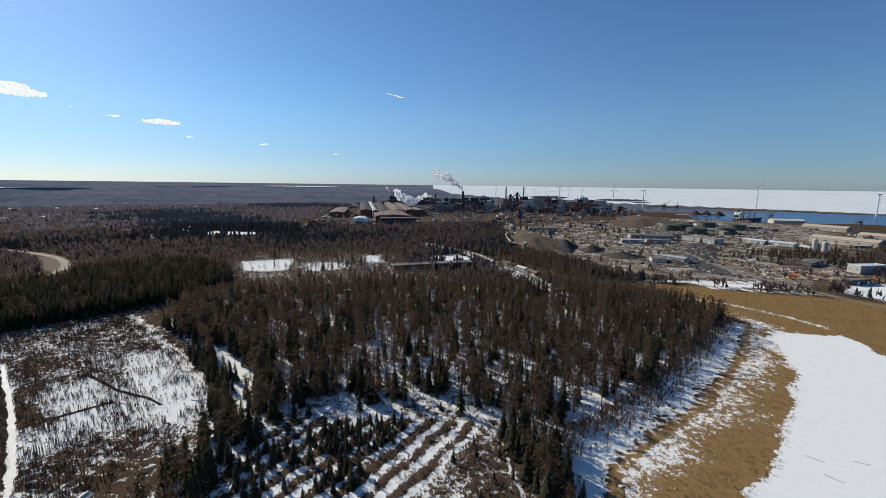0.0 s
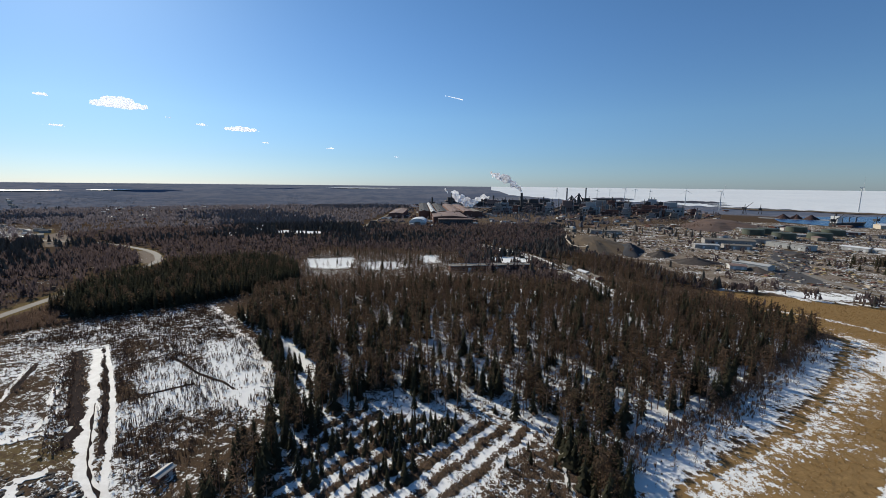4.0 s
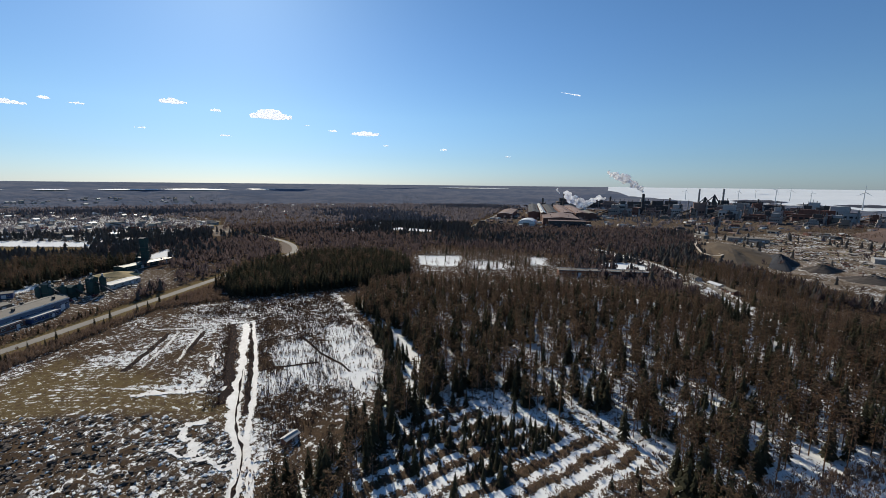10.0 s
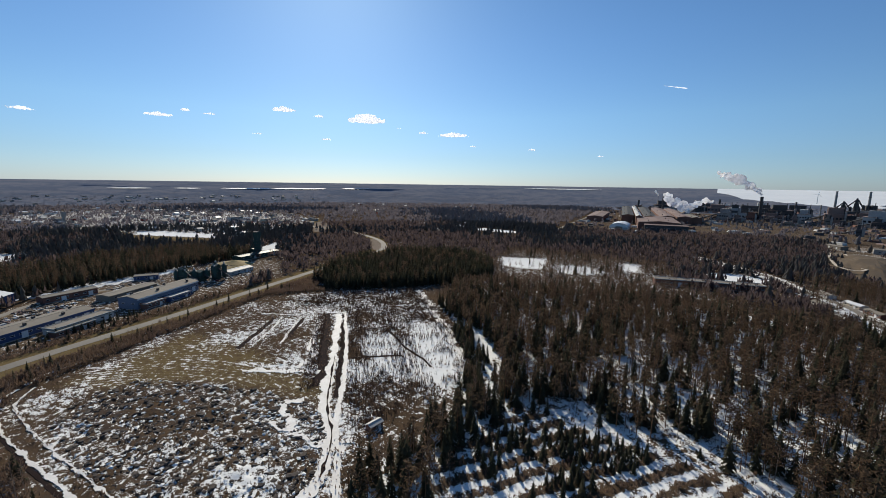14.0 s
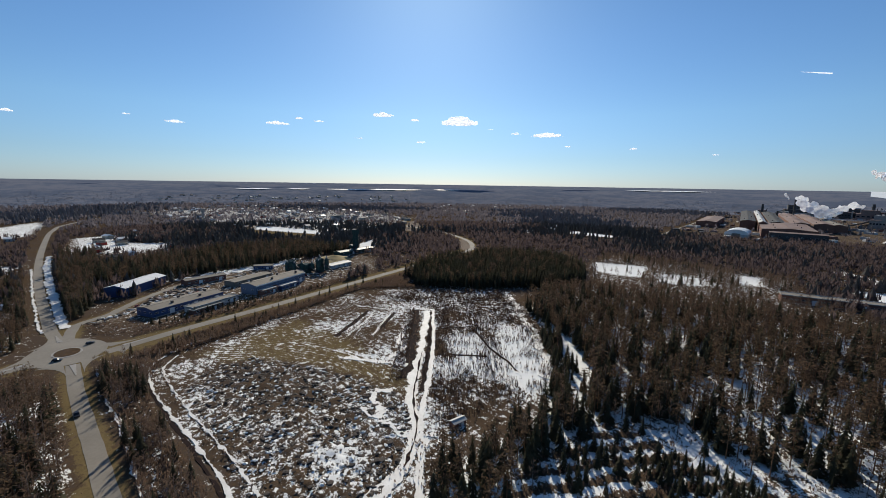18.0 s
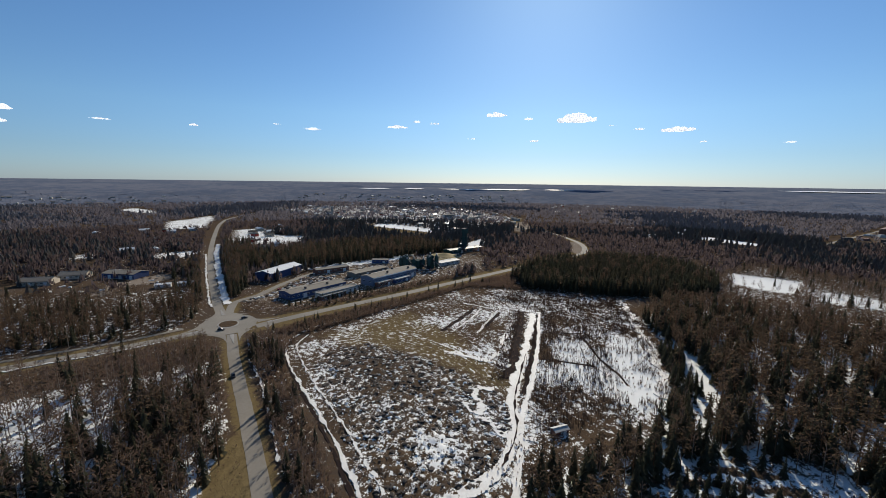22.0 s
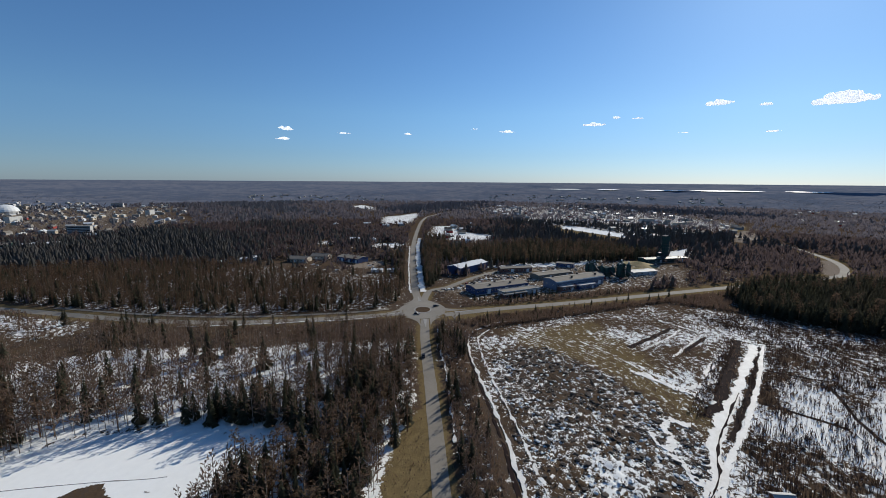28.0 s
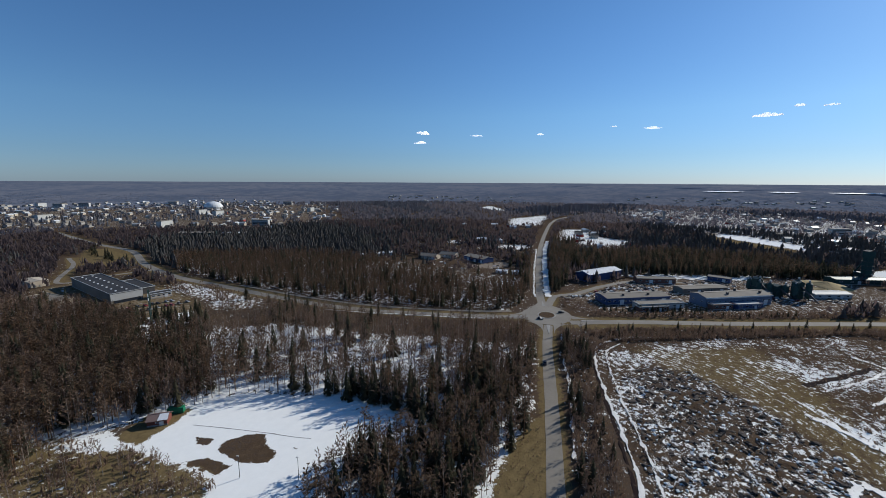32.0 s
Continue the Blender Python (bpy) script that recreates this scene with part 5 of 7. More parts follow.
undergrowth("willow_scrub", SHORE, 1.25, (1.8, 4.6), M_BIRCH, "leafless willow scrub along the shore", "brush", density=lambda x, y: np.clip(1.05 - edge_dist([(200, 288), (130, 219), (92, 181), (64, 159), (36, 140)], x, y) / 15, 0, 1))


def sapling_tri(seed):
    """A few slim upright stems with short twigs."""
    r = random.Random(seed)
    t = []
    for i in range(3):
        a, q = r.uniform(0, 6.3), r.uniform(0.0, 0.3)
        c = Vector((q * math.cos(a), q * math.sin(a), -0.05))
        top = c + Vector((r.uniform(-0.08, 0.08), r.uniform(-0.08, 0.08), r.uniform(0.6, 1.0)))
        for d in (Vector((0.035, 0, 0)), Vector((0, 0.035, 0))):
            t.append([tuple(c - d), tuple(c + d), tuple(top)])
        b = c.lerp(top, r.uniform(0.35, 0.7))
        t.append([tuple(b), tuple(b + Vector((0, 0, 0.05))), tuple(b + Vector((r.uniform(-0.2, 0.2), r.uniform(-0.2, 0.2), 0.2)))])
    return fan(t)


undergrowth("saplings", [(-230, 284), (-284, 222), (-288, 186), (-232, 202), (-150, 124), (-112, 100), (-98, 154), (-110, 182), (-144, 222), (-190, 260)], 1.2, (1.8, 4.2), M_TWIG, "thin tall saplings on the snowy half of the field", "saplings", [sapling_tri(k) for k in range(4)], wide=0.8, density=lambda x, y: np.clip(0.54 + 0.5 * np.sin(x * 0.21 + 1.3 * np.sin(y * 0.17)) * np.sin(y * 0.19 - x * 0.05) - 0.3 * within(MILL, x, y, 6) - 0.35 * within(BRIGHT, x, y, 6) + 0.12 * within(UPPER, x, y, 6) + 0.1 * within(LOWBROWN, x, y, 5), 0.08, 1) * (edge_dist(MAIN, x, y) > 2.4) * (edge_dist(NARROW, x, y) > 1.3) * (edge_dist(BRANCH, x, y) > 2.6))
undergrowth("road_brush", ROADSIDE, 1.35, (1.5, 3.5), M_BIRCH, "bare brush between road and ditch", "brush")
undergrowth("furrow_brush", [(-240, 185), (-210, 157), (-173, 124), (-155, 107), (-151, 112), (-169, 129), (-206, 163), (-236, 190)], 1.1, (1.0, 2.4), M_TWIG, "reddish bare twigs along the dark furrow", "brush")
undergrowth("yard_brush", [(-304, 20), (-310, 60), (-328, 130), (-352, 196), (-366, 196), (-346, 130), (-326, 72), (-316, 28)], 1.4, (1.2, 3.4), M_BIRCH, "bare brush between the main road and the yard", "brush")
undergrowth("lot_brush", LOTGRASS, 1.8, (1.2, 4.5), M_BIRCH, "bare brush beside the supermarket's car park", "brush", density=lambda x, y: np.clip(0.5 + 0.6 * np.sin(x * 0.2) * np.sin(y * 0.15), 0.1, 1))
undergrowth("bank_tussocks", TANBANK, 1.6, (0.5, 1.4), M_BIRCH, "dry tussocks on the grassy road bank", "tussocks")
undergrowth("junction_brush", [(-284, -34), (-264, -14), (-236, -11), (-224, -60), (-258, -130), (-268, -66)], 1.5, (1.0, 3.0), M_BIRCH, "bare brush and grass tussocks by the roundabout", "brush")
undergrowth("yardside_brush", YARDSIDE, 1.5, (1.2, 3.6), M_BIRCH, "bare brush and tussocks beside the snowy yard", "brush", density=lambda x, y: np.clip(0.5 + 0.6 * np.sin(x * 0.25) * np.sin(y * 0.17), 0.1, 1))
undergrowth("corner_brush", [(-348, -2), (-324, 4), (-312, 16), (-316, 34), (-340, 26)], 1.3, (0.8, 2.4), M_BIRCH, "bare brush at the yard's corner", "brush")
undergrowth("verge_brush", VERGE, 1.05, (1.4, 3.8), M_BIRCH, "bare brush beside the main road", "brush", density=lambda x, y: np.clip((edge_dist(ROADS["main"], x, y) - 11) / 5, 0.03, 1))


def clod_tri(seed):
    r = random.Random(seed)
    bm = bmesh.new()
    bmesh.ops.create_icosphere(bm, subdivisions=1, radius=0.5)
    for v in bm.verts:
        v.co *= r.uniform(0.45, 1.4)
        v.co.z = v.co.z * 0.55 + 0.05
    t = [[tuple(v.co) for v in f.verts] for f in bm.faces]
    bm.free()
    return fan(t)


undergrowth("earth_clods", RUBBLE, 2.1, (0.3, 2.4), M_ROCK, "dumped clods of dark earth and stones half covered by snow", "rubble", [clod_tri(s) for s in range(4)], density=lambda x, y: np.clip(0.75 + 0.4 * np.sin(x * 0.13 + 2) * np.sin(y * 0.17 + x * 0.04) + 0.4 * within(RUBBLEDARK, x, y, 8) - 0.7 * within(RUBBLESNOW, x, y, 4), 0.1, 1))
undergrowth("snow_lumps", RUBBLE, 2.5, (0.4, 1.5), M_SNOW, "lumps of old snow lying among dug earth", "snow lumps", [clod_tri(s + 30) for s in range(4)], 1.2, lambda x, y: np.clip(0.45 + 0.6 * np.sin(x * 0.17 + 1.5 * np.sin(y * 0.11)) * np.sin(y * 0.21), 0.05, 1))
undergrowth("small_clods", RUBBLE, 1.75, (0.2, 1.0), M_ROCK, "small stones and broken earth among snow", "rubble", [clod_tri(s + 60) for s in range(4)], 1.1)
blade = [bush_tri(s + 80, 5) for s in range(4)]
M_REED = foliage("dry_reed", (0.26, 0.16, 0.064), (0.39, 0.25, 0.105), (0.32, 0.195, 0.08), 0.3)
undergrowth("reed_bed", REEDS, 1.9, (0.7, 1.5), M_REED, "dry golden-brown reeds on the marshy shore", "reeds", blade, 1.6)
undergrowth("reed_fringe", SHORE, 1.5, (0.4, 1.0), M_REED, "sparse dry reeds standing out of snow", "reeds", blade, 1.5, lambda x, y: np.clip(1 - edge_dist([(222, 284), (170, 220), (117, 169), (88, 148), (62, 129), (48, 100)], x, y) / 16, 0, 1))


# ---- buildings ----
def frame_at(x, y, turn):
    """A pose on the ground with its x axis turned by so many degrees."""
    x2, y2, z, k = settle(x, y)
    return Matrix.LocRotScale((x2, y2, z), Euler((0, 0, radians(turn))), (k, k, k))


def heading(ux, uy):
    return math.degrees(math.atan2(uy, ux))


def window_part(parent, x, y, z, w, h, side, frame_mat=None):
    """A window on a wall that faces along side (0: -y, 1: +y, 2: -x, 3: +x)."""
    f, p = Geo(), Geo()
    d0, d1 = (0.0, 0.06), (0.0, 0.03)
    for g, (a, b), m in ((f, d0, 0.0), (p, (0.062, 0.075), 0.12)):
        if side in (0, 1):
            s = -1 if side == 0 else 1
            lo, hi = sorted((y + s * a, y + s * b))
            g.box(x - w / 2 + m, lo, z + m, x + w / 2 - m, hi, z + h - m)
        else:
            s = -1 if side == 2 else 1
            lo, hi = sorted((x + s * a, x + s * b))
            g.box(lo, y - w / 2 + m, z + m, hi, y + w / 2 - m, z + h - m)
    win = part("window", f, frame_mat or M_WHITE, parent)
    part("pane", p, M_GLASS, win)
    return win


def hall(name, label, category, x, y, turn, L, W, h, wall, roof, rise=1.5, group="", windows=0, doors=0, band=None, plinth=True, win=(2.4, 1.2), skylights=0, vents=0, ends=0, over=0.4, flat=False):
    """A building with walls, roof, doors, windows, base course and what stands on its roof."""
    t = thing(name, frame_at(x, y, turn), label, category, group)
    a, b = L / 2, W / 2
    g = Geo()
    th = 0.35
    for box in ((-a, -b, 0, a, -b + th, h), (-a, b - th, 0, a, b, h), (-a, -b + th, 0, -a + th, b - th, h), (a - th, -b + th, 0, a, b - th, h)):
        g.box(*box)
    if not flat:
        for s in (-a, a - th):
            g.add([(s, -b, h), (s + th, -b, h), (s + th, b, h), (s, b, h), (s, 0, h + rise), (s + th, 0, h + rise)], [(0, 1, 5, 4), (1, 2, 5), (2, 3, 4, 5), (3, 0, 4)])
    part("wall", g, wall, t)
    g = Geo()
    if flat:
        g.box(-a - over, -b - over, h, a + over, b + over, h + 0.35)
        part("roof", g, roof, t)
        g = Geo()
        for box in ((-a - over, -b - over, h + 0.35, a + over, -b - over + 0.3, h + 0.8), (-a - over, b + over - 0.3, h + 0.35, a + over, b + over, h + 0.8),
                    (-a - over, -b - over + 0.3, h + 0.35, -a - over + 0.3, b + over - 0.3, h + 0.8), (a + over - 0.3, -b - over + 0.3, h + 0.35, a + over, b + over - 0.3, h + 0.8)):
            g.box(*box)
        part("parapet", g, band or wall, t)
    else:
        for s, nm in ((-1, "roof_slope"), (1, "roof_slope")):
            g = Geo()
            y0, y1 = s * (b + over), 0.0
            z0 = h - over * rise / b
            v = [(-a - over, y0, z0), (a + over, y0, z0), (a + over, y1, h + rise), (-a - over, y1, h + rise)]
            v += [(p, q, r + 0.22) for p, q, r in v]
            f = [(0, 1, 2, 3), (7, 6, 5, 4), (0, 4, 5, 1), (1, 5, 6, 2), (2, 6, 7, 3), (3, 7, 4, 0)]
            g.add(v, f if s > 0 else [q[::-1] for q in f])
            part(nm, g, roof, t)
        part("ridge_cap", Geo().box(-a - over, -0.25, h + rise + 0.12, a + over, 0.25, h + rise + 0.32), roof, t)
    if band and not flat:
        part("fascia", Geo().box(-a - over, -b - over - 0.15, h - 0.9, a + over, -b - over, h + 0.1), band, t)
    if plinth:
        g = Geo()
        for s in (-1, 1):
            g.box(-a - 0.06, s * b - 0.06, 0, a + 0.06, s * b + 0.06, 0.6)
        part("plinth", g, M_CONC, t)
    for side in (0, 1):
        n = windows
        for i in range(n):
            window_part(t, -a + L * (i + 0.5) / n, -b if side == 0 else b, max(1.0, h * 0.45), win[0], win[1], side)
    for i in range(ends):
        for side, xx in ((2, -a), (3, a)):
            window_part(t, xx, -b + W * (i + 0.5) / ends, max(1.0, h * 0.45), win[0], win[1], side)
    for i in range(doors):
        xx = -a + L * (i + 0.5) / doors + (L / doors * 0.22 if windows else 0)
        dh = min(h * 0.75, 4.2)
        d = part("loading_door" if dh > 2.6 else "door", Geo().box(xx - dh * 0.42, -b - 0.1, 0.05, xx + dh * 0.42, -b + 0.02, dh), M_WHITE if wall != M_WHITE else M_GREYR, t, "pale loading door" if dh > 2.6 else "")
        part("handle", Geo().box(xx + dh * 0.3, -b - 0.16, 1.0, xx + dh * 0.34, -b - 0.1, 1.3), M_STEEL, d)
    for i in range(skylights):
        k = skylights // 2 or 1
        xx, yy = -a + L * ((i % k) + 0.8) / (k + 0.6), (-0.12 if i < k else 0.22) * W
        zz = h + (0.35 if flat else rise * (1 - abs(yy) / b))
        part("skylight", Geo().box(xx - 0.6, yy - 0.6, zz, xx + 0.6, yy + 0.6, zz + 0.6), M_WHITE, t)
    for i in range(vents):
        xx, yy = -a + L * (i + 0.5) / vents, 0.25 * W * (-1) ** i
        part("roof_vent", Geo().box(xx - 0.7, yy - 0.7, h, xx + 0.7, yy + 0.7, h + rise + 1.0), M_STEEL, t)
    return t


U1 = heading(-0.42, 0.91)
hall("storage_hall", "blue sheet-metal hall with a pale low-pitched roof", "hall", -436, 38, heading(-0.73, 0.68), 48, 18, 7.5, M_BLUE, M_WHITE, 2.2, doors=2, vents=0)
hall("workshop", "long blue and white workshop with grey felt roof", "workshop", -357, 58, U1, 55, 18, 5.5, M_BLUE, M_GREYR, 1.2, windows=12, doors=3, vents=5, band=M_BLUE, ends=3)
hall("workshop_annex", "low flat-roofed annex beside the workshop", "annex", -343.5, 75, U1, 38, 9, 4.0, M_GREYW, M_GREYR, flat=True, windows=7, doors=2, band=M_GREYW)
hall("porch", "low grey porch in front of the annex", "porch", -334.5, 69, U1, 24, 6, 3.1, M_BROWNW, M_GREYR, flat=True, windows=4, doors=1, band=M_GREYW)
hall("brown_shed", "long dark brown shed with pale roof edge", "shed", -432, 89, heading(-0.2, 0.98), 36, 10, 5, M_BROWNW, M_GREYR, 0.9, windows=6, doors=2)
hall("blue_hut", "small blue hut with grey roof", "hut", -458, 153, heading(0.45, 0.9), 19, 10, 4.5, M_BLUE, M_GREYR, 0.8, windows=3, doors=1)
hall("factory_hall", "large pale blue-grey factory hall with felt roof", "factory hall", -374, 134, heading(-0.43, 0.9), 60, 17, 8, paint("dull_blue_cladding", (0.15, 0.19, 0.27), (0.11, 0.145, 0.21), 0.6), M_GREYR, 1.6, windows=12, doors=3, vents=4, band=M_WHITE, ends=2)
hall("lean_to", "lean-to shed with pale roof on the factory's front", "shed", -355.5, 121, U1, 17, 7, 3.8, M_BROWNW, M_GREYW, flat=True, windows=3, doors=1)
hall("lean_to", "long lean-to with pale roof on the factory's front", "shed", -364, 142, U1, 22, 7, 3.4, M_BLUE, M_GREYW, flat=True, windows=4, doors=1)
hall("timber_shed", "open-sided timber shed among stacked goods", "shed", -408, 122, U1, 44, 13, 4.5, M_GREYR, M_GREYR, 0.8, windows=4, doors=2)
hall("timber_shed", "small grey shed behind the factory hall", "shed", -402, 160, U1, 26, 12, 4.5, M_GREYW, M_GREYR, 0.8, windows=3, doors=1)
hall("plant_shed", "low pale shed beside the batching plant", "shed", -420, 222, heading(-0.3, 0.95), 32, 12, 4, M_GREYW, M_GREYW, 1.0, windows=4, doors=1)
hall("plant_shed", "long dark green shed behind the tower", "shed", -490, 285, heading(-0.2, 0.98), 60, 14, 5, M_DGREEN, M_DGREEN, 1.0, windows=6, doors=2)
hall("house", "grey hip-roofed row house in the wood", "house", -487, -161, heading(0.2, 1), 24, 15, 4, M_BEIGE, M_GREYR, 2.6, windows=6, doors=2)
hall("house", "grey hip-roofed house beside a gravel yard", "house", -505, -140, heading(0.2, 1), 22, 14, 4, M_BEIGE, M_GREYR, 2.6, windows=5, doors=2)
hall("blue_workshop", "dark blue workshop with a grey roof", "workshop", -490, -98, heading(0.55, 0.83), 34, 18, 5, M_BLUE, M_GREYR, 1.8, windows=6, doors=3)
hall("long_shed", "long low shed with snow along its roof", "shed", -482, -230, heading(-0.74, 0.67), 46, 10, 4, M_GREYW, M_WHITE, 1.0, windows=8, doors=2)
hall("garage", "small white garage at the wood's edge", "garage", -429, -60, 90, 12, 7, 3.2, M_WHITE, M_WHITE, 0.6, doors=2)
hall("garage", "small white garage beside the road", "garage", -429, -43, 90, 13, 7, 3.2, M_WHITE, M_WHITE, 0.6, doors=2)
# Wall grey darkened for the long side's shade; the end panel stays pale.
market = hall("supermarket", "long supermarket with pale upper wall and dark flat roof", "supermarket", -248, -379, heading(-0.31, -0.95), 96, 21.5, 8, M_GREYR, M_DARKR, flat=True, windows=0, doors=2, band=M_GREYW, skylights=18, ends=3, win=(5, 1.6))
part("front_wall", Geo().box(-48.25, -10.9, 2.6, -48.0, 10.9, 7.9), M_GREYW, market, "pale front wall panel")
part("shop_window", Geo().box(-48.2, -9, 0.4, -48.0, 9, 2.5), M_GLASS, market)
hall("supermarket_annex", "low dark annex along the supermarket", "annex", -264, -362, heading(-0.31, -0.95), 44, 9, 5, M_STEEL, M_DARKR, flat=True, windows=6, doors=1, band=M_GREYW)
hall("shop", "small pale shop at the car park", "shop", -252, -322, heading(-0.9, 0.45), 15, 8, 3.6, M_BEIGE, M_DARKR, flat=True, windows=4, doors=1, band=M_WHITE)
hall("depot", "low depot with grey flat roof", "depot", -212, -388, heading(0.1, 1), 38, 13, 4, M_BEIGE, M_GREYR, flat=True, windows=5, doors=3)
hall("depot", "beige depot shed with pale roof", "depot", -246, -466, heading(0.2, 1), 22, 13, 5, M_BEIGE, M_BEIGE, 0.8, windows=3, doors=2)
hall("barrack", "very long low barrack with dark roof in the wood", "barrack", -12, 464, heading(0.955, 0.3), 92, 12, 6, M_BROWNW, M_GREYR, flat=True, windows=22, doors=3, band=M_GREYW)
hall("barn", "red-walled shed with half-snowy roof", "shed", -112.5, -152.5, heading(-0.55, 0.84), 7, 5.4, 2.4, paint("faded_red_boards", (0.2, 0.065, 0.045), (0.13, 0.045, 0.035), 0.85), M_RUSTR, 1.4, windows=1, doors=1, win=(1, 0.8))
part("snow_sheet", Geo().add([(0.2, -3.1, 2.52), (3.8, -3.1, 2.52), (3.8, -0.4, 3.94), (0.6, -0.4, 3.94)], [(0, 1, 2, 3)]), M_SNOW, bpy.data.objects["barn"], "thin snow on one roof slope")


hall("hut", "small pale hut with dark roof at the field's edge", "hut", -106.5, 107, heading(0.1, 1), 6, 3, 2.3, M_BROWNW, M_GREYW, 0.6, windows=1, doors=1, win=(0.9, 0.7))


def container(x, y, turn, mat, label, L=6.1, group="", z=0.0):
    t = thing("container", pose(x, y, z, 0, 0, turn), label, "container", group)
    g = Geo().box(-L / 2, -1.2, 0.1, L / 2, 1.2, 2.55)
    for i in range(int(L / 0.6)):
        xx = -L / 2 + 0.3 + i * 0.6
        g.box(xx, -1.26, 0.3, xx + 0.3, -1.2, 2.4).box(xx, 1.2, 0.3, xx + 0.3, 1.26, 2.4)
    part("body", g, mat, t)
    part("door", Geo().box(L / 2, -1.15, 0.2, L / 2 + 0.06, -0.02, 2.5), mat, t)
    part("door", Geo().box(L / 2, 0.02, 0.2, L / 2 + 0.06, 1.15, 2.5), mat, t)
    return t


container(-120, -152.5, heading(-0.5, 0.85), paint("bright_green_paint", (0.02, 0.2, 0.1), (0.015, 0.14, 0.07), 0.5), "bright green steel container on dry grass")


def silo_group():
    rnd = random.Random(4)
    for k, (x, y) in enumerate(((-420, 164), (-414, 169), (-421, 172), (-411, 176), (-408, 186), (-403, 191), (-409, 195), (-401, 199))):
        h = rnd.uniform(11, 17)
        t = thing("silo", pose(x, y, 0, 0, 0, 20 * k), "dark green steel silo of a batching plant", "silo", "silos of the batching plant")
        part("drum", Geo().tube((0, 0, 4), (0, 0, h - 1.5), 2.3, 2.3, 14), M_DGREEN, t)
        part("roof_cone", Geo().tube((0, 0, h - 1.5), (0, 0, h), 2.35, 0.4, 14), M_DGREEN, t)
        part("hopper", Geo().tube((0, 0, 1.6), (0, 0, 4), 0.5, 2.3, 14), M_DGREEN, t)
        for i in range(4):
            a = radians(45 + 90 * i)
            part("leg", Geo().tube((2 * math.cos(a), 2 * math.sin(a), 0), (2 * math.cos(a), 2 * math.sin(a), 4.4), 0.18, 0.18, 6), M_STEEL, t)
        part("filter", Geo().box(-0.6, -0.6, h, 0.6, 0.6, h + 1.6), M_GREYW, t)
        part("ladder", Geo().box(2.3, -0.25, 0, 2.42, 0.25, h), M_STEEL, t)


silo_group()
for x, y, h, w in ((-417, 168, 13, 5), (-405, 193, 14, 6), (-411, 181, 9, 7), (-424, 176, 7, 6)):
    t = thing("mixing_house", pose(x, y, 0, 0, 0, 25), "dark green clad mixing house among the silos", "plant building", "silos of the batching plant")
    part("hall", Geo().box(-w / 2, -w / 2, 0, w / 2, w / 2, h), M_DGREEN, t)
    part("roof", Geo().gable(-w / 2, -w / 2, h, w / 2, w / 2, h + 1.6, 0.2), M_DGREEN, t)
    part("conveyor", Geo().tube((w / 2, 0, h * 0.8), (w / 2 + h, 2, 0.8), 0.7, 0.7, 6), M_STEEL, t)
    part("platform", Geo().box(-w / 2 - 0.8, -w / 2 - 0.8, h * 0.5, w / 2 + 0.8, w / 2 + 0.8, h * 0.5 + 0.2), M_STEEL, t)
t = thing("plant_tower", pose(-497, 291, 0, 0, 0, 15), "tall slim dark green batching tower", "tower")
part("shaft", Geo().box(-2.7, -2.7, 0, 2.7, 2.7, 25), M_DGREEN, t)
part("head", Geo().box(-3.2, -3.2, 25, 3.2, 3.2, 31), M_DGREEN, t)
part("roof", Geo().gable(-3.2, -3.2, 31, 3.2, 3.2, 32.4, 0.2), M_STEEL, t)
part("wing", Geo().box(-11, -2.6, 0, -2.7, 2.6, 9), M_DGREEN, t)
part("conveyor", Geo().tube((-20, 3, 1), (-2.5, 0, 22), 0.8, 0.8, 6), M_DGREEN, t)
for i in range(5):
    part("landing", Geo().box(-3.4, -3.4, 4 + 4.2 * i, 3.4, 3.4, 4.2 + 4.2 * i), M_STEEL, t)


def heap(name, label, cx, cy, rx, ry, h, mat, turn=0, seed=1, cat="heap", stretch=1.0, flat_top=0.0):
    """A mound with an uneven surface."""
    r, n, m = random.Random(seed), 30, 10
    g = Geo()
    g.v.append((0, 0, h))
    for j in range(1, m + 1):
        k = j / m
        for i in range(n):
            a = 6.2832 * i / n
            kk = flat_top + (1 - flat_top) * k
            w = 1 + 0.16 * math.sin(3 * a + seed) + 0.1 * math.sin(5 * a + 2 * seed)
            z = h * (1 - k) ** 1.05 * (1 + r.uniform(-0.06, 0.06)) - (0.3 if j == m else 0)
            g.v.append((rx * kk * w * math.cos(a), ry * kk * w * math.sin(a), z))
    for i in range(n):
        g.f.append((0, 1 + i, 1 + (i + 1) % n))
    for j in range(m - 1):
        for i in range(n):
            a, b = 1 + j * n + i, 1 + j * n + (i + 1) % n
            g.f.append((a, a + n, b + n, b))
    ob = tagged(new(name, g.mesh(name, mat)), label, cat)
    ob.matrix_basis = frame_at(cx, cy, turn)
    return ob


M_SANDY = paint("yellow_sand", (0.42, 0.32, 0.15), (0.3, 0.22, 0.1), 0.95, big=0.1, fine=1.0, bump=0.5)
M_ORE = paint("iron_ore", (0.07, 0.04, 0.038), (0.045, 0.028, 0.028), 0.95, big=0.05, fine=0.6, bump=0.5)
M_SPOIL = paint("reddish_spoil", (0.15, 0.095, 0.07), (0.09, 0.06, 0.048), 0.95, big=0.03, fine=0.4, bump=0.5)
M_TANK = paint("olive_tank_paint", (0.1, 0.115, 0.085), (0.07, 0.08, 0.06), 0.6)
M_BANK = paint("brown_capped_bank", (0.13, 0.092, 0.055), (0.075, 0.055, 0.036), 0.95, big=0.02, fine=0.3, bump=0.5)
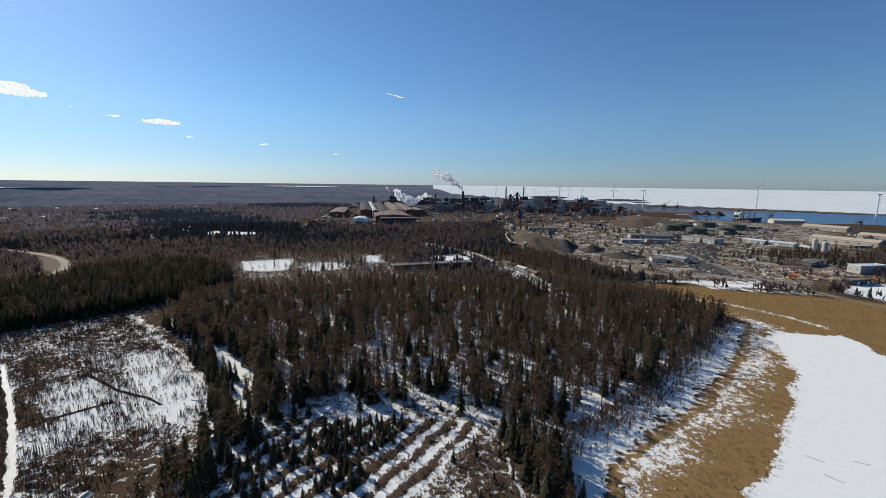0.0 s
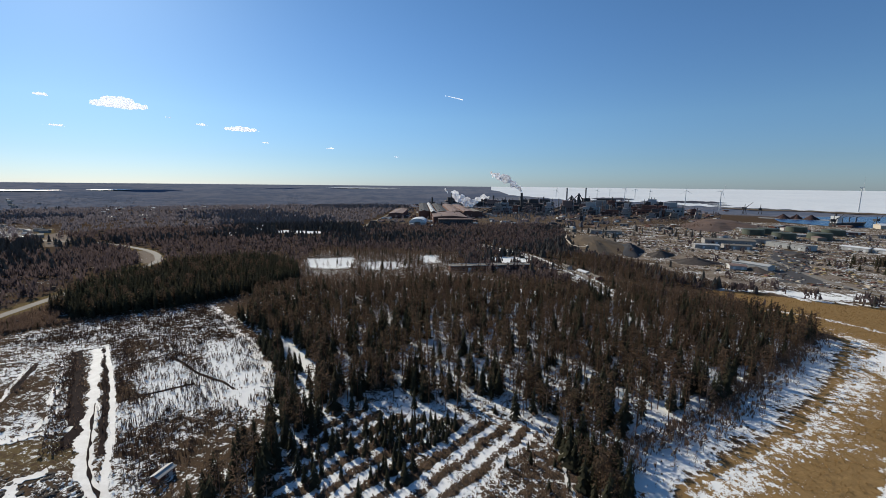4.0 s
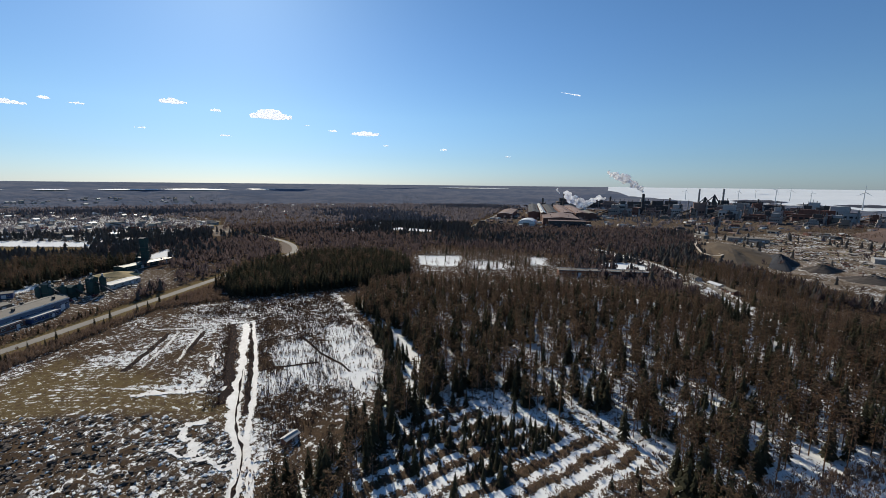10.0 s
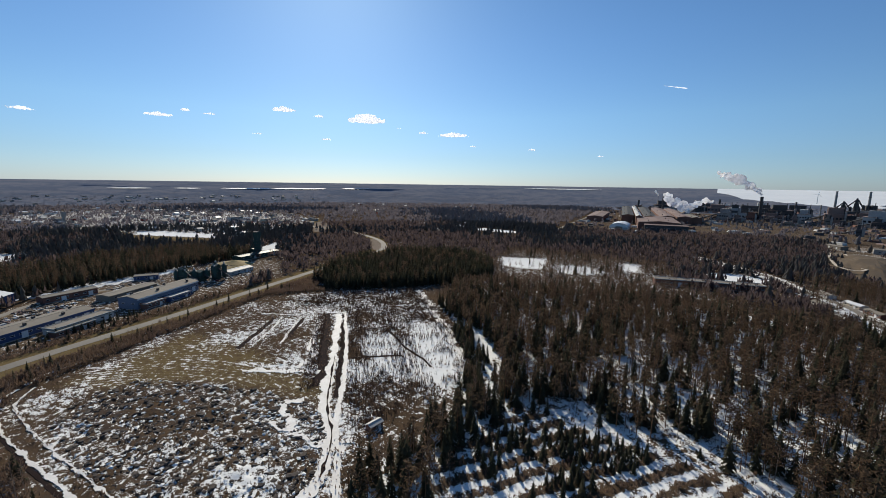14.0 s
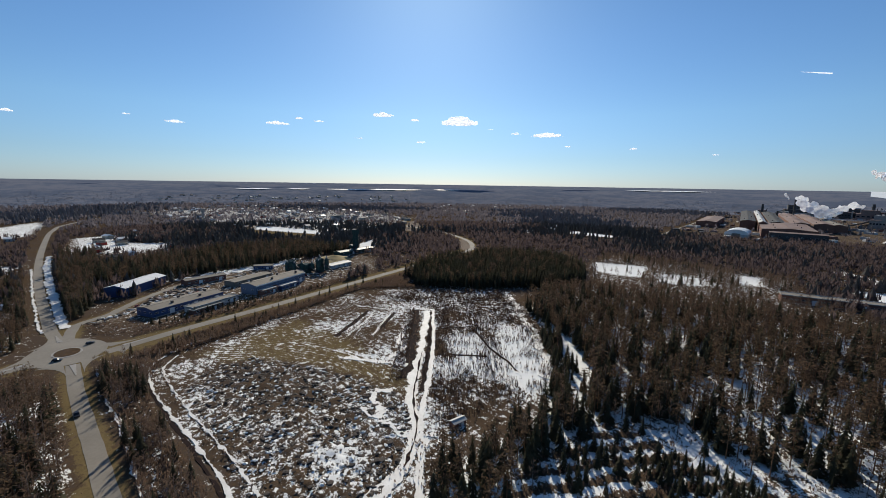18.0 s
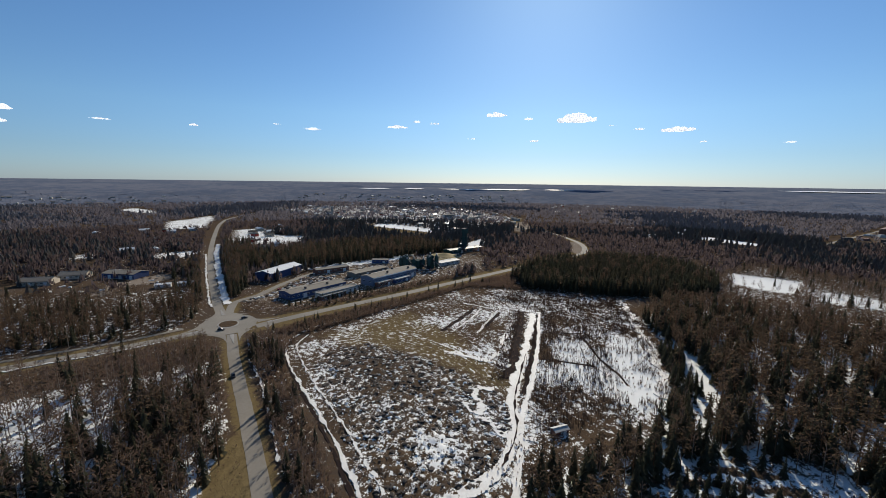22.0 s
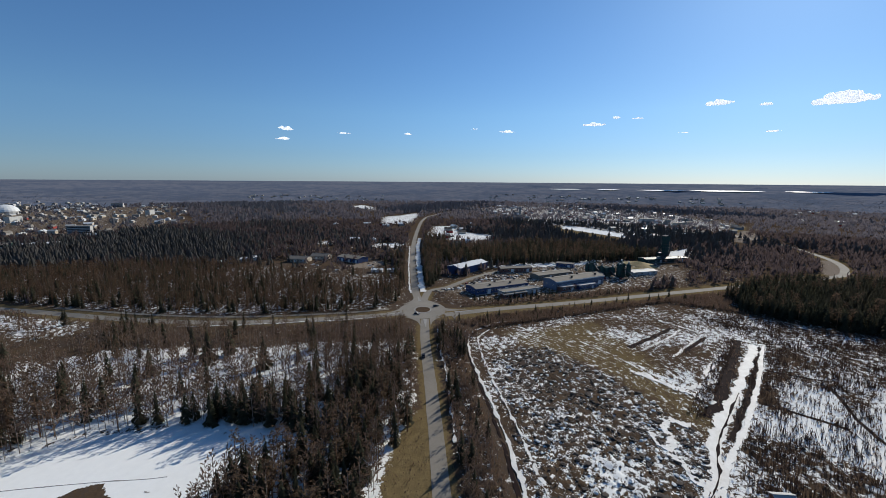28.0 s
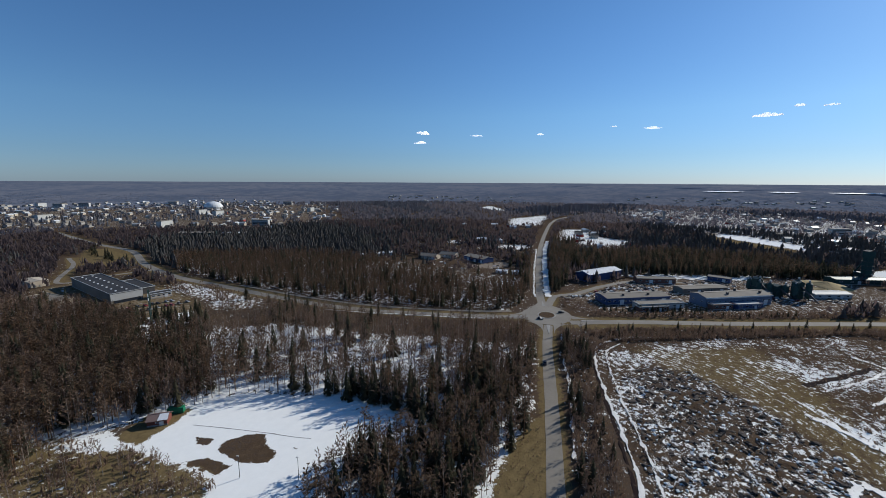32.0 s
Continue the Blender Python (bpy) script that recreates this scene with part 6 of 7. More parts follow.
# Near-black tone that stands for shade on the bank's slope.
M_BANK_SHADE = paint("shaded_bank_slope", (0.035, 0.036, 0.042), (0.02, 0.02, 0.024), 0.9, big=0.05, fine=0.6, bump=0.5)
heap("sand_mound", "low yellow sand heap beside the batching plant", -470, 246, 24, 16, 4, M_SANDY, 30, 3)
heap("sand_mound", "small sand heap in the yard", -446, 232, 12, 8, 3, M_SANDY, 10, 5)
heap("landfill_bank", "broad brown capped bank with gravel paths", 150, 700, 58, 135, 13, M_BANK, -4, 2, "embankment", flat_top=0.2)
# Added mound: the bank's shaded side put into shape and colour.
heap("slag_mound", "steep dark mound standing for the bank's shaded flank", 196, 652, 18, 66, 12, M_BANK_SHADE, -12, 7, "slag heap")
for k, (x, y, a, b, h) in enumerate(((250, 560, 30, 18, 7), (225, 610, 26, 14, 8), (300, 520, 22, 12, 5), (455, 520, 26, 14, 6), (420, 640, 18, 12, 5))):
    heap("crushed_stone_mound", "grey heap of crushed stone in the works yard", x, y, a, b, h, M_ROCK, 40 * k, k + 20)
for pts in ([(120, 780), (112, 720), (108, 640), (124, 622), (150, 700), (170, 760)], [(134, 770), (140, 690), (128, 640)]):
    structure("gravel_path", ribbon(pts, 3.0, 8.5, 0.1), M_BEIGE, "pale gravel path over the capped bank", "path")

# ---- the steel works ----
GI = "buildings of the steel works"
hall("mill_hall", "brown rolling-mill hall with flat roof", "mill hall", -325, 1283, heading(-0.16, 0.987), 235, 42, 13, M_BROWNW, M_RUSTR, 2.5, GI, windows=10, win=(8, 2), plinth=False, doors=2)
hall("mill_hall", "broad brown mill hall with pale patched roof", "mill hall", -146, 1110, heading(-0.2, 0.98), 205, 84, 18, M_BROWNW, M_RUSTR, 3, GI, windows=9, win=(9, 2.5), plinth=False, doors=3, vents=6)
hall("mill_entrance_hall", "dark low front building of the mill", "mill hall", -112, 1000, heading(0.97, 0.2), 84, 24, 14, M_STEEL, M_RUSTR, 1.5, GI, windows=8, win=(5, 2), plinth=False)
for i, (x, y, L, W, h, rf) in enumerate(((-275, 1430, 520, 30, 20, M_DARKR), (-243, 1400, 560, 14, 22, M_GREYW), (-218, 1420, 520, 30, 20, M_DARKR), (-180, 1440, 470, 34, 19, M_RUSTR), (-140, 1450, 440, 34, 18, M_RUSTR), (-105, 1420, 330, 28, 16, M_GREYR))):
    hall("rolling_hall", "very long rolling-mill bay with ridge roof", "mill hall", x, y, heading(-0.2, 0.98), L, W, h, M_BROWNW, rf, 3, GI, windows=6, win=(20, 2.5), plinth=False, vents=5)
t = thing("arched_hall", frame_at(-203, 996, heading(-0.1, 1)), "white arched fabric hall before the mill", "hall", GI)
g = Geo()
n = 14
for i in range(n + 1):
    a = math.pi * i / n
    g.v += [(-30, 20 * math.cos(a), 6 + 9.5 * math.sin(a)), (30, 20 * math.cos(a), 6 + 9.5 * math.sin(a))]
g.f += [(2 * i, 2 * i + 1, 2 * i + 3, 2 * i + 2) for i in range(n)]
g.f += [tuple(range(0, 2 * n + 2, 2)), tuple(range(1, 2 * n + 2, 2))[::-1]]
part("vault", g, M_WHITE, t)
part("wall", Geo().box(-30, -20, 0, 30, 20, 6), M_GREYW, t)
part("gate", Geo().box(-30.2, -7, 0.1, -30, 7, 8), M_GREYR, t)


def chimney(az, far, h, mat, label, r=2.6, flare=0.0):
    x, y, z, k = polar(az, far)
    t = thing("chimney", Matrix.LocRotScale((x, y, z), None, (k, k, k)), label, "chimney", "chimneys of the steel works")
    part("shaft", Geo().tube((0, 0, 0), (0, 0, h), r * 1.25, r, 14), mat, t)
    part("base", Geo().box(-r * 2, -r * 2, 0, r * 2, r * 2, 8), M_STEEL, t)
    part("rim", Geo().tube((0, 0, h - 1.5), (0, 0, h), r * 1.15, r * 1.15, 14), M_STEEL, t)
    part("gallery", Geo().tube((0, 0, h * 0.75), (0, 0, h * 0.75 + 1), r * 1.6, r * 1.6, 14), M_STEEL, t)
    return t


for az, far, h, mat, label, r in ((9.63, 1700, 46, M_STEEL, "dark steel chimney behind the mill", 3.2), (6.92, 1780, 63, M_STEEL, "tall dark steel chimney behind the mill", 3.4), (1.14, 2150, 46, M_STEEL, "dark chimney with a broad base", 4.2),
                                  (-2.67, 1625, 70, M_STEEL, "tall dark chimney trailing smoke", 4.2), (-8.58, 2300, 88, M_CONC, "very tall pale concrete chimney", 3.6), (-10.95, 2300, 89, M_CONC, "very tall pale concrete chimney", 3.6),
                                  (8.3, 1600, 30, M_STEEL, "short steel chimney on the mill", 2.4), (-14.2, 2000, 52, M_STEEL, "slim steel chimney by the furnaces", 2.5), (-5.6, 1900, 50, M_STEEL, "slim steel chimney by the furnaces", 2.5)):
    chimney(az, far, h, mat, label, r)


def works_block(az, far, w, d, h, mat, label, seed):
    """A process building: stepped boxes, pipes, stair tower, gallery."""
    rnd = random.Random(seed)
    x, y, z, k = polar(az, far)
    t = thing("process_building", Matrix.LocRotScale((x, y, z), Euler((0, 0, radians(az + rnd.uniform(-12, 12)))), (k, k, k)), label, "process building", GI)
    part("hall", Geo().box(-w / 2, -d / 2, 0, w / 2, d / 2, h * 0.62), mat, t)
    part("upper_storey", Geo().box(-w * 0.35, -d * 0.3, h * 0.62, w * rnd.uniform(0.05, 0.4), d * 0.3, h), mat, t)
    part("roof", Geo().box(-w * 0.52, -d * 0.52, h * 0.62, w * 0.52, d * 0.52, h * 0.62 + 0.6), M_RUSTR, t)
    part("stair_tower", Geo().box(w * 0.4, -d * 0.62, 0, w * 0.4 + 4, -d * 0.5, h * 0.8), M_CONC, t)
    for i in range(3):
        px = rnd.uniform(-0.45, 0.45) * w
        part("pipe", Geo().tube((px, -d * 0.2, h * 0.6), (px, -d * 0.2, h * rnd.uniform(0.9, 1.25)), 1.0, 0.9, 8), M_STEEL, t)
    part("conveyor_gallery", Geo().tube((-w * 0.5, 0, h * 0.5), (-w * 0.5 - h * 1.1, d * rnd.uniform(-0.6, 0.6), 2), 1.6, 1.6, 6), M_STEEL, t)
    for i in range(6):
        xx = -w * 0.42 + w * 0.84 * i / 5
        part("window_band", Geo().box(xx - w * 0.05, -d / 2 - 0.15, h * 0.3, xx + w * 0.05, -d / 2, h * 0.42), M_GLASS, t)
    return t


rnd = random.Random(11)
works_block(-0.4, 1520, 22, 22, 46, M_STEEL, "tall dark process tower of the works", 1)
works_block(-1.2, 1560, 24, 22, 44, M_STEEL, "tall dark process tower of the works", 2)
works_block(-18.45, 1672, 30, 26, 44, M_STEEL, "dark loading tower at the ore quay", 3)
works_block(-10.65, 1211, 10, 10, 24, M_STEEL, "slim dark tower among sheds", 4)
for i in range(64):
    az = rnd.uniform(-21, 0.5) if i < 52 else rnd.uniform(1, 10)
    far = rnd.uniform(1500, 2100) if i < 52 else rnd.uniform(1750, 2000)
    works_block(az, far, rnd.uniform(25, 80), rnd.uniform(20, 45), rnd.uniform(16, 46), rnd.choice((M_STEEL, M_STEEL, M_BROWNW, M_GREYW, M_CONC, M_RUSTR)),
                rnd.choice(("rust-brown process building of the works", "grey weathered process building of the works", "low dark process building with pipes")), 30 + i)


def furnace(az, far, h):
    x, y, z, k = polar(az, far)
    t = thing("blast_furnace", Matrix.LocRotScale((x, y, z), Euler((0, 0, radians(az))), (k, k, k)), "dark blast furnace with stoves and skip bridge", "blast furnace", GI)
    part("shaft", Geo().tube((0, 0, 0), (0, 0, h * 0.72), 11, 6, 12), M_STEEL, t)
    part("top", Geo().tube((0, 0, h * 0.72), (0, 0, h), 5, 2.5, 10), M_STEEL, t)
    part("downcomer", Geo().tube((0, 0, h * 0.98), (20, 0, h * 0.45), 2.2, 2.2, 8), M_STEEL, t)
    part("skip_bridge", Geo().tube((-h * 0.8, 3, 2), (-2, 0, h * 0.9), 2.4, 2.0, 6), M_STEEL, t)
    part("cast_house", Geo().box(-24, -22, 0, 22, 4, 20), M_STEEL, t)
    for i in range(3):
        part("stove", Geo().tube((18 + 11 * i, 8, 0), (18 + 11 * i, 8, h * 0.6), 4.4, 4.4, 12).tube((18 + 11 * i, 8, h * 0.6), (18 + 11 * i, 8, h * 0.66), 4.4, 1.5, 12), M_STEEL, t)
    for i in range(4):
        part("platform", Geo().box(-9, -9, h * (0.3 + 0.14 * i), 9, 9, h * (0.3 + 0.14 * i) + 0.8), M_STEEL, t)


for i in range(46):
    works_block(rnd.uniform(-24, 1), rnd.uniform(1380, 1800), rnd.uniform(10, 30), rnd.uniform(8, 20), rnd.uniform(9, 30), rnd.choice((M_STEEL, M_GREYR, M_BROWNW, M_CONC, M_RUSTR)),
                rnd.choice(("small rusty shed of the works", "small grey plant building of the works")), 200 + i)
for i in range(16):
    chimney(rnd.uniform(-17, 1), rnd.uniform(1500, 2000), rnd.uniform(26, 48), rnd.choice((M_STEEL, M_CONC, M_RUSTR)), "slim pipe stack among the works", rnd.uniform(1.0, 1.8))
works_block(-14.0, 2320, 190, 60, 34, M_STEEL, "very long dark blue-grey hall of the works", 400)
for x, y in ((900, 1462), (930, 1448), (964, 1436)):
    heap("ore_mound", "conical dark red ore pile on the far quay", x, y, 23, 19, 16, M_ORE, 15, int(x), "ore pile")
heap("spoil_bank", "reddish-brown sloping spoil bank beside oil tanks", 560, 1150, 90, 190, 14, M_SPOIL, -28, 77, "embankment", flat_top=0.25)


furnace(-10.1, 2050, 66)
furnace(-9.2, 2090, 54)


def turbine(az, far, hub, turn, spin):
    x, y, z, k = polar(az, far)
    t = thing("wind_turbine", Matrix.LocRotScale((x, y, z), Euler((0, 0, radians(turn))), (k, k, k)), "slim white three-bladed wind turbine by the sea", "wind turbine", "wind turbines on the coast")
    part("tower", Geo().tube((0, 0, 0), (0, 0, hub), 2.6, 1.5, 14), M_TURB, t)
    part("nacelle", Geo().box(-2, -4, hub - 1.8, 2, 6, hub + 2), M_TURB, t)
    hubp = part("hub", Geo().tube((0, -4, hub), (0, -6.5, hub), 1.9, 0.8, 10), M_TURB, t)
    for i in range(3):
        a = radians(spin + 120 * i)
        d, s = Vector((math.sin(a), 0, math.cos(a))), Vector((math.cos(a), 0, -math.sin(a)))
        c = Vector((0, -5.2, hub))
        tip, R = c + d * hub * 0.42, hub * 0.42
        v = [c + d * 1.2 + s * 0.7, c + d * 1.2 - s * 0.7, c + d * R * 0.25 - s * 1.7, tip - s * 0.2, tip + s * 0.25, c + d * R * 0.25 + s * 0.8]
        v += [p + Vector((0, 0.35, 0)) for p in v]
        g = Geo().add(v, [(0, 1, 2, 3, 4, 5), (11, 10, 9, 8, 7, 6)] + [(i2, 6 + i2, 6 + (i2 + 1) % 6, (i2 + 1) % 6) for i2 in range(6)])
        part("blade", g, M_TURB, hubp)


for az, far, hub, turn, spin in ((-12.35, 3900, 66, 10, 15), (-13.87, 4600, 64, 20, 70), (-15.65, 3280, 84, 14, 40), (-16.83, 3900, 80, 5, 5), (-18.5, 3430, 66, 30, 95), (-22.35, 2650, 80, 0, 0), (-25.85, 2180, 80, 24, 30),
                                 (-37.25, 2450, 103, 60, 8), (-46.55, 2180, 80, 50, 62), (-7.2, 3600, 66, 10, 20)):
    turbine(az, far, hub, turn, spin)


def crane(az, far, h, turn):
    x, y, z, k = polar(az, far)
    t = thing("harbour_crane", Matrix.LocRotScale((x, y, z), Euler((0, 0, radians(turn))), (k, k, k)), "dark harbour crane with raised jib", "crane", "cranes of the harbour")
    for sx in (-5, 5):
        for sy in (-5, 5):
            part("leg", Geo().tube((sx, sy, 0), (sx * 0.5, sy * 0.5, h * 0.4), 0.9, 0.7, 6), M_STEEL, t)
    part("machine_house", Geo().box(-5, -4, h * 0.4, 5, 7, h * 0.58), M_STEEL, t)
    part("mast", Geo().tube((0, 0, h * 0.58), (0, 0, h * 0.85), 1.2, 0.7, 6), M_STEEL, t)
    part("jib", Geo().tube((0, -3, h * 0.55), (0, -h * 0.55, h), 1.1, 0.5, 6), M_STEEL, t)


crane(-28.2, 1900, 46, 40)
crane(-29.6, 1950, 38, -30)
crane(-38.6, 1650, 26, 10)
crane(-35.6, 1450, 34, 70)
crane(-45.5, 1500, 28, 0)
GH = "buildings of the harbour and trade yards"
UH = heading(0.465, -0.885)
hall("warehouse", "large pale beige warehouse with curved roof", "warehouse", 716, 722, UH, 92, 30, 9, M_BEIGE, M_BEIGE, 4, GH, windows=6, win=(6, 1.6), plinth=False, doors=2)
hall("warehouse", "large pale beige warehouse beside another", "warehouse", 856, 770, UH, 96, 36, 9, M_BEIGE, M_BEIGE, 4, GH, plinth=False, doors=2)
hall("warehouse", "long pale warehouse near the quay", "warehouse", 965, 1150, heading(0.95, -0.2), 78, 30, 9, M_BEIGE, M_WHITE, 4, GH, plinth=False, doors=3)
hall("warehouse", "long pale warehouse on bare ground", "warehouse", 905, 965, UH, 84, 30, 9, M_BEIGE, M_BEIGE, 4, GH, plinth=False, doors=2)
hall("shed_row", "pale-roofed shed beside trees", "shed", 555, 722, UH, 36, 16, 6, M_GREYW, M_WHITE, 1.5, GH, doors=2, windows=3)
hall("shed_row", "pale-roofed shed beside trees", "shed", 578, 690, UH, 38, 16, 6, M_GREYW, M_WHITE, 1.5, GH, doors=2, windows=3)
hall("trade_hall", "pale blue-grey trade hall with flat roof", "hall", 466, 730, heading(0.4, -0.9), 60, 26, 8, M_GREYW, M_GREYR, flat=True, group=GH, windows=6, doors=2, band=M_WHITE)
hall("office", "white two-storey office block with flat roof", "office", 500, 473, heading(0.98, 0.15), 38, 14, 9, M_GREYW, M_WHITE, flat=True, group=GH, windows=8, doors=1, band=M_WHITE, ends=2)
hall("site_hut", "dark site hut beside a snowy yard", "hut", 427, 413, heading(0.98, 0.2), 26, 10, 5, M_STEEL, M_GREYR, flat=True, group=GH, windows=4, doors=2)
hall("yard_hall", "wide grey hall in the trade yard", "hall", 388, 762, heading(0.98, -0.2), 74, 26, 8, M_CONC, M_GREYR, 2, GH, windows=8, doors=3)
hall("yard_hall", "low white hall in the trade yard", "hall", 328, 706, heading(0.98, -0.2), 34, 18, 6, M_CONC, M_GREYW, 1.2, GH, windows=4, doors=2)
hall("yard_hall", "low white hall in the trade yard", "hall", 374, 708, heading(0.98, -0.2), 38, 18, 6, M_CONC, M_GREYR, 1.2, GH, windows=4, doors=2)
hall("yard_hall", "grey hall beside oil tanks", "hall", 448, 800, heading(0.98, -0.2), 46, 20, 7, M_CONC, M_GREYR, 1.2, GH, windows=4, doors=2)
hall("yard_hall", "small blue hall at the landfill's foot", "hall", 214, 880, heading(0.98, -0.1), 60, 20, 7, M_CONC, M_GREYR, 1.2, GH, windows=5, doors=2)
for i in range(34):
    while True:
        x, y = rnd.uniform(120, 960), rnd.uniform(500, 1280)
        if inside(WORKS, np.array([x]), np.array([y]))[0] and edge_dist([(150, 600), (150, 800)], np.array([x]), np.array([y]))[0] > 75 and abs(edge_dist(LANES["coast"], np.array([x]), np.array([y]))[0]) > 25:
            break
    hall("trade_shed", rnd.choice(("low grey shed in the trade yards", "pale low shed among stored goods", "brown low shed among stored goods")), "shed", x, y, rnd.choice((-12, 78, 30, -60)) + rnd.uniform(-5, 5),
         rnd.uniform(16, 46), rnd.uniform(9, 18), rnd.uniform(3.5, 6), rnd.choice((M_GREYW, M_BROWNW, M_GREYR, M_STEEL)), rnd.choice((M_GREYR, M_GREYW, M_RUSTR, M_STEEL)), 1.2, GH, doors=2)
for x, y in ((563, 955), (540, 868), (610, 880), (655, 1015), (520, 930), (690, 960)):
    t = thing("storage_tank", pose(x, y, 0), "squat olive-green oil storage tank", "tank", "oil tanks by the harbour")
    part("shell", Geo().tube((0, 0, 0), (0, 0, 12), 19, 19, 28), M_TANK, t)
    part("roof", Geo().tube((0, 0, 12), (0, 0, 14), 19.3, 1, 28), M_TANK, t)
    part("stair", Geo().box(18.9, -1, 0, 20.4, 1, 12), M_STEEL, t)
    part("bund", Geo().tube((0, 0, 0), (0, 0, 1.2), 25, 24, 28), M_BANK, t)
for k, (x, y) in enumerate(((556, 606), (560, 594), (565, 600))):
    t = thing("cement_silo", pose(x, y, 0), "pale grey cement silo at a batching plant", "silo", GH)
    part("drum", Geo().tube((0, 0, 4), (0, 0, 22 - 3 * k), 3.4, 3.4, 14), M_GREYW, t)
    part("leg_frame", Geo().box(-3, -3, 0, 3, 3, 4), M_STEEL, t)
    part("roof_cone", Geo().tube((0, 0, 22 - 3 * k), (0, 0, 24 - 3 * k), 3.4, 0.6, 14), M_GREYW, t)
t = thing("cargo_ship", frame_at(905, 1215, heading(0.9, 0.35)), "white and dark grey cargo ship at the quay", "ship")
part("hull", Geo().add([(-55, -8, 1), (40, -8, 1), (58, 0, 1), (40, 8, 1), (-55, 8, 1), (-55, -9, 9), (42, -9, 9), (64, 0, 11), (42, 9, 9), (-55, 9, 9)],
                       [(4, 3, 2, 1, 0), (5, 6, 7, 8, 9), (0, 1, 6, 5), (1, 2, 7, 6), (2, 3, 8, 7), (3, 4, 9, 8), (4, 0, 5, 9)]), M_STEEL, t, "dark steel hull")
part("superstructure", Geo().box(-52, -8, 9, -36, 8, 24), M_WHITE, t, "white superstructure")
part("bridge", Geo().box(-50, -10, 24, -40, 10, 27), M_WHITE, t)
part("funnel", Geo().tube((-47, 0, 27), (-47, 0, 33), 2.2, 2, 10), M_STEEL, t)
for i in range(3):
    part("deck_crane", Geo().tube((-22 + 24 * i, 0, 9), (-22 + 24 * i, 0, 24), 1.1, 0.9, 8).tube((-22 + 24 * i, 0, 22), (-4 + 24 * i, 0, 27), 0.6, 0.4, 6), M_STEEL, t)
structure("breakwater", band(-26, -60, lambda a: 2270 + 40 * math.sin(a * 0.9), lambda a: 2390, 2.0), M_BANK, "low dark breakwater between basin and sea ice", "breakwater")

# ---- town, suburb, far houses ----
t = thing("arena_dome", frame_at(-1131, -1155, 0), "big white sports dome above the town", "dome")
g = Geo()
n, m = 24, 6
for j in range(m):
    e = math.pi / 2 * j / m
    g.v += [(29 * math.cos(6.2832 * i / n) * math.cos(e), 29 * math.sin(6.2832 * i / n) * math.cos(e), 8 + 18 * math.sin(e)) for i in range(n)]
g.v.append((0, 0, 26))
g.f += [(j * n + i, j * n + (i + 1) % n, (j + 1) * n + (i + 1) % n, (j + 1) * n + i) for j in range(m - 1) for i in range(n)] + [((m - 1) * n + i, (m - 1) * n + (i + 1) % n, n * m) for i in range(n)]
part("shell", g, M_WHITE, t)
part("ring_wall", Geo().tube((0, 0, 0), (0, 0, 8), 30, 30, 24), M_GREYW, t)
t = thing("water_tower", frame_at(-1170, 250, 0), "pale concrete water tower over the suburb", "water tower")
part("shaft", Geo().tube((0, 0, 0), (0, 0, 15), 3, 3, 12), M_CONC, t)
part("tank", Geo().tube((0, 0, 15), (0, 0, 24), 4, 5, 16), M_CONC, t)
part("cap", Geo().tube((0, 0, 24), (0, 0, 25), 5.2, 4, 16), M_CONC, t)


def small_house(kind, wall, roof, L, W, h, rise):
    """One pattern of house, set up far below its first place and copied."""
    t = thing("house", pose(0, 0, 0), kind, "house", "houses of the town and suburb")
    g = Geo().box(-L / 2, -W / 2, 0, L / 2, W / 2, h)
    part("wall", g, wall, t)
    part("roof", Geo().gable(-L / 2, -W / 2, h, L / 2, W / 2, h + rise, 0.5), roof, t)
    part("chimney", Geo().box(-0.5, 0.6, h + rise * 0.4, 0.4, 1.4, h + rise + 0.9), M_CONC, t)
    g = Geo()
    for i in range(3):
        xx = -L / 2 + L * (i + 0.5) / 3
        part("window", Geo().box(xx - 0.7, -W / 2 - 0.05, 1, xx + 0.7, -W / 2, 2.3), M_GLASS, t)
    return t


def block_house(kind, wall, L, W, floors):
    t = thing("apartment_building", pose(0, 0, 0), kind, "apartment building", "apartment blocks of the town")
    h = floors * 3.0 + 1
    part("wall", Geo().box(-L / 2, -W / 2, 0, L / 2, W / 2, h), wall, t)
    part("roof", Geo().box(-L / 2 - 0.4, -W / 2 - 0.4, h, L / 2 + 0.4, W / 2 + 0.4, h + 0.6), M_GREYR, t)
    for f in range(floors):
        part("window_band", Geo().box(-L / 2 + 1, -W / 2 - 0.06, 1.2 + 3 * f, L / 2 - 1, -W / 2, 2.6 + 3 * f), M_GLASS, t)
    return t


patterns = [small_house("white wooden house with snow-dusted roof", M_WHITE, M_WHITE, 13, 9, 4, 2.6), small_house("beige house with dark roof", M_BEIGE, M_DARKR, 14, 9, 4, 2.6),
            small_house("red wooden house with grey roof", M_RED, M_GREYR, 12, 8, 4, 2.4), small_house("yellow house with pale roof", M_BEIGE, M_WHITE, 15, 10, 4.5, 2.6), small_house("grey house with snowy roof", M_GREYW, M_WHITE, 12, 9, 3.6, 2.6)]
blocks = [block_house("white apartment block of several floors", M_GREYW, 34, 11, 4), block_house("beige apartment block of several floors", M_BEIGE, 30, 11, 3)]
spots = []


def clear_of_fields(x, y):
    """True where no open snow field or stubble lies."""
    return not any(inside(q, np.array([x]), np.array([y]))[0] for q in [TANFIELD] + SNOWPATCHES[4:9])


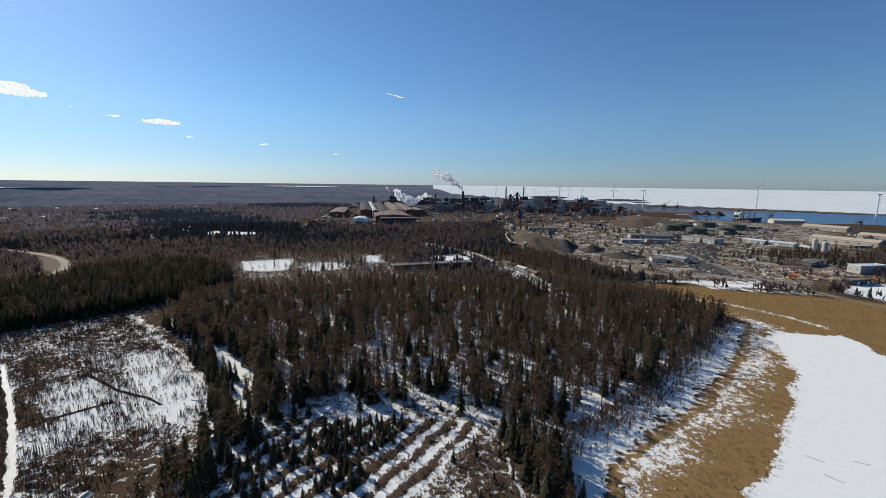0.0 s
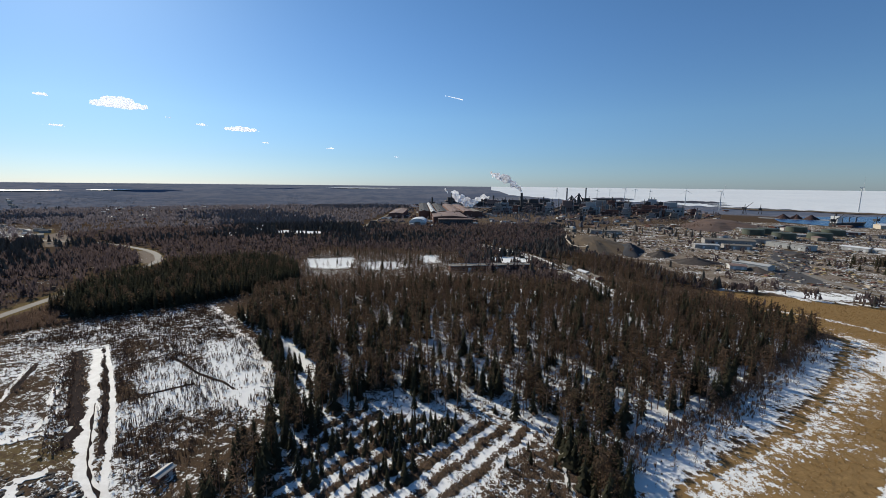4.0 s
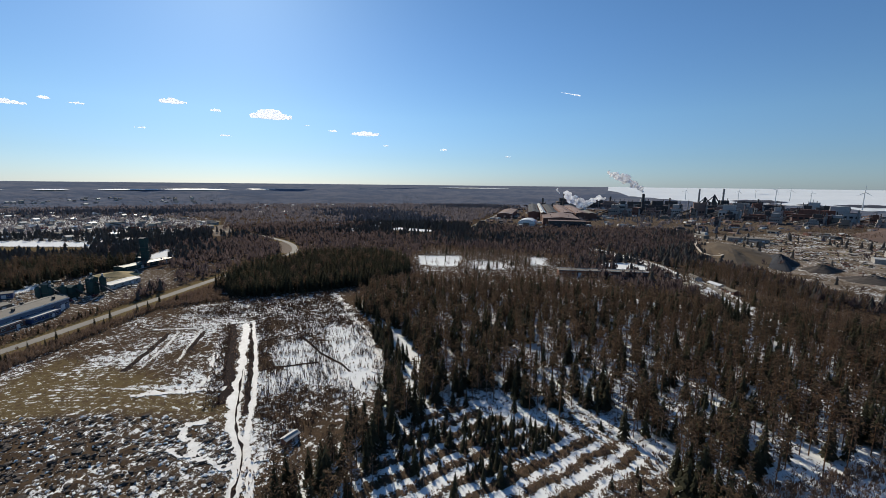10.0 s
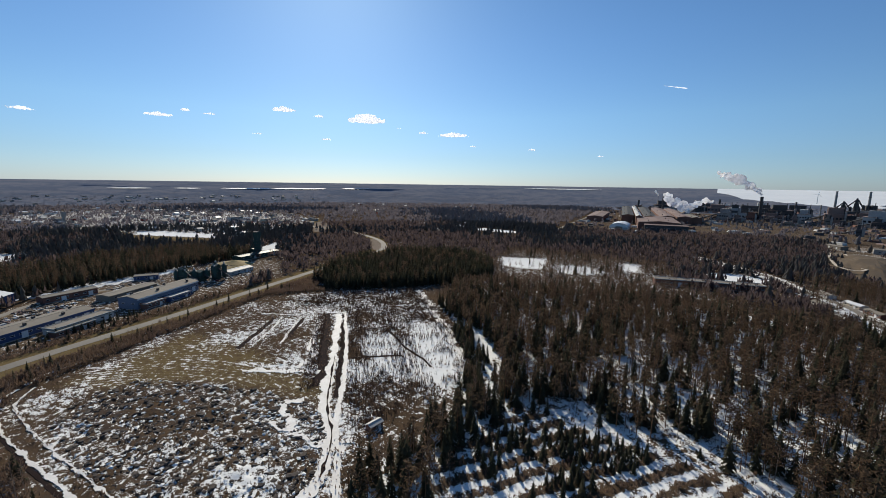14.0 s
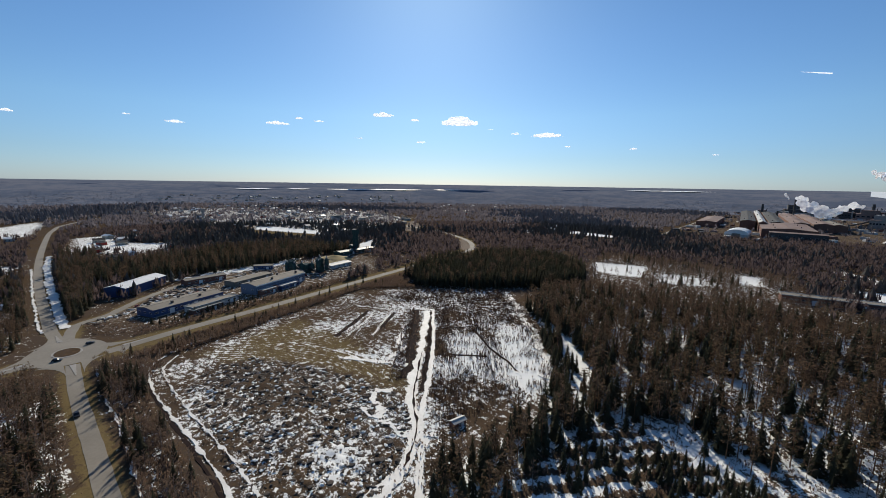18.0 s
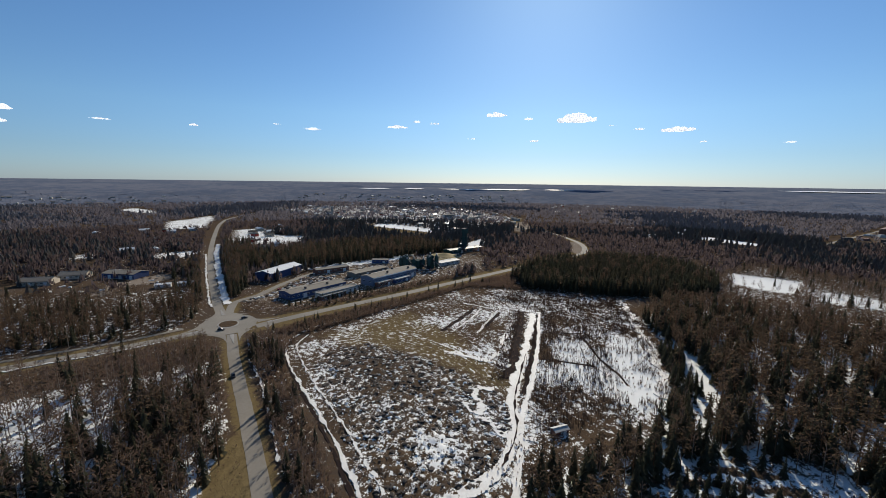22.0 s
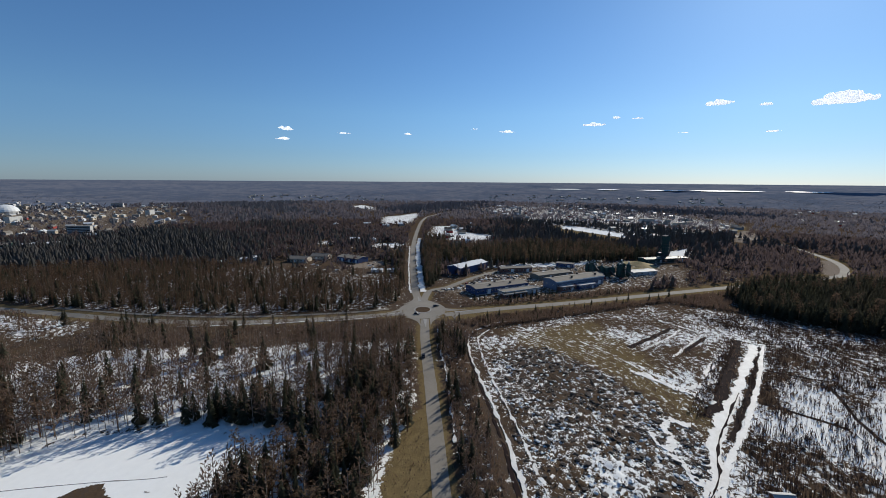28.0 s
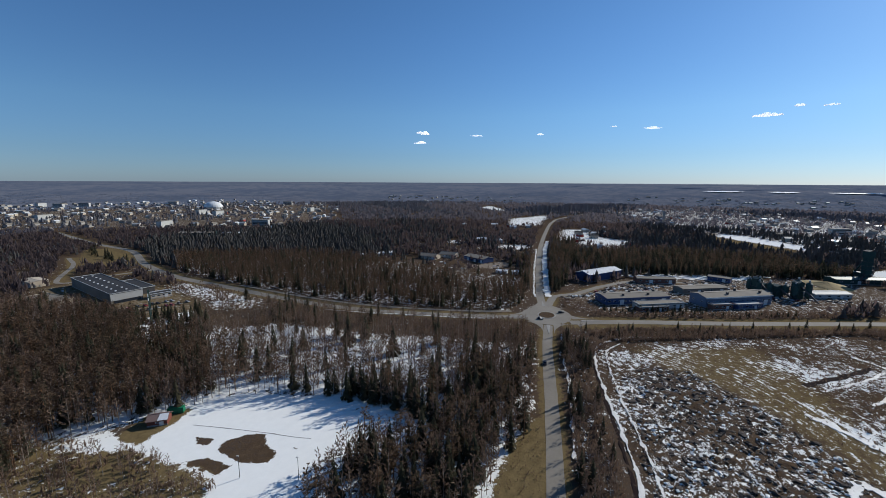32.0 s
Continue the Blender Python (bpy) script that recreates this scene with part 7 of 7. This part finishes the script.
def drop_houses(poly, n, pool, seed):
    r = random.Random(seed)
    p = np.array(poly)
    k = 0
    while k < n:
        x, y = r.uniform(*sorted((p[:, 0].min(), p[:, 0].max()))), r.uniform(p[:, 1].min(), p[:, 1].max())
        if not inside(poly, np.array([x]), np.array([y]))[0] or any(abs(x - a) + abs(y - b) < 26 for a, b in spots) or not clear_of_fields(x, y):
            continue
        spots.append((x, y))
        x2, y2, z, s = settle(x, y)
        copy_thing(r.choice(pool), Matrix.LocRotScale((x2, y2, z), Euler((0, 0, r.choice((0.3, 1.87)) + r.uniform(-0.2, 0.2))), None))
        k += 1


drop_houses(TOWN, 60, patterns[:2] + patterns[3:] + blocks[:1], 1)
drop_houses([(-900, -900), (-1300, -1000), (-1400, -1400), (-1000, -1300)], 18, blocks + patterns, 2)
drop_houses(SUBURB, 40, patterns, 3)
drop_houses([(-620, -60), (-900, -60), (-1000, -240), (-640, -160)], 14, patterns, 4)
drop_houses([(-600, 10), (-900, 20), (-920, 130), (-620, 110)], 14, patterns, 5)
drop_houses([(-500, 800), (-1100, 900), (-1500, 1500), (-600, 1500)], 12, patterns, 6)
drop_houses([(-420, 640), (-620, 700), (-560, 860), (-380, 760)], 10, patterns, 7)
drop_houses([(-620, -560), (-760, -560), (-900, -760), (-700, -800)], 8, patterns, 10)
hall("sports_hall", "low blue-green sports hall at the town's edge", "hall", -560, -610, heading(-0.4, 0.9), 58, 24, 7, M_DGREEN, M_GREYR, 1.5, doors=3, windows=6)
hall("sports_hall", "pale grey hall beside the sports hall", "hall", -590, -560, heading(-0.4, 0.9), 40, 18, 5, M_GREYW, M_WHITE, 1.2, doors=2, windows=4)


def far_houses(name, poly, n, wall, roof, seed, size=(9, 16)):
    """Houses too far off to tell apart singly, walls and roofs joined."""
    r, p = random.Random(seed), np.array(poly)
    w, f = Geo(), Geo()
    for _ in range(n):
        x, y = r.uniform(p[:, 0].min(), p[:, 0].max()), r.uniform(p[:, 1].min(), p[:, 1].max())
        if not inside(poly, np.array([x]), np.array([y]))[0] or not clear_of_fields(x, y):
            continue
        x, y, z, k = settle(x, y)
        L, W, h, a = r.uniform(*size), r.uniform(7, 10), r.uniform(3.5, 5), r.choice((0.3, 1.87)) + r.uniform(-0.2, 0.2)
        m = Matrix.LocRotScale((x, y, z), Euler((0, 0, a)), None)
        for g, q in ((w, Geo().box(-L / 2, -W / 2, 0, L / 2, W / 2, h)), (f, Geo().gable(-L / 2, -W / 2, h, L / 2, W / 2, h + 2.6, 0.5))):
            g.add([m @ Vector(v) for v in q.v], q.f)
    tagged(new(name + "_walls", w.mesh(name, wall)), "walls of many small far-off houses", "houses", kind="stuff")
    tagged(new(name + "_roofs", f.mesh(name, roof)), "roofs of many small far-off houses", "roofs", kind="stuff")


for k, (poly, n) in enumerate(((TOWN, 250), (SUBURB, 110), ([(-500, 800), (-1100, 900), (-1500, 1500), (-600, 1500)], 40), ([(-2000, 200), (-3000, 500), (-2600, 1800), (-1700, 1400)], 70),
                               ([(-1700, -100), (-2600, -300), (-2600, -1200), (-1700, -700)], 60))):
    far_houses("far_house", poly, n, M_CONC, M_GREYR, 40 + k)
    far_houses("far_house", poly, n // 2, M_BEIGE, M_GREYW, 60 + k)
for k, o in enumerate(patterns + blocks):
    x, y, z, s = settle(-1240 + 60 * k, 300 + 40 * k)
    o.matrix_basis = pose(x, y, z, 0, 0, 20 * k)
t = thing("radio_mast", pose(-180, -240, 0), "slim lattice radio mast rising from the wood", "mast")
for a in range(3):
    c, s = math.cos(2.094 * a) * 0.5, math.sin(2.094 * a) * 0.5
    part("leg", Geo().tube((c * 1.4, s * 1.4, 0), (c * 0.7, s * 0.7, 31), 0.26, 0.2, 5), M_DGREEN, t)
for i in range(12):
    part("brace", Geo().box(-0.45, -0.45, 1.2 + 2.3 * i, 0.45, 0.45, 1.32 + 2.3 * i), M_STEEL, t)
for z in (24, 26.5):
    part("antenna", Geo().box(0.4, -0.2, z, 0.7, 0.2, z + 2), M_WHITE, t)
for x, y in ((-96, -98), (-101, -79)):
    t = thing("lamp_post", pose(x, y, 0), "thin grey lamp post beside the snowy yard", "lamp post")
    part("pole", Geo().tube((0, 0, 0), (0, 0, 8), 0.11, 0.07, 8), M_STEEL, t)
    part("lamp_head", Geo().box(-0.2, -0.6, 7.9, 0.2, 0.2, 8.1), M_GREYW, t)


for k, (x, y) in enumerate(((50, 498), (62, 470), (70, 448), (80, 420), (100, 440), (92, 462), (78, 492), (44, 520))):
    hall("cabin", "low camp cabin beside a snowy lane", "cabin", x, y, heading(0.35, -0.93) + 4 * (k % 3), 16, 7, 3, (M_GREYW, M_BROWNW, M_BEIGE)[k % 3], (M_GREYR, M_WHITE)[k % 2], 1.0, "cabins of the camp", windows=3, doors=1)


# ---- vehicles ----
def car(x, y, turn, mat, label, group=""):
    t = thing("car", pose(x, y, 0.14, 0, 0, turn), label, "car", group)
    body = Geo().add([(-2.1, -0.85, 0.35), (2.1, -0.85, 0.35), (2.1, 0.85, 0.35), (-2.1, 0.85, 0.35), (-2.15, -0.88, 0.85), (2.1, -0.88, 0.75), (2.1, 0.88, 0.75), (-2.15, 0.88, 0.85)],
                     [(3, 2, 1, 0), (4, 5, 6, 7), (0, 1, 5, 4), (1, 2, 6, 5), (2, 3, 7, 6), (3, 0, 4, 7)])
    part("body", body, mat, t)
    part("cabin", Geo().add([(-1.9, -0.8, 0.84), (0.9, -0.8, 0.8), (0.9, 0.8, 0.8), (-1.9, 0.8, 0.84), (-1.5, -0.65, 1.42), (0.2, -0.65, 1.42), (0.2, 0.65, 1.42), (-1.5, 0.65, 1.42)],
                            [(0, 1, 5, 4), (1, 2, 6, 5), (2, 3, 7, 6), (3, 0, 4, 7)]), M_GLASS, t)
    part("roof", Geo().box(-1.5, -0.66, 1.42, 0.2, 0.66, 1.47), mat, t)
    for sx in (-1.3, 1.3):
        for sy in (-0.86, 0.86):
            w = part("wheel", Geo().tube((sx, sy - 0.1, 0.32), (sx, sy + 0.1, 0.32), 0.32, 0.32, 12), M_DARKR, t)
            part("rim", Geo().tube((sx, sy - 0.12, 0.32), (sx, sy + 0.12, 0.32), 0.18, 0.18, 8), M_GREYW, w)
    return t


M_CAR = [paint("black_car_paint", (0.015, 0.015, 0.018), rough=0.3, bump=0), paint("silver_car_paint", (0.45, 0.46, 0.47), rough=0.35, bump=0), paint("white_car_paint", (0.75, 0.75, 0.75), rough=0.35, bump=0), paint("red_car_paint", (0.3, 0.03, 0.03), rough=0.35, bump=0)]
car(-287, -12, 70, M_CAR[0], "dark car entering the roundabout")
car(-213, -5.5, 2, M_CAR[0], "black car driving along the straight road")
car(-306, 2, 120, M_CAR[0], "dark car leaving the roundabout")
rnd = random.Random(5)
for i in range(16):
    car(-214 - 1.1 * (i % 8) * 4 + rnd.uniform(-1, 1), -300 + 2.0 * (i % 8) - 14 * (i // 8), 80, M_CAR[rnd.randrange(4)], "car parked on the supermarket's lot", "cars on the supermarket's lot")
for i in range(18):
    q = rnd.choice(((-372, 30), (-400, 72), (-412, 150), (-392, 182), (-440, 205)))
    car(q[0] + rnd.uniform(-9, 9), q[1] + rnd.uniform(-9, 9), rnd.uniform(0, 180), M_CAR[rnd.randrange(4)], "vehicle parked in the gravel yard", "vehicles in the yard")


# ---- stored goods ----
def goods(name, poly, n, size, mats, label, seed):
    """Stacks of timber, pallets and machine parts strewn over a yard."""
    r = random.Random(seed)
    p = np.array(poly)
    gs = [Geo() for _ in mats]
    k = 0
    while k < n:
        x, y = r.uniform(p[:, 0].min(), p[:, 0].max()), r.uniform(p[:, 1].min(), p[:, 1].max())
        k += 1
        if not inside(poly, np.array([x]), np.array([y]))[0] or not clear_of_fields(x, y) or r.random() > 0.55 + 0.75 * math.sin(x * 0.045 + 2 * math.sin(y * 0.021)) * math.sin(y * 0.05 + x * 0.017):
            continue
        a, w, d, h = r.uniform(0, 3.14), r.uniform(*size), r.uniform(*size) * 0.5, r.uniform(0.12, 0.42) * size[1] * 0.5
        c, s = math.cos(a), math.sin(a)
        q = [(x + c * u - s * v, y + s * u + c * v) for u, v in ((-w / 2, -d / 2), (w / 2, -d / 2), (w / 2, d / 2), (-w / 2, d / 2))]
        t = r.uniform(0.7, 1)
        v = [(*e, 0) for e in q] + [(x + (e[0] - x) * t, y + (e[1] - y) * t, h) for e in q]
        gs[r.randrange(len(mats))].add(v, [(4, 5, 6, 7), (0, 1, 5, 4), (1, 2, 6, 5), (2, 3, 7, 6), (3, 0, 4, 7)])
    for g, m in zip(gs, mats):
        tagged(new(name, g.mesh(name, m)), label, "stored goods", kind="stuff")


mixed = (M_WHITE, M_GREYW, M_ROCK, M_STEEL, M_RUSTR, M_BEIGE, M_ROCK)
brown = (M_GREYW, M_ROCK, M_STEEL, M_RUSTR, M_BEIGE, M_BROWNW, M_SANDY, M_BANK, M_ROCK)
goods("stacked_goods", [(-352, 0), (-318, 14), (-322, 34), (-350, 26), (-400, 44), (-440, 74), (-440, 110), (-466, 180), (-440, 240), (-400, 230), (-400, 160), (-388, 110), (-376, 70), (-384, 46)], 5200, (1.0, 4.6), mixed, "stacked timber, pallets and scrap in the yard", 1)
goods("trade_goods", [(230, 640), (240, 520), (360, 400), (480, 520), (640, 680), (760, 1000), (700, 1260), (340, 1100), (230, 860)], 9000, (1.6, 6.5), brown, "containers, scrap and stacked goods in the trade yards", 2)
goods("machinery", [(370, 430), (400, 470), (470, 455), (520, 450), (500, 430), (440, 425)], 150, (3, 8), (M_YELLOW, M_YELLOW, M_RED, M_STEEL), "yellow and red machines parked in rows", 3)
goods("mill_goods", MILLTOWN, 1500, (6, 26), (M_RUSTR, M_STEEL, M_GREYW, M_BROWNW), "slabs, coils and low sheds round the mills", 4)
goods("lot_goods", [(-205, -395), (-235, -445), (-262, -445), (-232, -395)], 40, (2, 5), mixed, "pallets and skips behind the supermarket", 5)
goods("north_yard_goods", [(-430, -50), (-520, -60), (-520, -170), (-440, -150)], 90, (2, 5), mixed, "parked trailers and goods between sheds", 6)
goods("town_clutter", TOWN, 1600, (3, 11), (M_STEEL, M_GREYW, M_BEIGE, M_GREYR), "sheds, garages and parked vehicles of the town", 7)
goods("suburb_clutter", SUBURB, 260, (5, 14), (M_WHITE, M_GREYW, M_BEIGE), "sheds and parked vehicles of the suburb", 8)


# ---- clouds, smoke and steam ----
def puffs(name, label, cat, balls, seed, mat=None, skin=2.5):
    """A billow: many overlapping rounded puffs in one mesh."""
    bm = bmesh.new()
    r = random.Random(seed)
    for c, s, squash in balls:
        k = bmesh.ops.create_icosphere(bm, subdivisions=2, radius=1.0)["verts"]
        for v in k:
            n = noise.noise(v.co * 1.7 + Vector((seed + c.x * 0.013, c.y * 0.011, c.z * 0.02)))
            v.co = c + Vector((v.co.x, v.co.y, v.co.z * squash)) * s * (1 + 0.45 * n)
    me = bpy.data.meshes.new(name)
    bm.to_mesh(me)
    bm.free()
    me.polygons.foreach_set("use_smooth", np.ones(len(me.polygons), dtype=bool))
    me.materials.append(mat or M_VAPOUR)
    ob = new(name, me)
    rm = ob.modifiers.new("skin", "REMESH")       # one skin round all puffs
    rm.mode, rm.voxel_size, rm.use_smooth_shade = "VOXEL", skin, True
    return tagged(ob, label, cat, kind="structure" if cat == "cloud" else "stuff")


def cloud(az, el, wide, tall, seed):
    """wide, tall in degrees."""
    r, D = random.Random(seed), 4450.0
    d = Vector((-math.sin(radians(az)) * math.cos(radians(el)), math.cos(radians(az)) * math.cos(radians(el)), math.sin(radians(el))))
    s = Vector((math.cos(radians(az)), math.sin(radians(az)), 0))
    W, H = D * math.tan(radians(wide)), D * math.tan(radians(tall))
    c = Vector((0, 0, EYE_H)) + d * D
    balls = []
    n = max(5, int(4 + wide * 4))
    for i in range(n):
        u = (i + 0.5) / n - 0.5
        k = 1 - (2 * abs(u)) ** 1.8 * 0.75
        q = H * 0.5 * k * r.uniform(0.55, 1.0)
        balls.append((c + s * (u * W + r.uniform(-0.04, 0.04) * W) + Vector((0, 0, q * 0.5 - H * 0.25 + r.uniform(-0.06, 0.1) * H)) + d * r.uniform(-40, 40), q, 0.7))
        balls.append((c + s * (u * W + r.uniform(-0.05, 0.05) * W) + Vector((0, 0, -H * 0.22)) + d * r.uniform(-30, 30), q * 0.75, 0.45))
    puffs("cloud", "small white fair-weather cloud with flat base", "cloud", balls, seed, M_CLOUD, max(5.0, W * 0.02))


for k, (az, el, wide, tall) in enumerate((
        (55.8, 8.6, 2.7, 0.89), (45.5, 8.0, 4.6, 1.70), (33.8, 6.2, 4.2, 0.85), (51.5, 8.0, 1.4, 0.42), (37.9, 6.4, 1.5, 0.43), (41.1, 6.9, 1.3, 0.21),
        (50.7, 5.2, 1.8, 0.36), (58.9, 5.5, 1.5, 0.28), (69.0, 6.9, 2.8, 0.65), (66.4, 7.6, 1.1, 0.39), (64.1, 7.4, 2.0, 0.33), (80.2, 6.3, 2.1, 0.41),
        (23.3, 4.3, 1.2, 0.35), (31.1, 4.7, 1.0, 0.29), (14.5, 3.4, 1.1, 0.26), (84.5, 6.6, 1.0, 0.22), (93.4, 5.9, 1.0, 0.41), (84.3, 6.6, 1.3, 0.28),
        (79.9, 6.2, 2.2, 0.43), (109.3, 6.2, 1.4, 0.55), (109.5, 4.8, 2.2, 0.31), (102.1, 5.8, 1.6, 0.26), (108.8, 6.1, 1.3, 0.65), (109.4, 4.9, 1.5, 0.51),
        (101.6, 5.8, 1.8, 0.36))):
    cloud(az, el + 0.35, wide, tall, k + 1)
for a0, e0, a1, e1 in ((8.0, 11.7, 5.6, 11.2),):
    pts = [Vector((-math.sin(radians(a)), math.cos(radians(a)), math.tan(radians(e)))) * 4300 + Vector((0, 0, EYE_H)) for a, e in ((a0, e0), (a1, e1))]
    tagged(new("contrail", Geo().tube(pts[0], pts[1], 1.0, 5.0, 8).mesh("contrail", M_CLOUD)), "short white vapour trail in the sky", "contrail", kind="structure")


def plume(name, label, path, seed, grey=False):
    """Billows along a rising line of (heading, distance, height, size)."""
    r = random.Random(seed)
    balls = []
    for (a0, f0, z0, s0), (a1, f1, z1, s1) in zip(path, path[1:]):
        for i in range(14):
            t = r.random()
            az, far, z, s = a0 + (a1 - a0) * t, f0 + (f1 - f0) * t, z0 + (z1 - z0) * t, s0 + (s1 - s0) * t
            c = Vector((-math.sin(radians(az)) * far, math.cos(radians(az)) * far, z)) + Vector((r.gauss(0, 0.4), r.gauss(0, 0.4), r.gauss(0, 0.3))) * s
            balls.append((c, s * r.uniform(0.25, 0.7), 0.9))
    puffs(name, label, "smoke", balls, seed)


plume("smoke", "white smoke trailing from the tall chimney", [(-2.67, 1620, 72, 3), (-2.2, 1620, 90, 10), (-1.2, 1620, 110, 17), (-0.2, 1620, 124, 19), (0.8, 1620, 134, 13), (1.6, 1620, 146, 6)], 3)
plume("steam", "thick white steam over the mill", [(3.8, 1480, 26, 13), (4.6, 1480, 38, 21), (5.6, 1480, 50, 20), (6.6, 1480, 68, 12)], 4)
plume("steam", "white steam drifting low behind the mill", [(4.6, 1490, 24, 16), (3.6, 1490, 46, 13), (2.6, 1490, 54, 9), (2.0, 1490, 56, 6)], 6)
plume("steam", "thin wisp of steam above the mill", [(7.5, 1600, 66, 4), (7.9, 1600, 84, 6)], 7)
